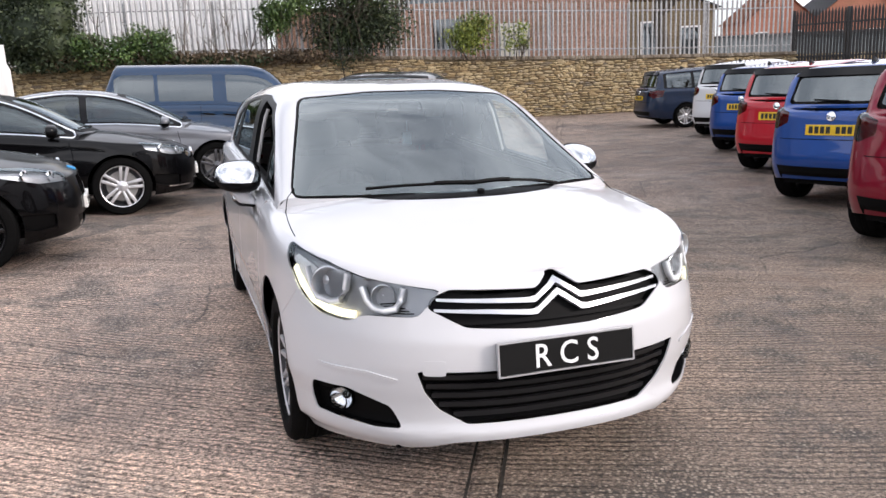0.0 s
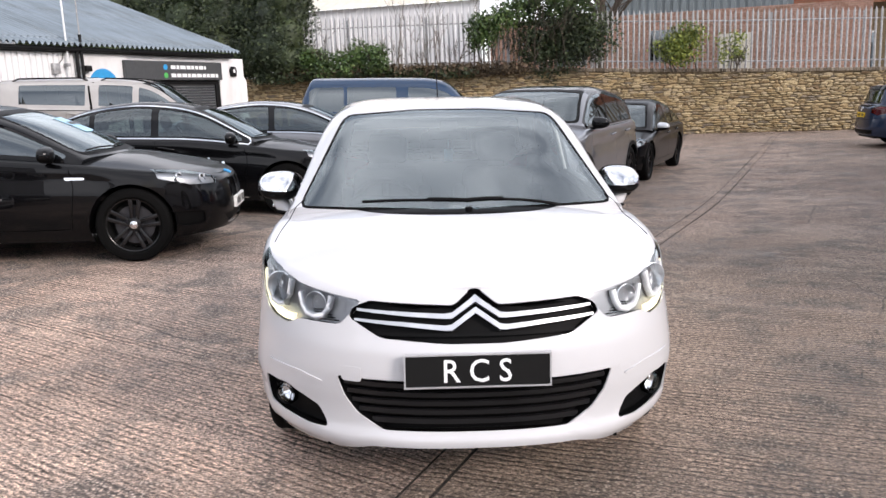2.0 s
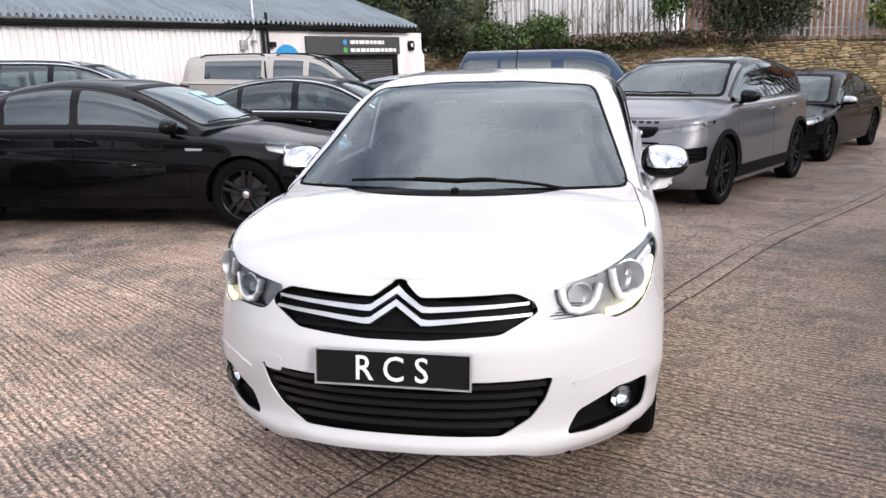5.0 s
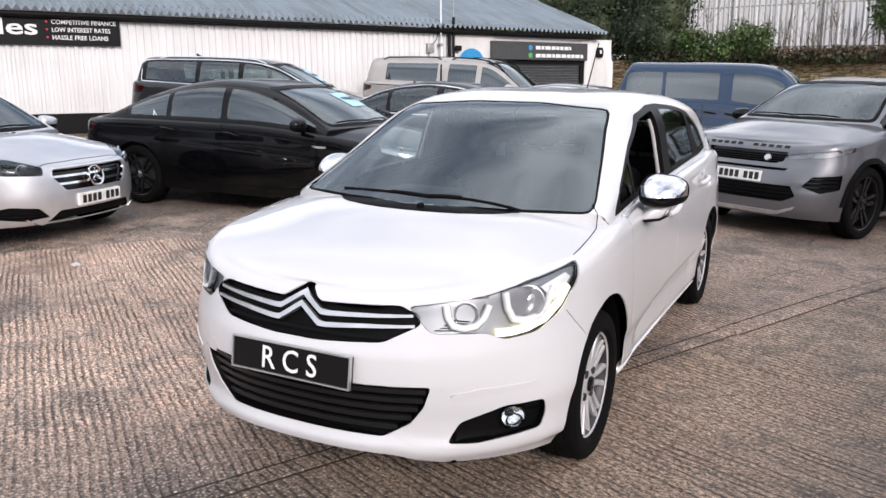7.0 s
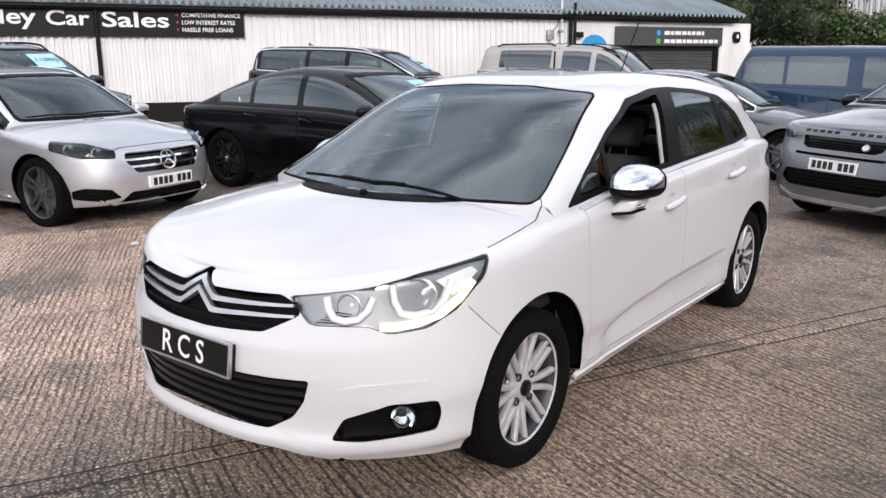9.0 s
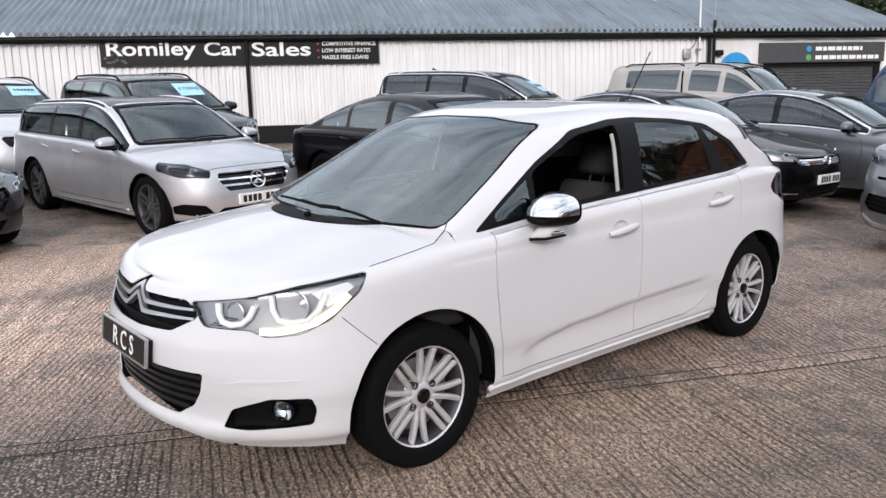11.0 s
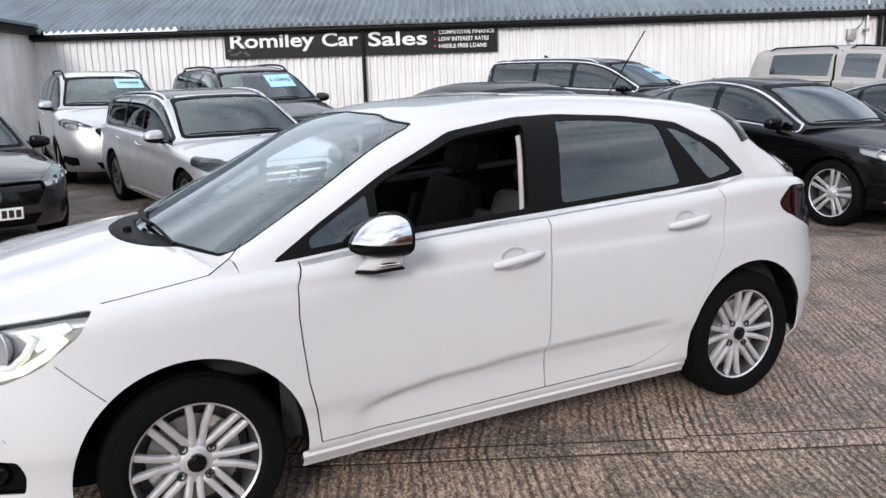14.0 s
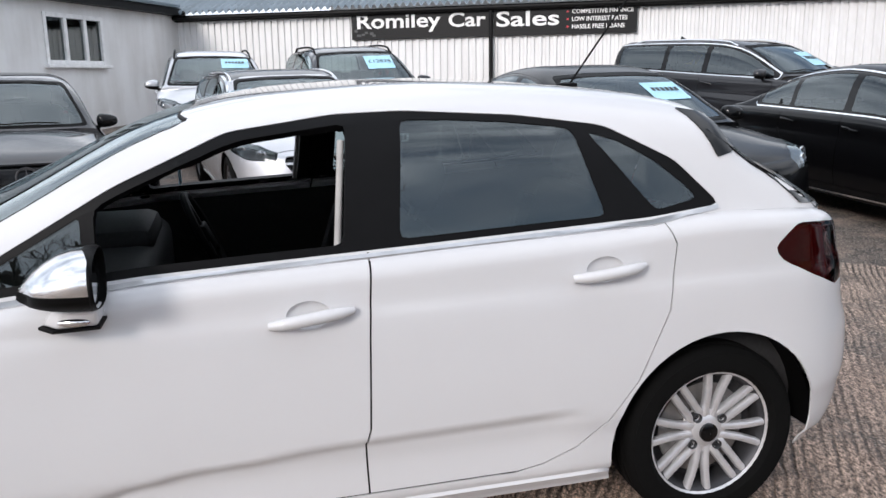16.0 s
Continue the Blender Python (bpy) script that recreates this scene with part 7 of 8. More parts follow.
def dark_low_saloon():
    s = base_car(4.63, 1.43, 0.89, 2.70, 0.90, "saloon", 0.335)
    s.update(rim=M_BLACK_ALLOY, glass=M_GLASS_DARK, mirror_mat=M_GLOSS_BLACK)
    bars_grille(s, 0.42, 0.50, 0.46, 0.68, 1, 0.095, M_GLOSS_BLACK)
    s["badge"] = (*s["badge"][:4], M_DARK_METAL)
    s["star"] = True
    s["lamps"][0] = (*s["lamps"][0][:3], M_LAMP_SILVER, M_LENS, "bright headlight")
    s["plates"] = [(0, 0, 0.40, 0.52, 0.11, M_PLATE_WHITE, M_INK)]
    make_car("saloon_car", parked(-6.03, -0.38, 37.6), s, "dark grey low saloon with wide black grille", "car", M_DARKGREY_PAINT)


def silver_suv():
    s = base_car(4.38, 1.60, 0.92, 2.638, 0.88, "suv", 0.34, belt=1.05)
    s.update(rails=[(0.25, -1.5)], stickers=[(0.12, 0.55, 1.36, 1.49, "")], mirror_mat=M_SILVER_PAINT)
    bars_grille(s, 0.36, 0.42, 0.72, 0.86, 0, 0.04)
    make_car("suv", parked(-10.66, 0.11, 25), s, "silver white sport utility car with black roof rails and price sticker", "car", M_SILVER_PAINT)


def dark_suv():
    s = base_car(4.70, 1.66, 0.94, 2.79, 0.90, "suv", 0.35, belt=1.08)
    s.update(rails=[(0.25, -1.7)], stickers=[(0.08, 0.52, 1.34, 1.52, "£12975")])
    bars_grille(s, 0.36, 0.42, 0.74, 0.90, 0, 0.04)
    s["overlays"] = [("grille_rim", 0, stroke([(-0.43, 0.90), (-0.45, 0.84), (-0.37, 0.735), (0.37, 0.735), (0.45, 0.84), (0.43, 0.90)], 0.014), M_CHROME, False, 0.008)]
    make_car("suv", parked(-10.44, 2.57, 26), s, "dark grey sport utility car with roof rails and price sticker", "car", M_DARKGREY_PAINT)


def dark_estate():
    s = base_car(4.80, 1.66, 0.945, 2.78, 0.92, "suv", 0.35, belt=1.13)
    s.update(bright=True, rails=[(0.2, -1.8)], rail_mat=M_CHROME, rail_h=0.03, stickers=[(0.1, 0.5, 1.30, 1.48, "")], aerial=(-1.3, 0, "fin"))
    make_car("suv", parked(-10.96, 8.82, 42), s, "dark metallic sport utility car with chrome window trim and price sticker", "car", M_DARKGREY_PAINT)


def pickup():
    s = base_car(5.25, 1.82, 0.92, 3.0, 0.88, "pickup", 0.37, belt=1.20)
    s.update(glass=M_GLASS_DARK, rails=[(0.75, -0.5), (-0.75, -2.2)], rail_mat=M_BLACK_PLASTIC, frame_mat=M_WARMSILVER_PAINT, frame_w=0.04, dlo_q=0.84, mirror_size=1.2)
    s["panes"] = [(0.26, 0.98, 0, 0), (-0.52, 0.14, 0, 0), (-2.05, -0.78, 0, 0)]
    b = 1.20
    s["seams"] += [(90, to_side([(-0.64, 1.74), (-0.64, 1.2), (-0.66, 0.45)]), 0.03, True)]
    s["overlays"] = [("bumper_step", 180, [(-0.7, 0.50), (0.7, 0.50), (0.7, 0.40), (-0.7, 0.40)], M_CHROME, False, 0.03), ("canopy_gap", 90, to_side([(-0.60, 0.95), (-0.635, 1.25), (-0.70, 1.66), (-0.735, 1.66), (-0.675, 1.25), (-0.64, 0.95)]), M_GAP, True, 0.004), ("bed_edge", 90, to_side([(-0.68, b - 0.035), (-0.68, b - 0.02), (-2.4, b - 0.02), (-2.4, b - 0.035)]), M_BLACK_PLASTIC, True, 0.006)]
    make_car("pickup_truck", parked(-10.72, 14.15, 26.2), s, "pale silver double-cab pickup truck with a hard canopy", "pickup", M_WARMSILVER_PAINT)


def row_car(x, y, name, label, p, L=3.97, H=1.48, W=0.86, wb=2.49, kind="hatch", th=39.7, belt=0.98, **more):
    s = base_car(L, H, W, wb, 0.78, kind, 0.315, belt=belt)
    s.update(glass=M_GLASS_DARK, aerial=(-1.0, 0, "fin"), group="cars parked in the row", **more)
    xr = s["xr"]
    s["lamps"][1] = ("tail_light", 150, [(-x_ * math.sin(radians(150)) + y_ * math.cos(radians(150)), z) for x_, y_, z in ((xr + 0.42, W * 0.96, belt + 0.0), (xr + 0.20, W * 0.80, belt + 0.03), (xr + 0.12, W * 0.58, belt - 0.02), (xr + 0.12, W * 0.58, belt - 0.13), (xr + 0.16, W * 0.80, belt - 0.20), (xr + 0.36, W * 0.96, belt - 0.16))], M_TAIL, M_RED_LENS, "red tail light")
    s["overlays"] = [("roof_spoiler", 180, [(-W * 0.62, H - 0.17), (W * 0.62, H - 0.17), (W * 0.55, H - 0.10), (-W * 0.55, H - 0.10)], M_GLOSS_BLACK, False, 0.03),
                     ("rear_valance", 180, [(-W * 0.72, 0.44), (W * 0.72, 0.44), (W * 0.66, 0.29), (-W * 0.66, 0.29)], M_BLACK_PLASTIC, False, 0.006),
                     ("rear_wiper", 180, [(-0.28, belt + 0.115), (0.10, belt + 0.095), (0.10, belt + 0.08), (-0.28, belt + 0.10)], M_BLACK_PLASTIC, False, 0.012)]
    s["badge"] = (180, 0, belt - 0.06, 0.05, M_CHROME)
    s["plates"] = [(180, 0, belt - 0.20, 0.52, 0.11, M_PLATE_YELLOW, M_INK)]
    s["seams"] += [(180, [(-W * 0.70, belt - 0.30), (W * 0.70, belt - 0.30)], 0.008, False)]
    make_car(name, parked(x, y, th), s, label, "car", p)


black_saloon()
dark_saloon()
grey_saloon()
blue_van()
grey_suv()
black_coupe()
silver_estate()
dark_low_saloon()
silver_suv()
dark_suv()
dark_estate()
pickup()
row_car(4.96, 7.33, "hatchback", "dark red hatchback parked in a row", M_MAROON_PAINT, belt=1.06, H=1.57)
row_car(5.2, 9.88, "hatchback", "bright blue hatchback with dark rear window", M_BLUE_PAINT, belt=1.03, H=1.55)
row_car(5.67, 12.9, "hatchback", "bright red hatchback parked in a row", M_RED_PAINT, belt=1.04, H=1.58)
row_car(6.08, 15.93, "hatchback", "blue hatchback parked in a row", M_BLUE_PAINT, belt=1.04, H=1.58)
row_car(6.62, 19.5, "hatchback", "white hatchback parked in a row", M_WHITE_PAINT, H=1.66, belt=1.1)
row_car(6.35, 22.5, "estate_car", "navy blue estate car beside the stone wall", M_NAVY_PAINT, 4.25, 1.53, 0.87, 2.46, "estate", 9.0)

# ------------------------------------------------------------- ground, walls and building
def ground():
    bm = bmesh.new()
    xs = [-600, -200, -60, -30, -20] + [-16 + 0.5 * i for i in range(57)] + [16, 30, 60, 200, 600]
    ys = [-600, -100, -20, -10] + [-6 + 1.0 * i for i in range(38)] + [60, 200, 600]
    g = [[bm.verts.new((x, y, ground_z(max(x, -16), max(-12, y)))) for x in xs] for y in ys]
    for a, b in zip(g, g[1:]):
        for i in range(len(xs) - 1):
            bm.faces.new((a[i], a[i + 1], b[i + 1], b[i]))
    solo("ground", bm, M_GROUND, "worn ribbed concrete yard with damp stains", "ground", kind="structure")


ground()


def kerb_line():
    """A low band of smoother concrete along the slab joint: single lengths with open joints."""
    mid = curve([(1.0, 0.0), (2.5, 0.14), (4.58, 0.30), (5.4, 0.35), (7.5, 0.47), (11.7, 1.01), (13.8, 1.23), (19.6, 1.79), (27, 2.5)])
    band = tagged(new("trim"), "low concrete band along the slab joint", "kerb", kind="structure")
    y = 1.0
    while y < 26:
        y2 = y + 0.9 + 0.5 * random.random()
        w, h = (0.045, 0.003) if y < 5.4 else (0.062, 0.007)
        pts = [(y + 0.006, -1), (y2 - 0.006, -1), (y2 - 0.006, 1), (y + 0.006, 1)]
        bm = bmesh.new()
        lo = [bm.verts.new((mid(yy) + sx * (w + 0.015), yy, ground_z(mid(yy), yy) - 0.02)) for yy, sx in pts]
        hi = [bm.verts.new((mid(yy) + sx * w, yy, ground_z(mid(yy), yy) + h + 0.003 * random.random())) for yy, sx in pts]
        bm.faces.new(hi)
        for i in range(4):
            bm.faces.new((lo[i], lo[(i + 1) % 4], hi[(i + 1) % 4], hi[i]))
        bmesh.ops.recalc_face_normals(bm, faces=bm.faces[:])
        part("kerb_length", bm, M_GROUND, band, smooth=False)
        for sx in (-1, 1):
            gap = bmesh.new()
            q = [gap.verts.new((mid(yy) + sx * (w + 0.012 + e), yy, ground_z(mid(yy), yy) + 0.0035)) for yy, e in ((y, 0.0), (y2, 0.0), (y2, 0.008 + 0.010 * random.random()), (y, 0.013))]
            gap.faces.new(q if sx < 0 else q[::-1])
            part("open_joint", gap, M_JOINT, band, smooth=False)
        y = y2


kerb_line()

def paper_scrap(x, y):
    """A crumpled scrap of paper lying on the concrete."""
    rng = random.Random(8)
    bm = bmesh.new()
    z = ground_z(x, y)
    g = [[bm.verts.new((x + 0.03 * i + rng.uniform(-0.008, 0.008), y + 0.022 * j + rng.uniform(-0.006, 0.006), z + 0.004 + rng.uniform(0.0, 0.018))) for i in range(5)] for j in range(4)]
    for a, b in zip(g, g[1:]):
        for i in range(4):
            bm.faces.new((a[i], a[i + 1], b[i + 1], b[i]))
    bmesh.ops.solidify(bm, geom=bm.faces[:], thickness=0.001)
    solo("paper_scrap", bm, M_WHITE_INK, "small crumpled white paper scrap on the concrete", "litter", smooth=False)


paper_scrap(-3.95, 3.17)

# The sales building: s along its front, n outwards, z up.
BM = Matrix(((0.1016, 0.9948, 0, -15.58), (0.9948, -0.1016, 0, -2.75), (0, 0, 1, 0), (0, 0, 0, 1)))
EAVE = 3.0


def profile_sheet(s0, s1, z0, z1, n0, depth, period, flat=0.7, slope=0.0, steps=1):
    """A length of ribbed sheet standing between z0 and z1."""
    bm = bmesh.new()
    line = []
    k = int(round((s1 - s0) / period))
    for i in range(k):
        a = s0 + i * period
        for q, d in ((0.0, 0), (flat - 0.08, 0), (flat, 1), (0.92, 1)):
            line.append((a + q * period, n0 + d * depth))
    line.append((s1, n0))
    lo = [bm.verts.new((s, n, z0)) for s, n in line]
    hi = [bm.verts.new((s, n, z1)) for s, n in line]
    for i in range(len(line) - 1):
        bm.faces.new((lo[i], lo[i + 1], hi[i + 1], hi[i]))
    return bm


def sales_building():
    w = tagged(new("wall_west"), "white profiled-sheet front wall of the sales building", "wall", kind="structure")
    w.matrix_world = BM
    part("backing", box(0, 24.9, -0.35, -0.06, 0.0, EAVE - 0.12), M_RENDER, w, smooth=False)
    s = 0.0
    i = 0
    while s < 18.55:
        e = min(18.6, s + 1.24)
        part("cladding_sheet", profile_sheet(s, e, 1.02, EAVE - 0.10, -0.055 + (0.003 if i % 2 else 0), 0.042, 0.155, 0.5), M_CLAD, w, smooth=False)
        s, i = e, i + 1
    part("plinth", box(0, 18.6, -0.06, 0.0, 0.2, 1.02, 0.01), M_FASCIA, w, "black painted plinth", False)
    part("rendered_panel", box(18.62, 20.2, -0.06, 0.0, 0.2, EAVE - 0.1), M_RENDER, w, smooth=False)
    part("pier", slab([(23.68, 0.2), (24.9, 0.2), (24.9, 2.2), (24.72, 2.45), (24.1, 2.72), (23.68, 2.72)], -0.3, 0.03), M_RENDER, w, "white rendered pier with sloped top", False)
    part("fascia", box(-0.2, 24.2, -0.05, 0.10, EAVE - 0.13, EAVE - 0.02, 0.01), M_FASCIA, w, "black fascia under the roof", False)
    part("gutter", tube([(-0.2, 0.15, EAVE - 0.05), (24.2, 0.15, EAVE - 0.05)], 0.055, 8), M_FASCIA, w)
    part("downpipe", tube([(7.31, 0.10, EAVE - 0.06), (7.31, 0.09, EAVE - 0.3), (7.31, 0.09, 0.45)], 0.045, 8), M_FASCIA, w, "black downpipe")
    part("downpipe", tube([(18.62, 0.10, EAVE - 0.06), (18.62, 0.09, EAVE - 0.3), (18.62, 0.09, 0.45)], 0.045, 8), M_FASCIA, w, "black downpipe")
    # roof of corrugated sheets, laid in courses
    r = tagged(new("roof"), "corrugated blue-grey sheet roof of the sales building", "roof", kind="structure")
    r.matrix_world = BM
    pitch = math.tan(radians(20))
    for c in range(4):
        d0, d1 = (-0.28, 0.16) if c == 0 else (0.06 + (c - 1) * 2.75, 0.06 + c * 2.75 + 0.12)
        s, k = -9.1, 0
        while s < 24.3:
            e = min(24.42, s + 1.1)
            bm = bmesh.new()
            n_ = max(2, int(round((e - s) / 0.16)) * 8)
            lo, hi = [], []
            for i in range(n_ + 1):
                q = s + (e - s) * i / n_
                wv = math.sin(2 * math.pi * q / 0.16)
                z = 0.042 * math.copysign(abs(wv) ** 0.7, wv) + 0.006 * (k % 2) + 0.004 * math.sin(k * 7.3 + c)
                for d, row in ((d0, lo), (d1, hi)):
                    row.append(bm.verts.new((q, -d, EAVE + 0.06 + (d + 0.28) * pitch + z + (0.02 if d == d0 and c else 0))))
            for i in range(n_):
                bm.faces.new((lo[i], lo[i + 1], hi[i + 1], hi[i]))
            und = bmesh.ops.extrude_edge_only(bm, edges=[x for x in bm.edges if x.verts[0] in lo and x.verts[1] in lo])
            for g in und["geom"]:
                if isinstance(g, bmesh.types.BMVert):
                    g.co.z -= 0.012
            part("roof_sheet", bm, M_ROOF, r)
            s, k = e, k + 1
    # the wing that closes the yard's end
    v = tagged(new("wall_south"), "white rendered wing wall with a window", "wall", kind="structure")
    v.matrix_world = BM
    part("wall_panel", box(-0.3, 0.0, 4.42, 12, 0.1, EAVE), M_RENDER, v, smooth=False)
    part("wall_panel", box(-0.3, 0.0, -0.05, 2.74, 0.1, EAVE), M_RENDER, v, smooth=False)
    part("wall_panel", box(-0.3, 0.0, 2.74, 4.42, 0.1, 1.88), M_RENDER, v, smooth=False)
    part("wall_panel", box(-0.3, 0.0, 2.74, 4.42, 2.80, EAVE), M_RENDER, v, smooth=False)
    part("fascia", box(-0.1, 0.22, -0.05, 12, EAVE, EAVE + 0.16, 0.01), M_FASCIA, v, "black fascia board", False)
    part("verge_sheet", box(-4.0, 0.30, 0.32, 12, EAVE + 0.16, EAVE + 0.22), M_ROOF, v, smooth=False)
    win = tagged(new("window_1"), "white three-light plastic window with blinds and a poster", "window", kind="structure")
    win.matrix_world = BM
    part("window_frame", merge(merge(box(-0.06, 0.03, 2.74, 2.82, 1.88, 2.80, 0.01), box(-0.06, 0.03, 4.34, 4.42, 1.88, 2.80, 0.01)), merge(box(-0.06, 0.03, 2.82, 4.34, 1.88, 1.96, 0.01), box(-0.06, 0.03, 2.82, 4.34, 2.72, 2.80, 0.01))), M_UPVC, win, smooth=False)
    for a in (3.28, 3.84):
        part("mullion", box(-0.06, 0.025, a - 0.045, a + 0.045, 1.96, 2.72, 0.008), M_UPVC, win, smooth=False)
    for a, e in ((2.82, 3.235), (3.325, 3.795), (3.885, 4.34)):
        part("pane", box(-0.03, -0.022, a, e, 1.96, 2.72), M_GLASS, win, smooth=False)
        part("blind", box(-0.12, -0.11, a, e, 1.96, 2.72), M_BLIND, win, smooth=False)
    part("poster", box(-0.10, -0.095, 2.95, 3.15, 2.02, 2.68), M_POSTER, win, "red window poster", False)
    part("poster", box(-0.10, -0.095, 3.36, 3.5, 2.1, 2.7), M_POSTER, win, "red window poster", False)
    part("window_sill", box(-0.02, 0.12, 2.66, 4.50, 1.82, 1.88, 0.01), M_UPVC, win, smooth=False)
    for nm, bx in (("wall_back", (-0.3, 25.2, -11, -10.7, 0, 5)), ("wall_far_end", (24.6, 24.9, -10.7, -0.35, 0, 2.9))):
        ob = solo(nm, box(*bx), M_RENDER, "plain wall of the sales building", "wall", kind="structure", smooth=False)
        ob.matrix_world = BM


sales_building()


def flat_text(text, s, z, height, width, n, material, name, parent, label=""):
    m = BM @ Matrix(((-1, 0, 0, s), (0, 0, 1, n), (0, 1, 0, z), (0, 0, 0, 1)))
    m = Matrix(((1, 0, 0, s), (0, 0, 1, n), (0, 1, 0, z), (0, 0, 0, 1)))
    bm = text_mesh(text, height, Matrix.Identity(4), 0.004, width, 0.0, 0.018)
    bm.transform(Matrix(((1, 0, 0, s), (0, 0, 1, n), (0, 1, 0, z), (0, 0, 0, 1))))
    bmesh.ops.reverse_faces(bm, faces=bm.faces[:])
    return part(name, bm, material, parent, label, False)


def yard_sign():
    t = thing("shop_sign", BM, "long black shop sign with white lettering on the cladding", "sign")
    part("board", box(4.24, 7.27, 0.02, 0.05, 2.37, 2.99, 0.004), M_SIGN, t, smooth=False)
    part("board", box(7.36, 10.27, 0.02, 0.05, 2.37, 2.99, 0.004), M_SIGN, t, smooth=False)
    flat_text("Romiley", 5.30, 2.70, 0.40, 1.86, 0.052, M_WHITE_INK, "lettering", t, "white letters")
    flat_text("Car", 6.80, 2.73, 0.30, 0.80, 0.052, M_WHITE_INK, "lettering", t, "white letters")
    flat_text("Sales", 8.07, 2.71, 0.31, 1.30, 0.052, M_WHITE_INK, "lettering", t, "white letters")
    for txt, z, w in (("COMPETITIVE FINANCE", 2.82, 1.22), ("LOW INTEREST RATES", 2.67, 1.10), ("HASSLE FREE LOANS", 2.52, 1.05)):
        flat_text(txt, 8.98 + w / 2, z, 0.088, w, 0.052, M_WHITE_INK, "small_lettering", t, "small white capitals")
        part("bullet", lathe([(0.022, 0.05), (0.022, 0.055), (0.001, 0.055)], 10, m=Matrix.Translation((8.89, 0, z))), M_RED_DOT, t, "red bullet")
    rnd = random.Random(4)
    for i in range(14):
        a = 4.27 + rnd.random() * 0.5
        z = 2.40 + rnd.random() * 0.32
        part("chequer", box(a, a + 0.07, 0.05, 0.0515, z, z + 0.05), M_SIGN_GREY, t, smooth=False)


def garage_sign():
    t = thing("garage_sign", BM, "dark grey garage sign board with plain bars for writing", "sign")
    part("board", box(20.05, 23.68, 0.02, 0.14, 2.24, 2.74, 0.006), M_SIGN_GREY, t, smooth=False)
    for z, s0, s1, mt in ((2.58, 21.62, 23.0, M_LOGO_BLUE), (2.36, 21.62, 23.5, M_LOGO_GREEN)):
        part("logo", lathe([(0.075, 0.14), (0.075, 0.146), (0.001, 0.146)], 16, m=Matrix.Translation((21.42, 0, z))), mt, t, "round coloured mark")
        k = s0
        rnd = random.Random(int(z * 100))
        while k < s1:
            w = 0.10 + 0.12 * rnd.random()
            part("writing_bar", box(k, min(k + w, s1), 0.14, 0.145, z - 0.05, z + 0.05), M_WHITE_INK, t, "white bar", False)
            k += w + 0.035
    return t


def shutter():
    t = tagged(new("door_1"), "dark roller shutter under the garage sign", "shutter", kind="structure")
    t.matrix_world = BM
    part("shutter_case", box(20.25, 23.66, -0.05, 0.02, 2.12, 2.23), M_FASCIA, t, smooth=False)
    z = 0.42
    while z < 2.1:
        part("slat", slab([(20.42, z), (23.5, z), (23.5, z + 0.065), (20.42, z + 0.065)], -0.05, -0.015, 0.012), M_SHUTTER, t, smooth=False)
        z += 0.075
    for a in (20.25, 23.5):
        part("guide", box(a, a + 0.16, -0.05, 0.03, 0.4, 2.12, 0.01), M_FASCIA, t, smooth=False)


def wall_bits():
    t = thing("wall_mural", BM, "blue and green globe shape on the white wall", "mural")
    part("globe", lathe([(0.46, 0.0), (0.46, 0.012), (0.001, 0.012)], 40, m=Matrix.Translation((19.42, 0, 2.06))), M_LOGO_BLUE, t)
    part("land", lathe([(0.24, 0.012), (0.24, 0.02), (0.001, 0.02)], 28, m=Matrix.Translation((19.45, 0, 2.0))), M_LOGO_GREEN, t, "green patch")
    t = thing("floodlight", BM, "black floodlight on the white wall", "lamp")
    part("lamp_body", box(18.82, 19.0, 0.02, 0.14, 2.44, 2.58, 0.02), M_FASCIA, t)
    part("bracket", tube([(18.91, 0.0, 2.40), (18.91, 0.08, 2.42), (18.91, 0.08, 2.5)], 0.012, 6), M_FASCIA, t)
    t = thing("alarm_box", BM, "black alarm box on the white pier", "alarm")
    part("shell", slab([(24.16, 2.34), (24.36, 2.34), (24.40, 2.52), (24.34, 2.64), (24.18, 2.64), (24.12, 2.52)], 0.03, 0.12, 0.02), M_FASCIA, t)
    part("mark", box(24.22, 24.30, 0.12, 0.124, 2.46, 2.56), M_WHITE_INK, t, "pale mark", False)
    t = thing("junction_box", BM, "grey junction box with a cable on the cladding", "box")
    part("shell", box(17.93, 18.12, 0.0, 0.10, 2.38, 2.62, 0.015), M_GALV, t)
    part("cable", tube([(18.12, 0.03, 2.6), (18.25, 0.03, 2.72), (18.3, 0.03, 2.9)], 0.01, 6), M_FASCIA, t)
    t = thing("mast", BM, "thin white mast standing at the eaves", "pole")
    part("pole", tube([(18.33, 0.12, 1.2), (18.33, 0.12, 5.9)], 0.022, 8), M_UPVC, t)
    part("clamp", box(18.28, 18.38, 0.0, 0.15, 2.55, 2.62, 0.008), M_GALV, t)
    t = thing("mast", BM, "thin grey mast with a dark lower sleeve", "pole")
    part("pole", tube([(18.72, 0.14, 1.2), (18.72, 0.14, 6.2)], 0.018, 8), M_GALV, t)
    part("sleeve", tube([(18.72, 0.14, 1.4), (18.72, 0.14, 3.3)], 0.04, 8), M_FASCIA, t, "dark sleeve")


yard_sign()
garage_sign()
shutter()
wall_bits()

# ------------------------------------------------------------- plants
WALL_Y = curve([(-18, 25.1), (-12.5, 25.8), (-5.75, 26.8), (-0.67, 28.0), (7.3, 29.4), (16, 30.4)])
WALL_Z = curve([(-18, 2.5), (-12.5, 2.48), (-5.75, 2.36), (-0.67, 2.13), (7.3, 1.88), (16, 1.75)])


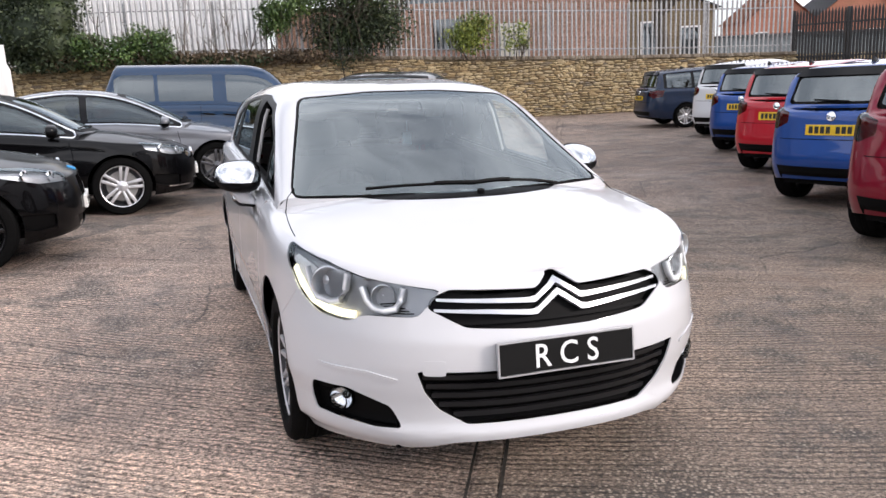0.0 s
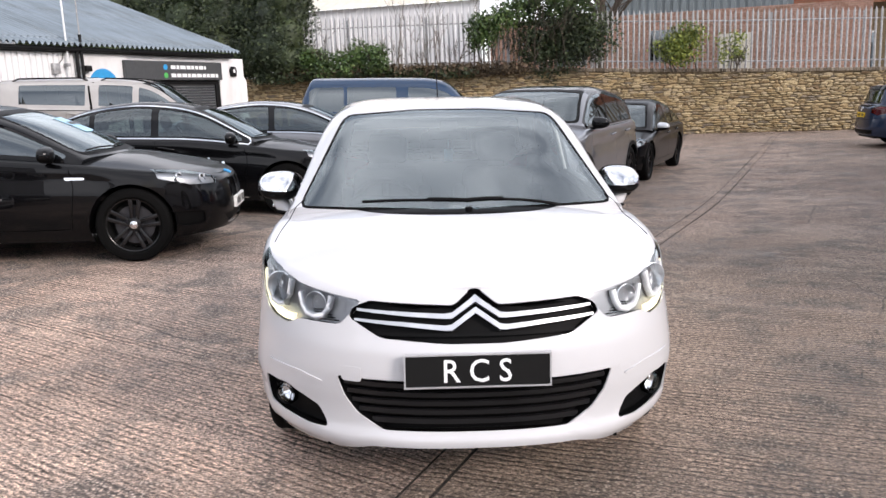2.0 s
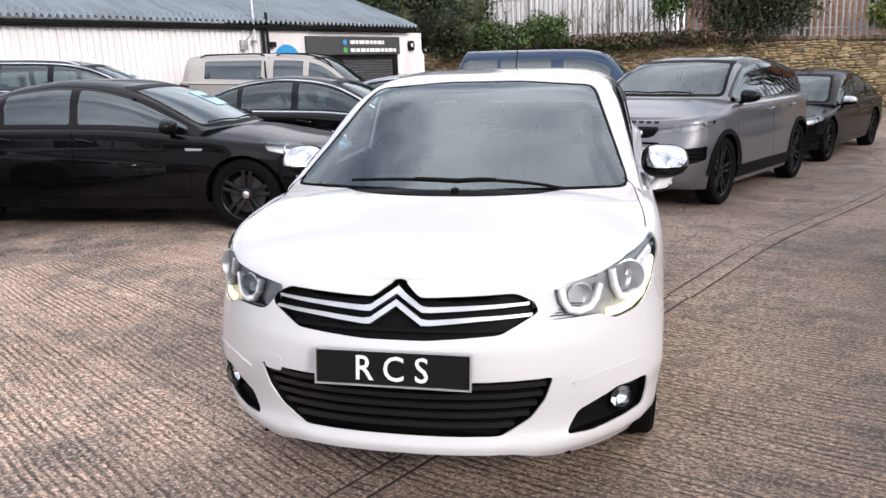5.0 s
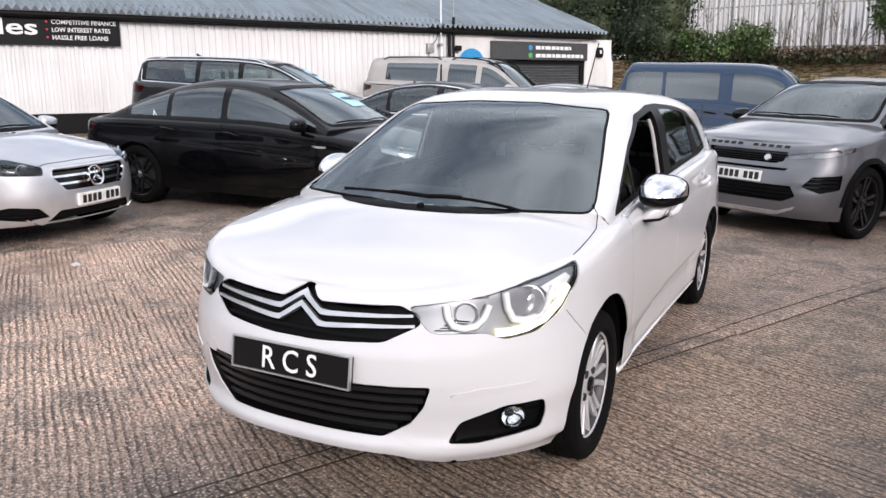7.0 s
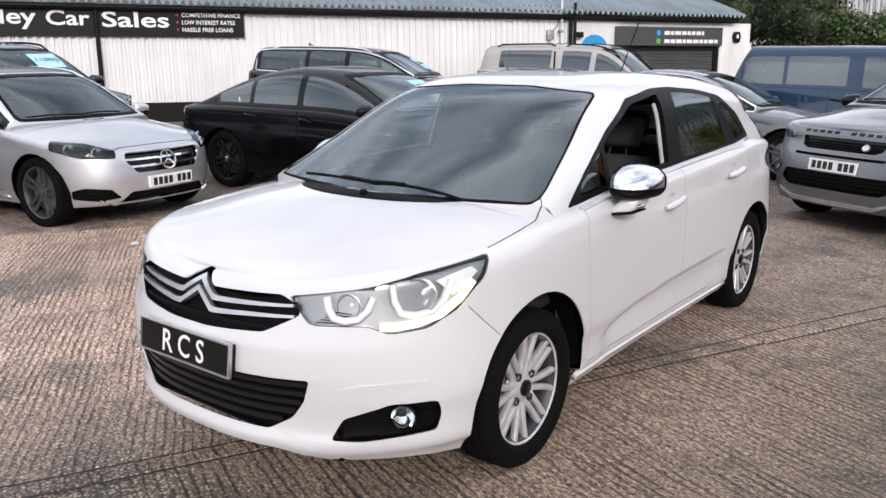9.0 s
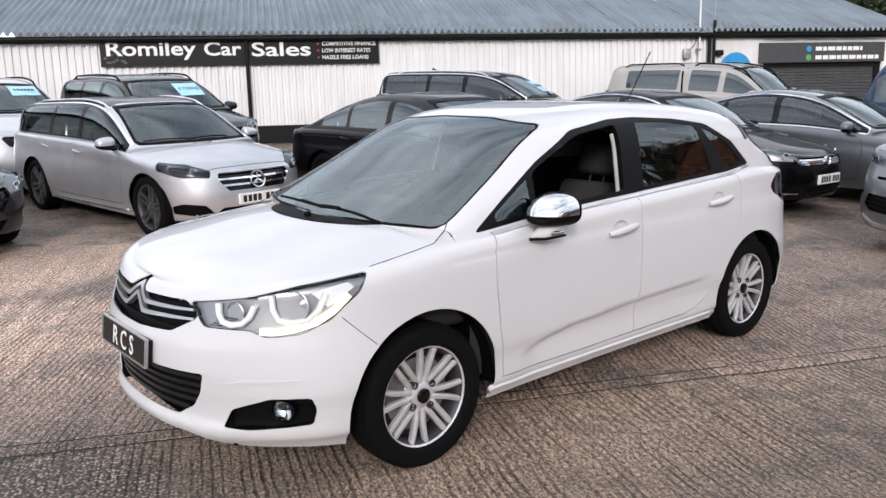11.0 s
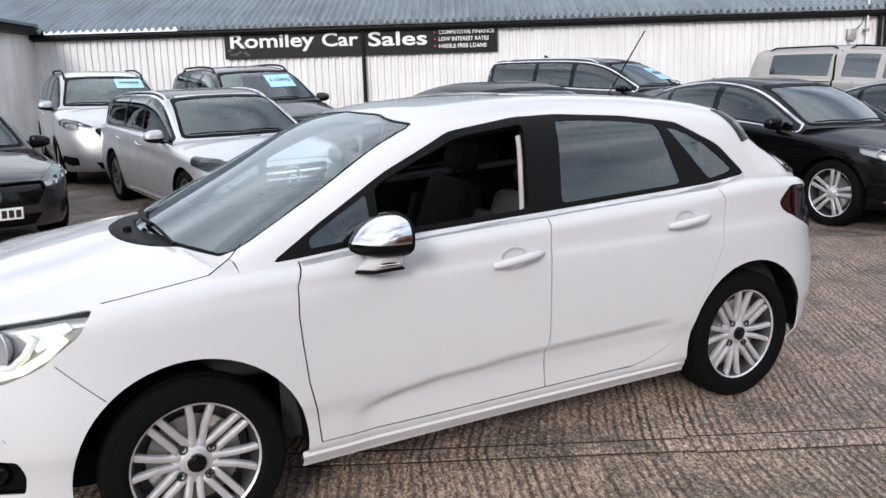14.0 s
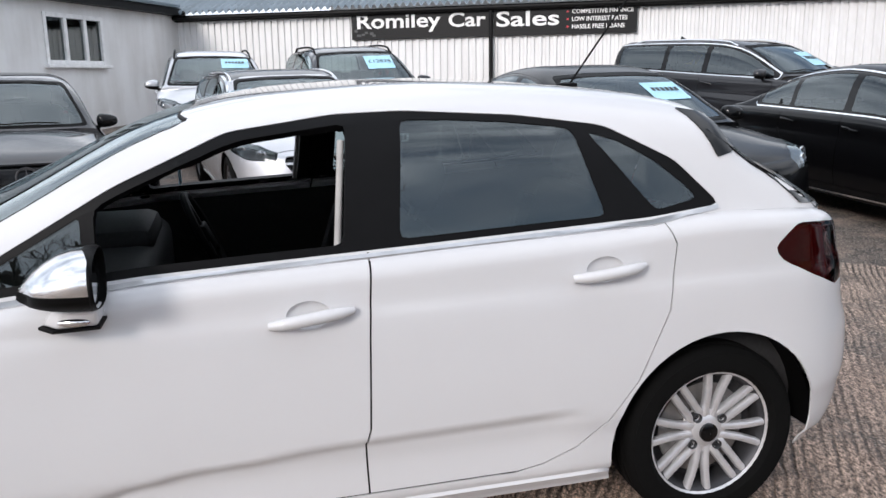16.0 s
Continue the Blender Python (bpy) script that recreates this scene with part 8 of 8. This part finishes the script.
def leaves(name, blobs, count, size, material, parent, seed, shell=0.55, label="", long=1.7):
    """Many small folded leaves spread through uneven clumps."""
    rng = np.random.default_rng(seed)
    vols = np.array([b[3] * b[4] * b[5] for b in blobs]) ** (2 / 3)
    pick = rng.choice(len(blobs), count, p=vols / vols.sum())
    d = rng.normal(size=(count, 3))
    d /= np.linalg.norm(d, axis=1)[:, None]
    rad = 1 - shell * rng.random(count) ** 2
    rad *= 1 + 0.16 * np.sin(d[:, 0] * 7 + pick) * np.cos(d[:, 2] * 6 + pick * 2.1) + 0.10 * np.sin(d[:, 1] * 13 + d[:, 2] * 11)
    bl = np.array([b[:6] for b in blobs], float)[pick]
    c = bl[:, :3] + d * rad[:, None] * bl[:, 3:6]
    nrm = d + 0.7 * rng.normal(size=(count, 3))
    nrm /= np.linalg.norm(nrm, axis=1)[:, None]
    a = np.cross(nrm, rng.normal(size=(count, 3)))
    a /= np.linalg.norm(a, axis=1)[:, None]
    b = np.cross(nrm, a)
    sz = size * (0.6 + 0.8 * rng.random(count))[:, None]
    p0, p2 = c - a * sz * long / 2, c + a * sz * long / 2
    p1, p3 = c + b * sz / 2 + nrm * sz * 0.15, c - b * sz / 2 + nrm * sz * 0.15
    v = np.stack([p0, p1, p2, p3], 1).reshape(-1, 3)
    me = bpy.data.meshes.new(name)
    me.from_pydata(v.tolist(), [], [(4 * i, 4 * i + 1, 4 * i + 2, 4 * i + 3) for i in range(count)])
    me.materials.append(material)
    ob = new(name, me)
    ob.parent = parent
    if label:
        ob["label"] = label
    return ob


def twig(points, start, direction, length, radius, rng, depth, out):
    """Adds the bars of a branching limb to out."""
    p = Vector(start)
    d = Vector(direction).normalized()
    line, rad = [p.copy()], [radius]
    k = 5
    for i in range(k):
        d = (d + Vector((rng.uniform(-1, 1), rng.uniform(-1, 1), rng.uniform(-0.5, 0.9))) * 0.22).normalized()
        p = p + d * (length / k)
        line.append(p.copy())
        rad.append(radius * (1 - 0.75 * (i + 1) / k))
    out.append((line, rad))
    if depth:
        for i in range(3 + depth):
            j = rng.randrange(1, k)
            nd = (d + Vector((rng.uniform(-1, 1), rng.uniform(-1, 1), rng.uniform(-0.2, 0.9))) * 0.9).normalized()
            twig(points, line[j], nd, length * rng.uniform(0.4, 0.7), rad[j] * 0.6, rng, depth - 1, out)


def stems(name, starts, length, radius, depth, material, parent, seed, up=(0, 0, 1)):
    rng = random.Random(seed)
    bars = []
    for s in starts:
        twig(None, s, Vector(up) + Vector((rng.uniform(-0.5, 0.5), rng.uniform(-0.3, 0.3), 0)), length * rng.uniform(0.7, 1.2), radius, rng, depth, bars)
    bm = bmesh.new()
    for line, rad in bars:
        tube(line, 0, 5, bm, False, [max(r, 0.004) for r in rad])
    return part(name, bm, material, parent)


def plants():
    rng = random.Random(9)
    hedge = thing("hedge", Matrix.Identity(4), "tall dark evergreen hedge beside the sales building", "hedge")
    blobs = []
    for i in range(26):
        x = -27 + 13.2 * i / 25 + rng.uniform(-0.3, 0.3)
        y = 25.9 + rng.uniform(-0.35, 0.5)
        for z in (3.35, 4.4, 5.4):
            blobs.append((x, y + (z - 2.9) * 0.2, z + rng.uniform(-0.2, 0.3), 1.1, 0.95, 1.0 + rng.uniform(0, 0.3)))
    blobs += [(-13.5, 25.5, 3.0, 0.7, 0.7, 0.75), (-13.5, 25.6, 3.8, 0.8, 0.7, 0.9), (-13.7, 25.7, 5.0, 0.8, 0.7, 0.9)]
    leaves("foliage", blobs, 110000, 0.075, M_IVY, hedge, 3)
    core = bmesh.new()
    for b in blobs:
        q = bmesh.new()
        bmesh.ops.create_icosphere(q, subdivisions=2, radius=1)
        for v in q.verts:
            k = 0.72 + 0.12 * noise.noise(v.co * 3 + Vector(b[:3]))
            v.co = Vector((b[0] + v.co.x * b[3] * k, b[1] + v.co.y * b[4] * k, b[2] + v.co.z * b[5] * k))
        merge(core, q)
    part("inner_growth", core, M_IVY, hedge)
    stems("stem", [(-26 + 1.2 * i, 26.8, 2.0) for i in range(12)], 2.4, 0.05, 1, M_BARK, hedge, 5)

    def bush(x, z, w, h, count, material, label, seed, dy=-0.35, size=0.062, name="bush"):
        y = WALL_Y(x) + dy
        t = thing(name, Matrix.Identity(4), label, "bush")
        r = random.Random(seed)
        bl = [(x + r.uniform(-1, 1) * w * 0.5, y + r.uniform(-0.15, 0.2), z + r.uniform(-0.5, 0.6) * h * 0.6, w * r.uniform(0.3, 0.5), 0.35, h * r.uniform(0.28, 0.42)) for _ in range(7)]
        leaves("foliage", bl, int(count * 1.5), size, material, t, seed, 1.0)
        stems("stem", [(x + r.uniform(-0.3, 0.3) * w, y + 0.1, WALL_Z(x) - 0.1) for _ in range(3)], max(0.6, z + h * 0.4 - WALL_Z(x)), 0.025, 2, M_BARK, t, seed)
    bush(-11.97, 2.85, 1.4, 1.0, 2600, M_LAUREL, "green bush growing at the foot of the fence", 21)
    bush(-10.65, 2.9, 1.0, 1.0, 1800, M_LAUREL, "green bush growing at the foot of the fence", 22)
    bush(-6.4, 3.7, 1.4, 1.2, 2200, M_LAUREL, "leafy green bush hanging over the fence", 23)
    bush(-4.2, 3.5, 2.3, 2.6, 9000, M_IVY, "dark ivy bush grown through the fence", 24)
    bush(-4.6, 4.5, 2.0, 1.4, 2600, M_LAUREL, "leafy green bush above the fence", 27)
    bush(-0.25, 2.85, 1.5, 1.1, 1700, M_YELLOWLEAF, "yellow-green bush growing through the fence", 25)
    bush(1.15, 2.7, 0.7, 0.8, 320, M_YELLOWLEAF, "small yellow-green bush growing through the fence", 26)
    # dead creeper along the wall's top
    t = thing("creeper", Matrix.Identity(4), "tangled brown creeper stems along the wall top", "creeper")
    st = [(x, WALL_Y(x) - 0.1, WALL_Z(x) - 0.1) for x in [-12 + 0.32 * i for i in range(22)]]
    stems("stem", st, 0.9, 0.012, 2, M_DEAD, t, 31)
    stems("climbing_stem", [(x, WALL_Y(x) - 0.05, WALL_Z(x)) for x in (-9.6, -8.9, -8.2, -7.6, -7.0)], 2.1, 0.018, 2, M_DEAD, t, 33)
    leaves("dead_leaves", [(x, WALL_Y(x) - 0.22, WALL_Z(x) - 0.02, 0.5, 0.25, 0.24) for x in [-13.5 + 0.5 * i for i in range(17)]], 5200, 0.07, M_DEAD, t, 32, 1.0)
    leaves("ivy_leaves", [(x, WALL_Y(x) - 0.28, WALL_Z(x) - 0.12, 0.5, 0.2, 0.22) for x in [-14.5 + 0.6 * i for i in range(13)]], 2600, 0.08, M_IVY, t, 34, 1.0)

    def bare_tree(x, y, z, h, r, seed, label, depth=4):
        t = thing("tree", Matrix.Identity(4), label, "tree")
        rg = random.Random(seed)
        bars = []
        trunk = [Vector((x, y, z))]
        for i in range(5):
            trunk.append(trunk[-1] + Vector((rg.uniform(-0.12, 0.12), rg.uniform(-0.12, 0.12), h * 0.12)))
        bm = tube(trunk, 0, 8, None, False, [r * (1 - 0.08 * i) for i in range(6)])
        part("trunk", bm, M_BARK, t)
        for i in range(9):
            a = rg.uniform(0, 6.28)
            twig(None, trunk[rg.randrange(2, 6)], (math.cos(a) * 0.8, math.sin(a) * 0.8, 0.8), h * 0.50, r * 0.5, rg, depth - 1, bars)
        cr = bmesh.new()
        for line, rad in bars:
            tube(line, 0, 4, cr, False, [max(q, 0.006) for q in rad])
        part("crown", cr, M_BARK, t, "bare winter branches")
    bare_tree(7.1, 33.5, 1.6, 7.5, 0.30, 41, "tall bare tree behind the fence", 4)
    bare_tree(-3.6, 31.5, 1.9, 6.0, 0.2, 42, "bare ivy-grown tree behind the fence", 3)
    bare_tree(16.0, 6.5, 0.0, 9.5, 0.24, 43, "bare tree beyond the yard's open side")
    bare_tree(19.0, 12.5, 0.0, 9.0, 0.22, 44, "bare tree beyond the yard's open side")


plants()

# ------------------------------------------------------------- beyond the wall
def ribbed_shed():
    t = thing("shed", Matrix.Identity(4), "white sheet-clad shed with a cream roof behind the fence", "shed")
    bm = profile_sheet(-24, -8.9, 0.5, 5.45, 0, 0.04, 0.3)
    bm.transform(Matrix.Translation((0, 34, 0)) @ Matrix.Rotation(0.05, 4, "Z"))
    part("wall", bm, M_CLAD, t, smooth=False)
    bm = bmesh.new()
    k = 60
    lo = [bm.verts.new((-24.2 + 15.6 * i / k, 33.8 + 0.05 * (-24.2 + 15.6 * i / k), 5.42 + 0.04 * (i % 2))) for i in range(k + 1)]
    hi = [bm.verts.new((-24.2 + 15.6 * i / k, 40, 8.2 + 0.04 * (i % 2))) for i in range(k + 1)]
    for i in range(k):
        bm.faces.new((lo[i], lo[i + 1], hi[i + 1], hi[i]))
    part("roof", bm, M_CREAM, t, "cream roof sheets", False)


def brick_wall_mesh(x0, x1, z0, z1, y, step=0.225, course=0.075):
    bm = bmesh.new()
    z, r = z0, 0
    while z < z1:
        x = x0 - (step / 2 if r % 2 else 0)
        while x < x1:
            a, b = max(x, x0) + 0.005, min(x + step, x1) - 0.005
            if b - a > 0.02:
                f = [bm.verts.new(p) for p in ((a, y - 0.006, z + 0.005), (b, y - 0.006, z + 0.005), (b, y - 0.006, z + course - 0.005), (a, y - 0.006, z + course - 0.005))]
                bm.faces.new(f)
            x += step
        z += course
        r += 1
    return bm


def brick_building():
    t = thing("brick_building", Matrix.Identity(4), "pale brick workshop with grey-green cladding above", "building")
    part("wall", box(-9.2, 6.2, 36.0, 40, 0.5, 4.55), M_MORTAR, t, smooth=False)
    part("brickwork", brick_wall_mesh(-9.2, 6.2, 1.9, 4.55, 36.0), M_PALEBRICK, t, smooth=False)
    bm = profile_sheet(-4.6, 3.4, 4.55, 8.0, 0, 0.05, 0.33, 0.6)
    bm.transform(Matrix.Translation((0, 36.6, 0)))
    part("cladding", bm, M_GREENGREY, t, "grey-green profiled cladding", False)
    part("ledge", box(-4.7, 3.45, 36.3, 36.6, 4.5, 4.62), M_GALV, t, smooth=False)
    part("wall", box(3.4, 8.0, 36.62, 40, 4.5, 8.0), M_MORTAR, t, smooth=False)
    part("brickwork", brick_wall_mesh(3.4, 8.0, 4.5, 8.0, 36.62), M_BRICK, t, "red brick upper wall", False)
    for a in (-6.2, -2.2):
        part("window", box(a, a + 1.3, 35.97, 36.05, 2.6, 3.9), M_GLASS_DARK, t, smooth=False)
    part("door", box(0.6, 1.9, 35.95, 36.05, 1.2, 3.6), M_CREAM, t, smooth=False)


def gable_house(x, y, w, eave, ridge, depth, wall_m, roof_m, label, windows):
    t = thing("house", Matrix.Translation((x, y, 0)), label, "house")
    bm = bmesh.new()
    pts = [(-w / 2, 0), (w / 2, 0), (w / 2, eave), (0, ridge), (-w / 2, eave)]
    a = [bm.verts.new((px, 0, pz)) for px, pz in pts]
    b = [bm.verts.new((px, depth, pz)) for px, pz in pts]
    bm.faces.new(a)
    bm.faces.new(b[::-1])
    for i in range(5):
        bm.faces.new((a[i], b[i], b[(i + 1) % 5], a[(i + 1) % 5]))
    part("wall", bm, wall_m, t, smooth=False)
    for sx in (-1, 1):
        r = bmesh.new()
        f = [r.verts.new(p) for p in ((0, -0.25, ridge + 0.1), (0, depth, ridge + 0.1), (sx * (w / 2 + 0.3), depth, eave - 0.08), (sx * (w / 2 + 0.3), -0.25, eave - 0.08))]
        r.faces.new(f)
        bmesh.ops.solidify(r, geom=r.faces[:], thickness=0.14)
        part("roof", r, roof_m, t, smooth=False)
    for wx, wz, ww, wh in windows:
        fr = part("window", box(wx - ww / 2, wx + ww / 2, -0.05, 0.03, wz, wz + wh, 0.01), M_UPVC, t, smooth=False)
        part("pane", box(wx - ww / 2 + 0.08, wx + ww / 2 - 0.08, -0.06, -0.04, wz + 0.08, wz + wh - 0.08), M_GLASS_DARK, fr, smooth=False)
    return t


def far_houses():
    gable_house(8.3, 42, 6.2, 4.3, 5.5, 8, M_MORTAR, M_SLATE, "brown brick hall with dark roof and white windows behind the fence", [(-1.7, 1.8, 1.2, 1.9), (0.1, 1.8, 1.3, 1.9), (1.9, 1.8, 1.0, 1.6)])
    for x, y, w, e, r, roof_m in ((27.5, 80, 6, 5.3, 7.9, M_ORANGE_ROOF), (36.5, 84, 8, 5.6, 8.6, M_SLATE), (48, 84, 9, 5.5, 8.4, M_SLATE)):
        h = gable_house(x, y, w, e, r, 9, M_BRICK, roof_m, "red brick house far beyond the fence", [(-1.6, 2.9, 1.2, 1.3), (1.6, 2.9, 1.2, 1.3), (-1.6, 0.8, 1.2, 1.3)])
        part("chimney", box(-0.4, 0.4, 2, 2.8, r - 0.4, r + 1.1), M_BRICK, h, smooth=False)
    t = thing("shed", Matrix.Identity(4), "low grey sheet-clad shed far behind the fence", "shed")
    bm = profile_sheet(13.5, 40, 0.0, 3.3, 0, 0.04, 0.4)
    bm.transform(Matrix.Translation((0, 62, 0)))
    part("wall", bm, M_GREENGREY, t, smooth=False)
    part("roof", box(13.3, 40.2, 61.7, 68, 3.3, 3.45), M_SLATE, t, smooth=False)


ribbed_shed()
brick_building()
far_houses()

# ------------------------------------------------------------- the steel fence
def palisade():
    t = thing("fence", Matrix.Identity(4), "galvanised steel palisade fence on the stone wall", "fence")
    pale = bmesh.new()
    w, h = 0.034, 1.88
    prof = [(-w, -0.012), (-w * 0.45, 0.006), (w * 0.45, 0.006), (w, -0.012)]
    levels = [(0, 1), (h - 0.12, 1), (h, 0.12)]
    rows = [[pale.verts.new((px * k, py, z)) for px, py in prof] for z, k in levels]
    for a, b in zip(rows, rows[1:]):
        for i in range(3):
            pale.faces.new((a[i], a[i + 1], b[i + 1], b[i]))
    me = mesh_of("pale", pale, M_GALV, False)
    x = -14.2
    rng = random.Random(2)
    while x < 10.9:
        ob = new("pale", me)
        ob.parent = t
        ob.matrix_basis = Matrix.Translation((x, WALL_Y(x) + 0.12, WALL_Z(x) - 0.02 + rng.uniform(-0.015, 0.015))) @ Matrix.Rotation(rng.uniform(-0.012, 0.012), 4, "Y") @ Matrix.Rotation(rng.uniform(-0.1, 0.1) + math.pi, 4, "Z")
        x += 0.166
    for dz in (0.22, 1.5):
        x = -14.2
        while x < 10.8:
            x2 = min(x + 2.75, 10.9)
            bm = tube([(x, WALL_Y(x) + 0.165, WALL_Z(x) + dz), (x2, WALL_Y(x2) + 0.165, WALL_Z(x2) + dz)], 0.024, 4)
            part("rail", bm, M_GALV, t, smooth=False)
            x = x2
    x = -14.2
    while x < 10.9:
        part("post", box(x - 0.04, x + 0.04, WALL_Y(x) + 0.18, WALL_Y(x) + 0.26, WALL_Z(x) - 0.2, WALL_Z(x) + 1.75, 0.006), M_GALV, t, smooth=False)
        x += 2.75
    g = thing("metal_gate", Matrix.Identity(4), "black steel palisade gate and fence", "gate")
    a, b = Vector((10.95, 30.0, 0)), Vector((15.2, 26.6, 0))
    k = 52
    gm = bmesh.new()
    rows = [[gm.verts.new((px * kk * 1.2, py, z)) for px, py in prof] for z, kk in ((0, 1), (3.0, 1), (3.15, 0.15))]
    for r0, r1 in zip(rows, rows[1:]):
        for i in range(3):
            gm.faces.new((r0[i], r0[i + 1], r1[i + 1], r1[i]))
    gme = mesh_of("gate_pale", gm, M_DARK_STEEL, False)
    d = (b - a)
    ang = math.atan2(d.y, d.x)
    for i in range(k + 1):
        p = a + d * i / k
        ob = new("pale", gme)
        ob.parent = g
        ob.matrix_basis = Matrix.Translation((p.x, p.y, 0.06)) @ Matrix.Rotation(ang + math.pi, 4, "Z")
    for z in (0.4, 1.6, 2.7):
        part("rail", tube([a + Vector((0, 0.05, z)), b + Vector((0, 0.05, z))], 0.035, 4), M_DARK_STEEL, g, smooth=False)
    for i in range(4):
        p = a + d * i / 3 + Vector((0.03, 0.12, 0))
        part("post", box(p.x - 0.06, p.x + 0.06, p.y - 0.06, p.y + 0.06, 0, 3.2, 0.008), M_DARK_STEEL, g, smooth=False)


palisade()

# ------------------------------------------------------------- the stone wall, last
def stone_wall():
    t = tagged(new("wall_north"), "old coursed sandstone boundary wall with brick coping", "wall", kind="structure")
    bm = bmesh.new()
    xs = [-18 + 0.5 * i for i in range(69)]
    rows = []
    for dy, top in ((0.07, 0), (0.07, 1), (0.5, 1), (0.5, 0)):
        rows.append([bm.verts.new((x, WALL_Y(x) + dy, (WALL_Z(x) - 0.10) if top else -0.3)) for x in xs])
    for a, b in zip(rows, rows[1:]):
        for i in range(len(xs) - 1):
            bm.faces.new((a[i], a[i + 1], b[i + 1], b[i]))
    part("core", bm, M_MORTAR, t, smooth=False)
    rng = random.Random(12)

    def stone(cx, cz, w, h):
        """The corner places of one rough stone, front and back."""
        y = WALL_Y(cx)
        k = (WALL_Y(cx + 0.1) - WALL_Y(cx - 0.1)) / 0.2
        n = 8
        ring, inner = [], []
        pro = rng.uniform(0.0, 0.035)
        for i in range(n):
            a = 2 * math.pi * (i + 0.5) / n
            ca, sa = math.cos(a), math.sin(a)
            q = 1 / max(abs(ca), abs(sa)) ** 0.8
            dx = ca * q * w / 2 * rng.uniform(0.86, 1.06)
            dz = sa * q * h / 2 * rng.uniform(0.78, 1.10)
            ring.append((cx + dx, y + k * dx + 0.08, cz + dz))
            inner.append((cx + dx * 0.96, y + k * dx + 0.045 - pro, cz + dz * 0.91))
        mid = (cx + rng.uniform(-0.2, 0.2) * w, y + 0.02 - pro - rng.uniform(0, 0.012), cz + rng.uniform(-0.15, 0.15) * h)
        return ring, inner, mid

    def add(bmx, st):
        ring, inner, mid = st
        a = [bmx.verts.new(p) for p in ring]
        b = [bmx.verts.new(p) for p in inner]
        c = bmx.verts.new(mid)
        n = len(a)
        for i in range(n):
            j = (i + 1) % n
            bmx.faces.new((a[i], a[j], b[j], b[i]))
            bmx.faces.new((b[i], b[j], c))
    rest = bmesh.new()
    made = 0
    z = 0.0
    while z < 2.45:
        h = rng.uniform(0.05, 0.105)
        x = -17.5 + rng.uniform(0, 0.2)
        while x < 15.5:
            w = rng.uniform(0.10, 0.36)
            if z + h * 0.8 < WALL_Z(x + w / 2) - 0.13:
                tall = 1.75 if rng.random() < 0.10 else rng.uniform(0.78, 1.2)
                st = stone(x + w / 2, z + h / 2 + 0.030 * math.sin(1.3 * x + 3.1 * z) + rng.uniform(-0.02, 0.02), w * 0.985, h * tall)
                if 0.6 < x < 4.6 and made < 300:
                    one = bmesh.new()
                    add(one, st)
                    part("stone", one, M_STONE, t, smooth=False)
                    made += 1
                else:
                    add(rest, st)
            x += w
        z += h
    ob = part("stones", rest, M_STONE, t, smooth=False)
    ob["kind"] = "stuff"
    # bricks on edge along the top
    brick = mesh_of("coping_brick", box(-0.048, 0.048, 0, 0.26, -0.11, 0.0, 0.008, segments=1), M_COPING, False)
    x = -9.0
    while x < 11.0:
        b = new("brick", brick)
        b.parent = t
        b.matrix_basis = Matrix.Translation((x, WALL_Y(x) - 0.02 + rng.uniform(-0.012, 0.012), WALL_Z(x) - 0.005 + rng.uniform(-0.012, 0.01))) @ Matrix.Rotation(rng.uniform(-0.05, 0.05), 4, "Y")
        x += 0.108
    # rubble and weeds at the foot
    foot = bmesh.new()
    for i in range(260):
        fx = rng.uniform(-4, 12)
        fy = WALL_Y(fx) - rng.uniform(0.0, 0.25)
        r = rng.uniform(0.015, 0.05)
        q = bmesh.new()
        bmesh.ops.create_icosphere(q, subdivisions=1, radius=r)
        for v in q.verts:
            v.co = Vector((fx + v.co.x * rng.uniform(0.8, 1.3), fy + v.co.y, 0.005 + r * 0.3 + v.co.z * 0.7))
        merge(foot, q)
    solo("rubble", foot, M_STONE, "small stones and dirt along the wall foot", "rubble", kind="stuff")


stone_wall()
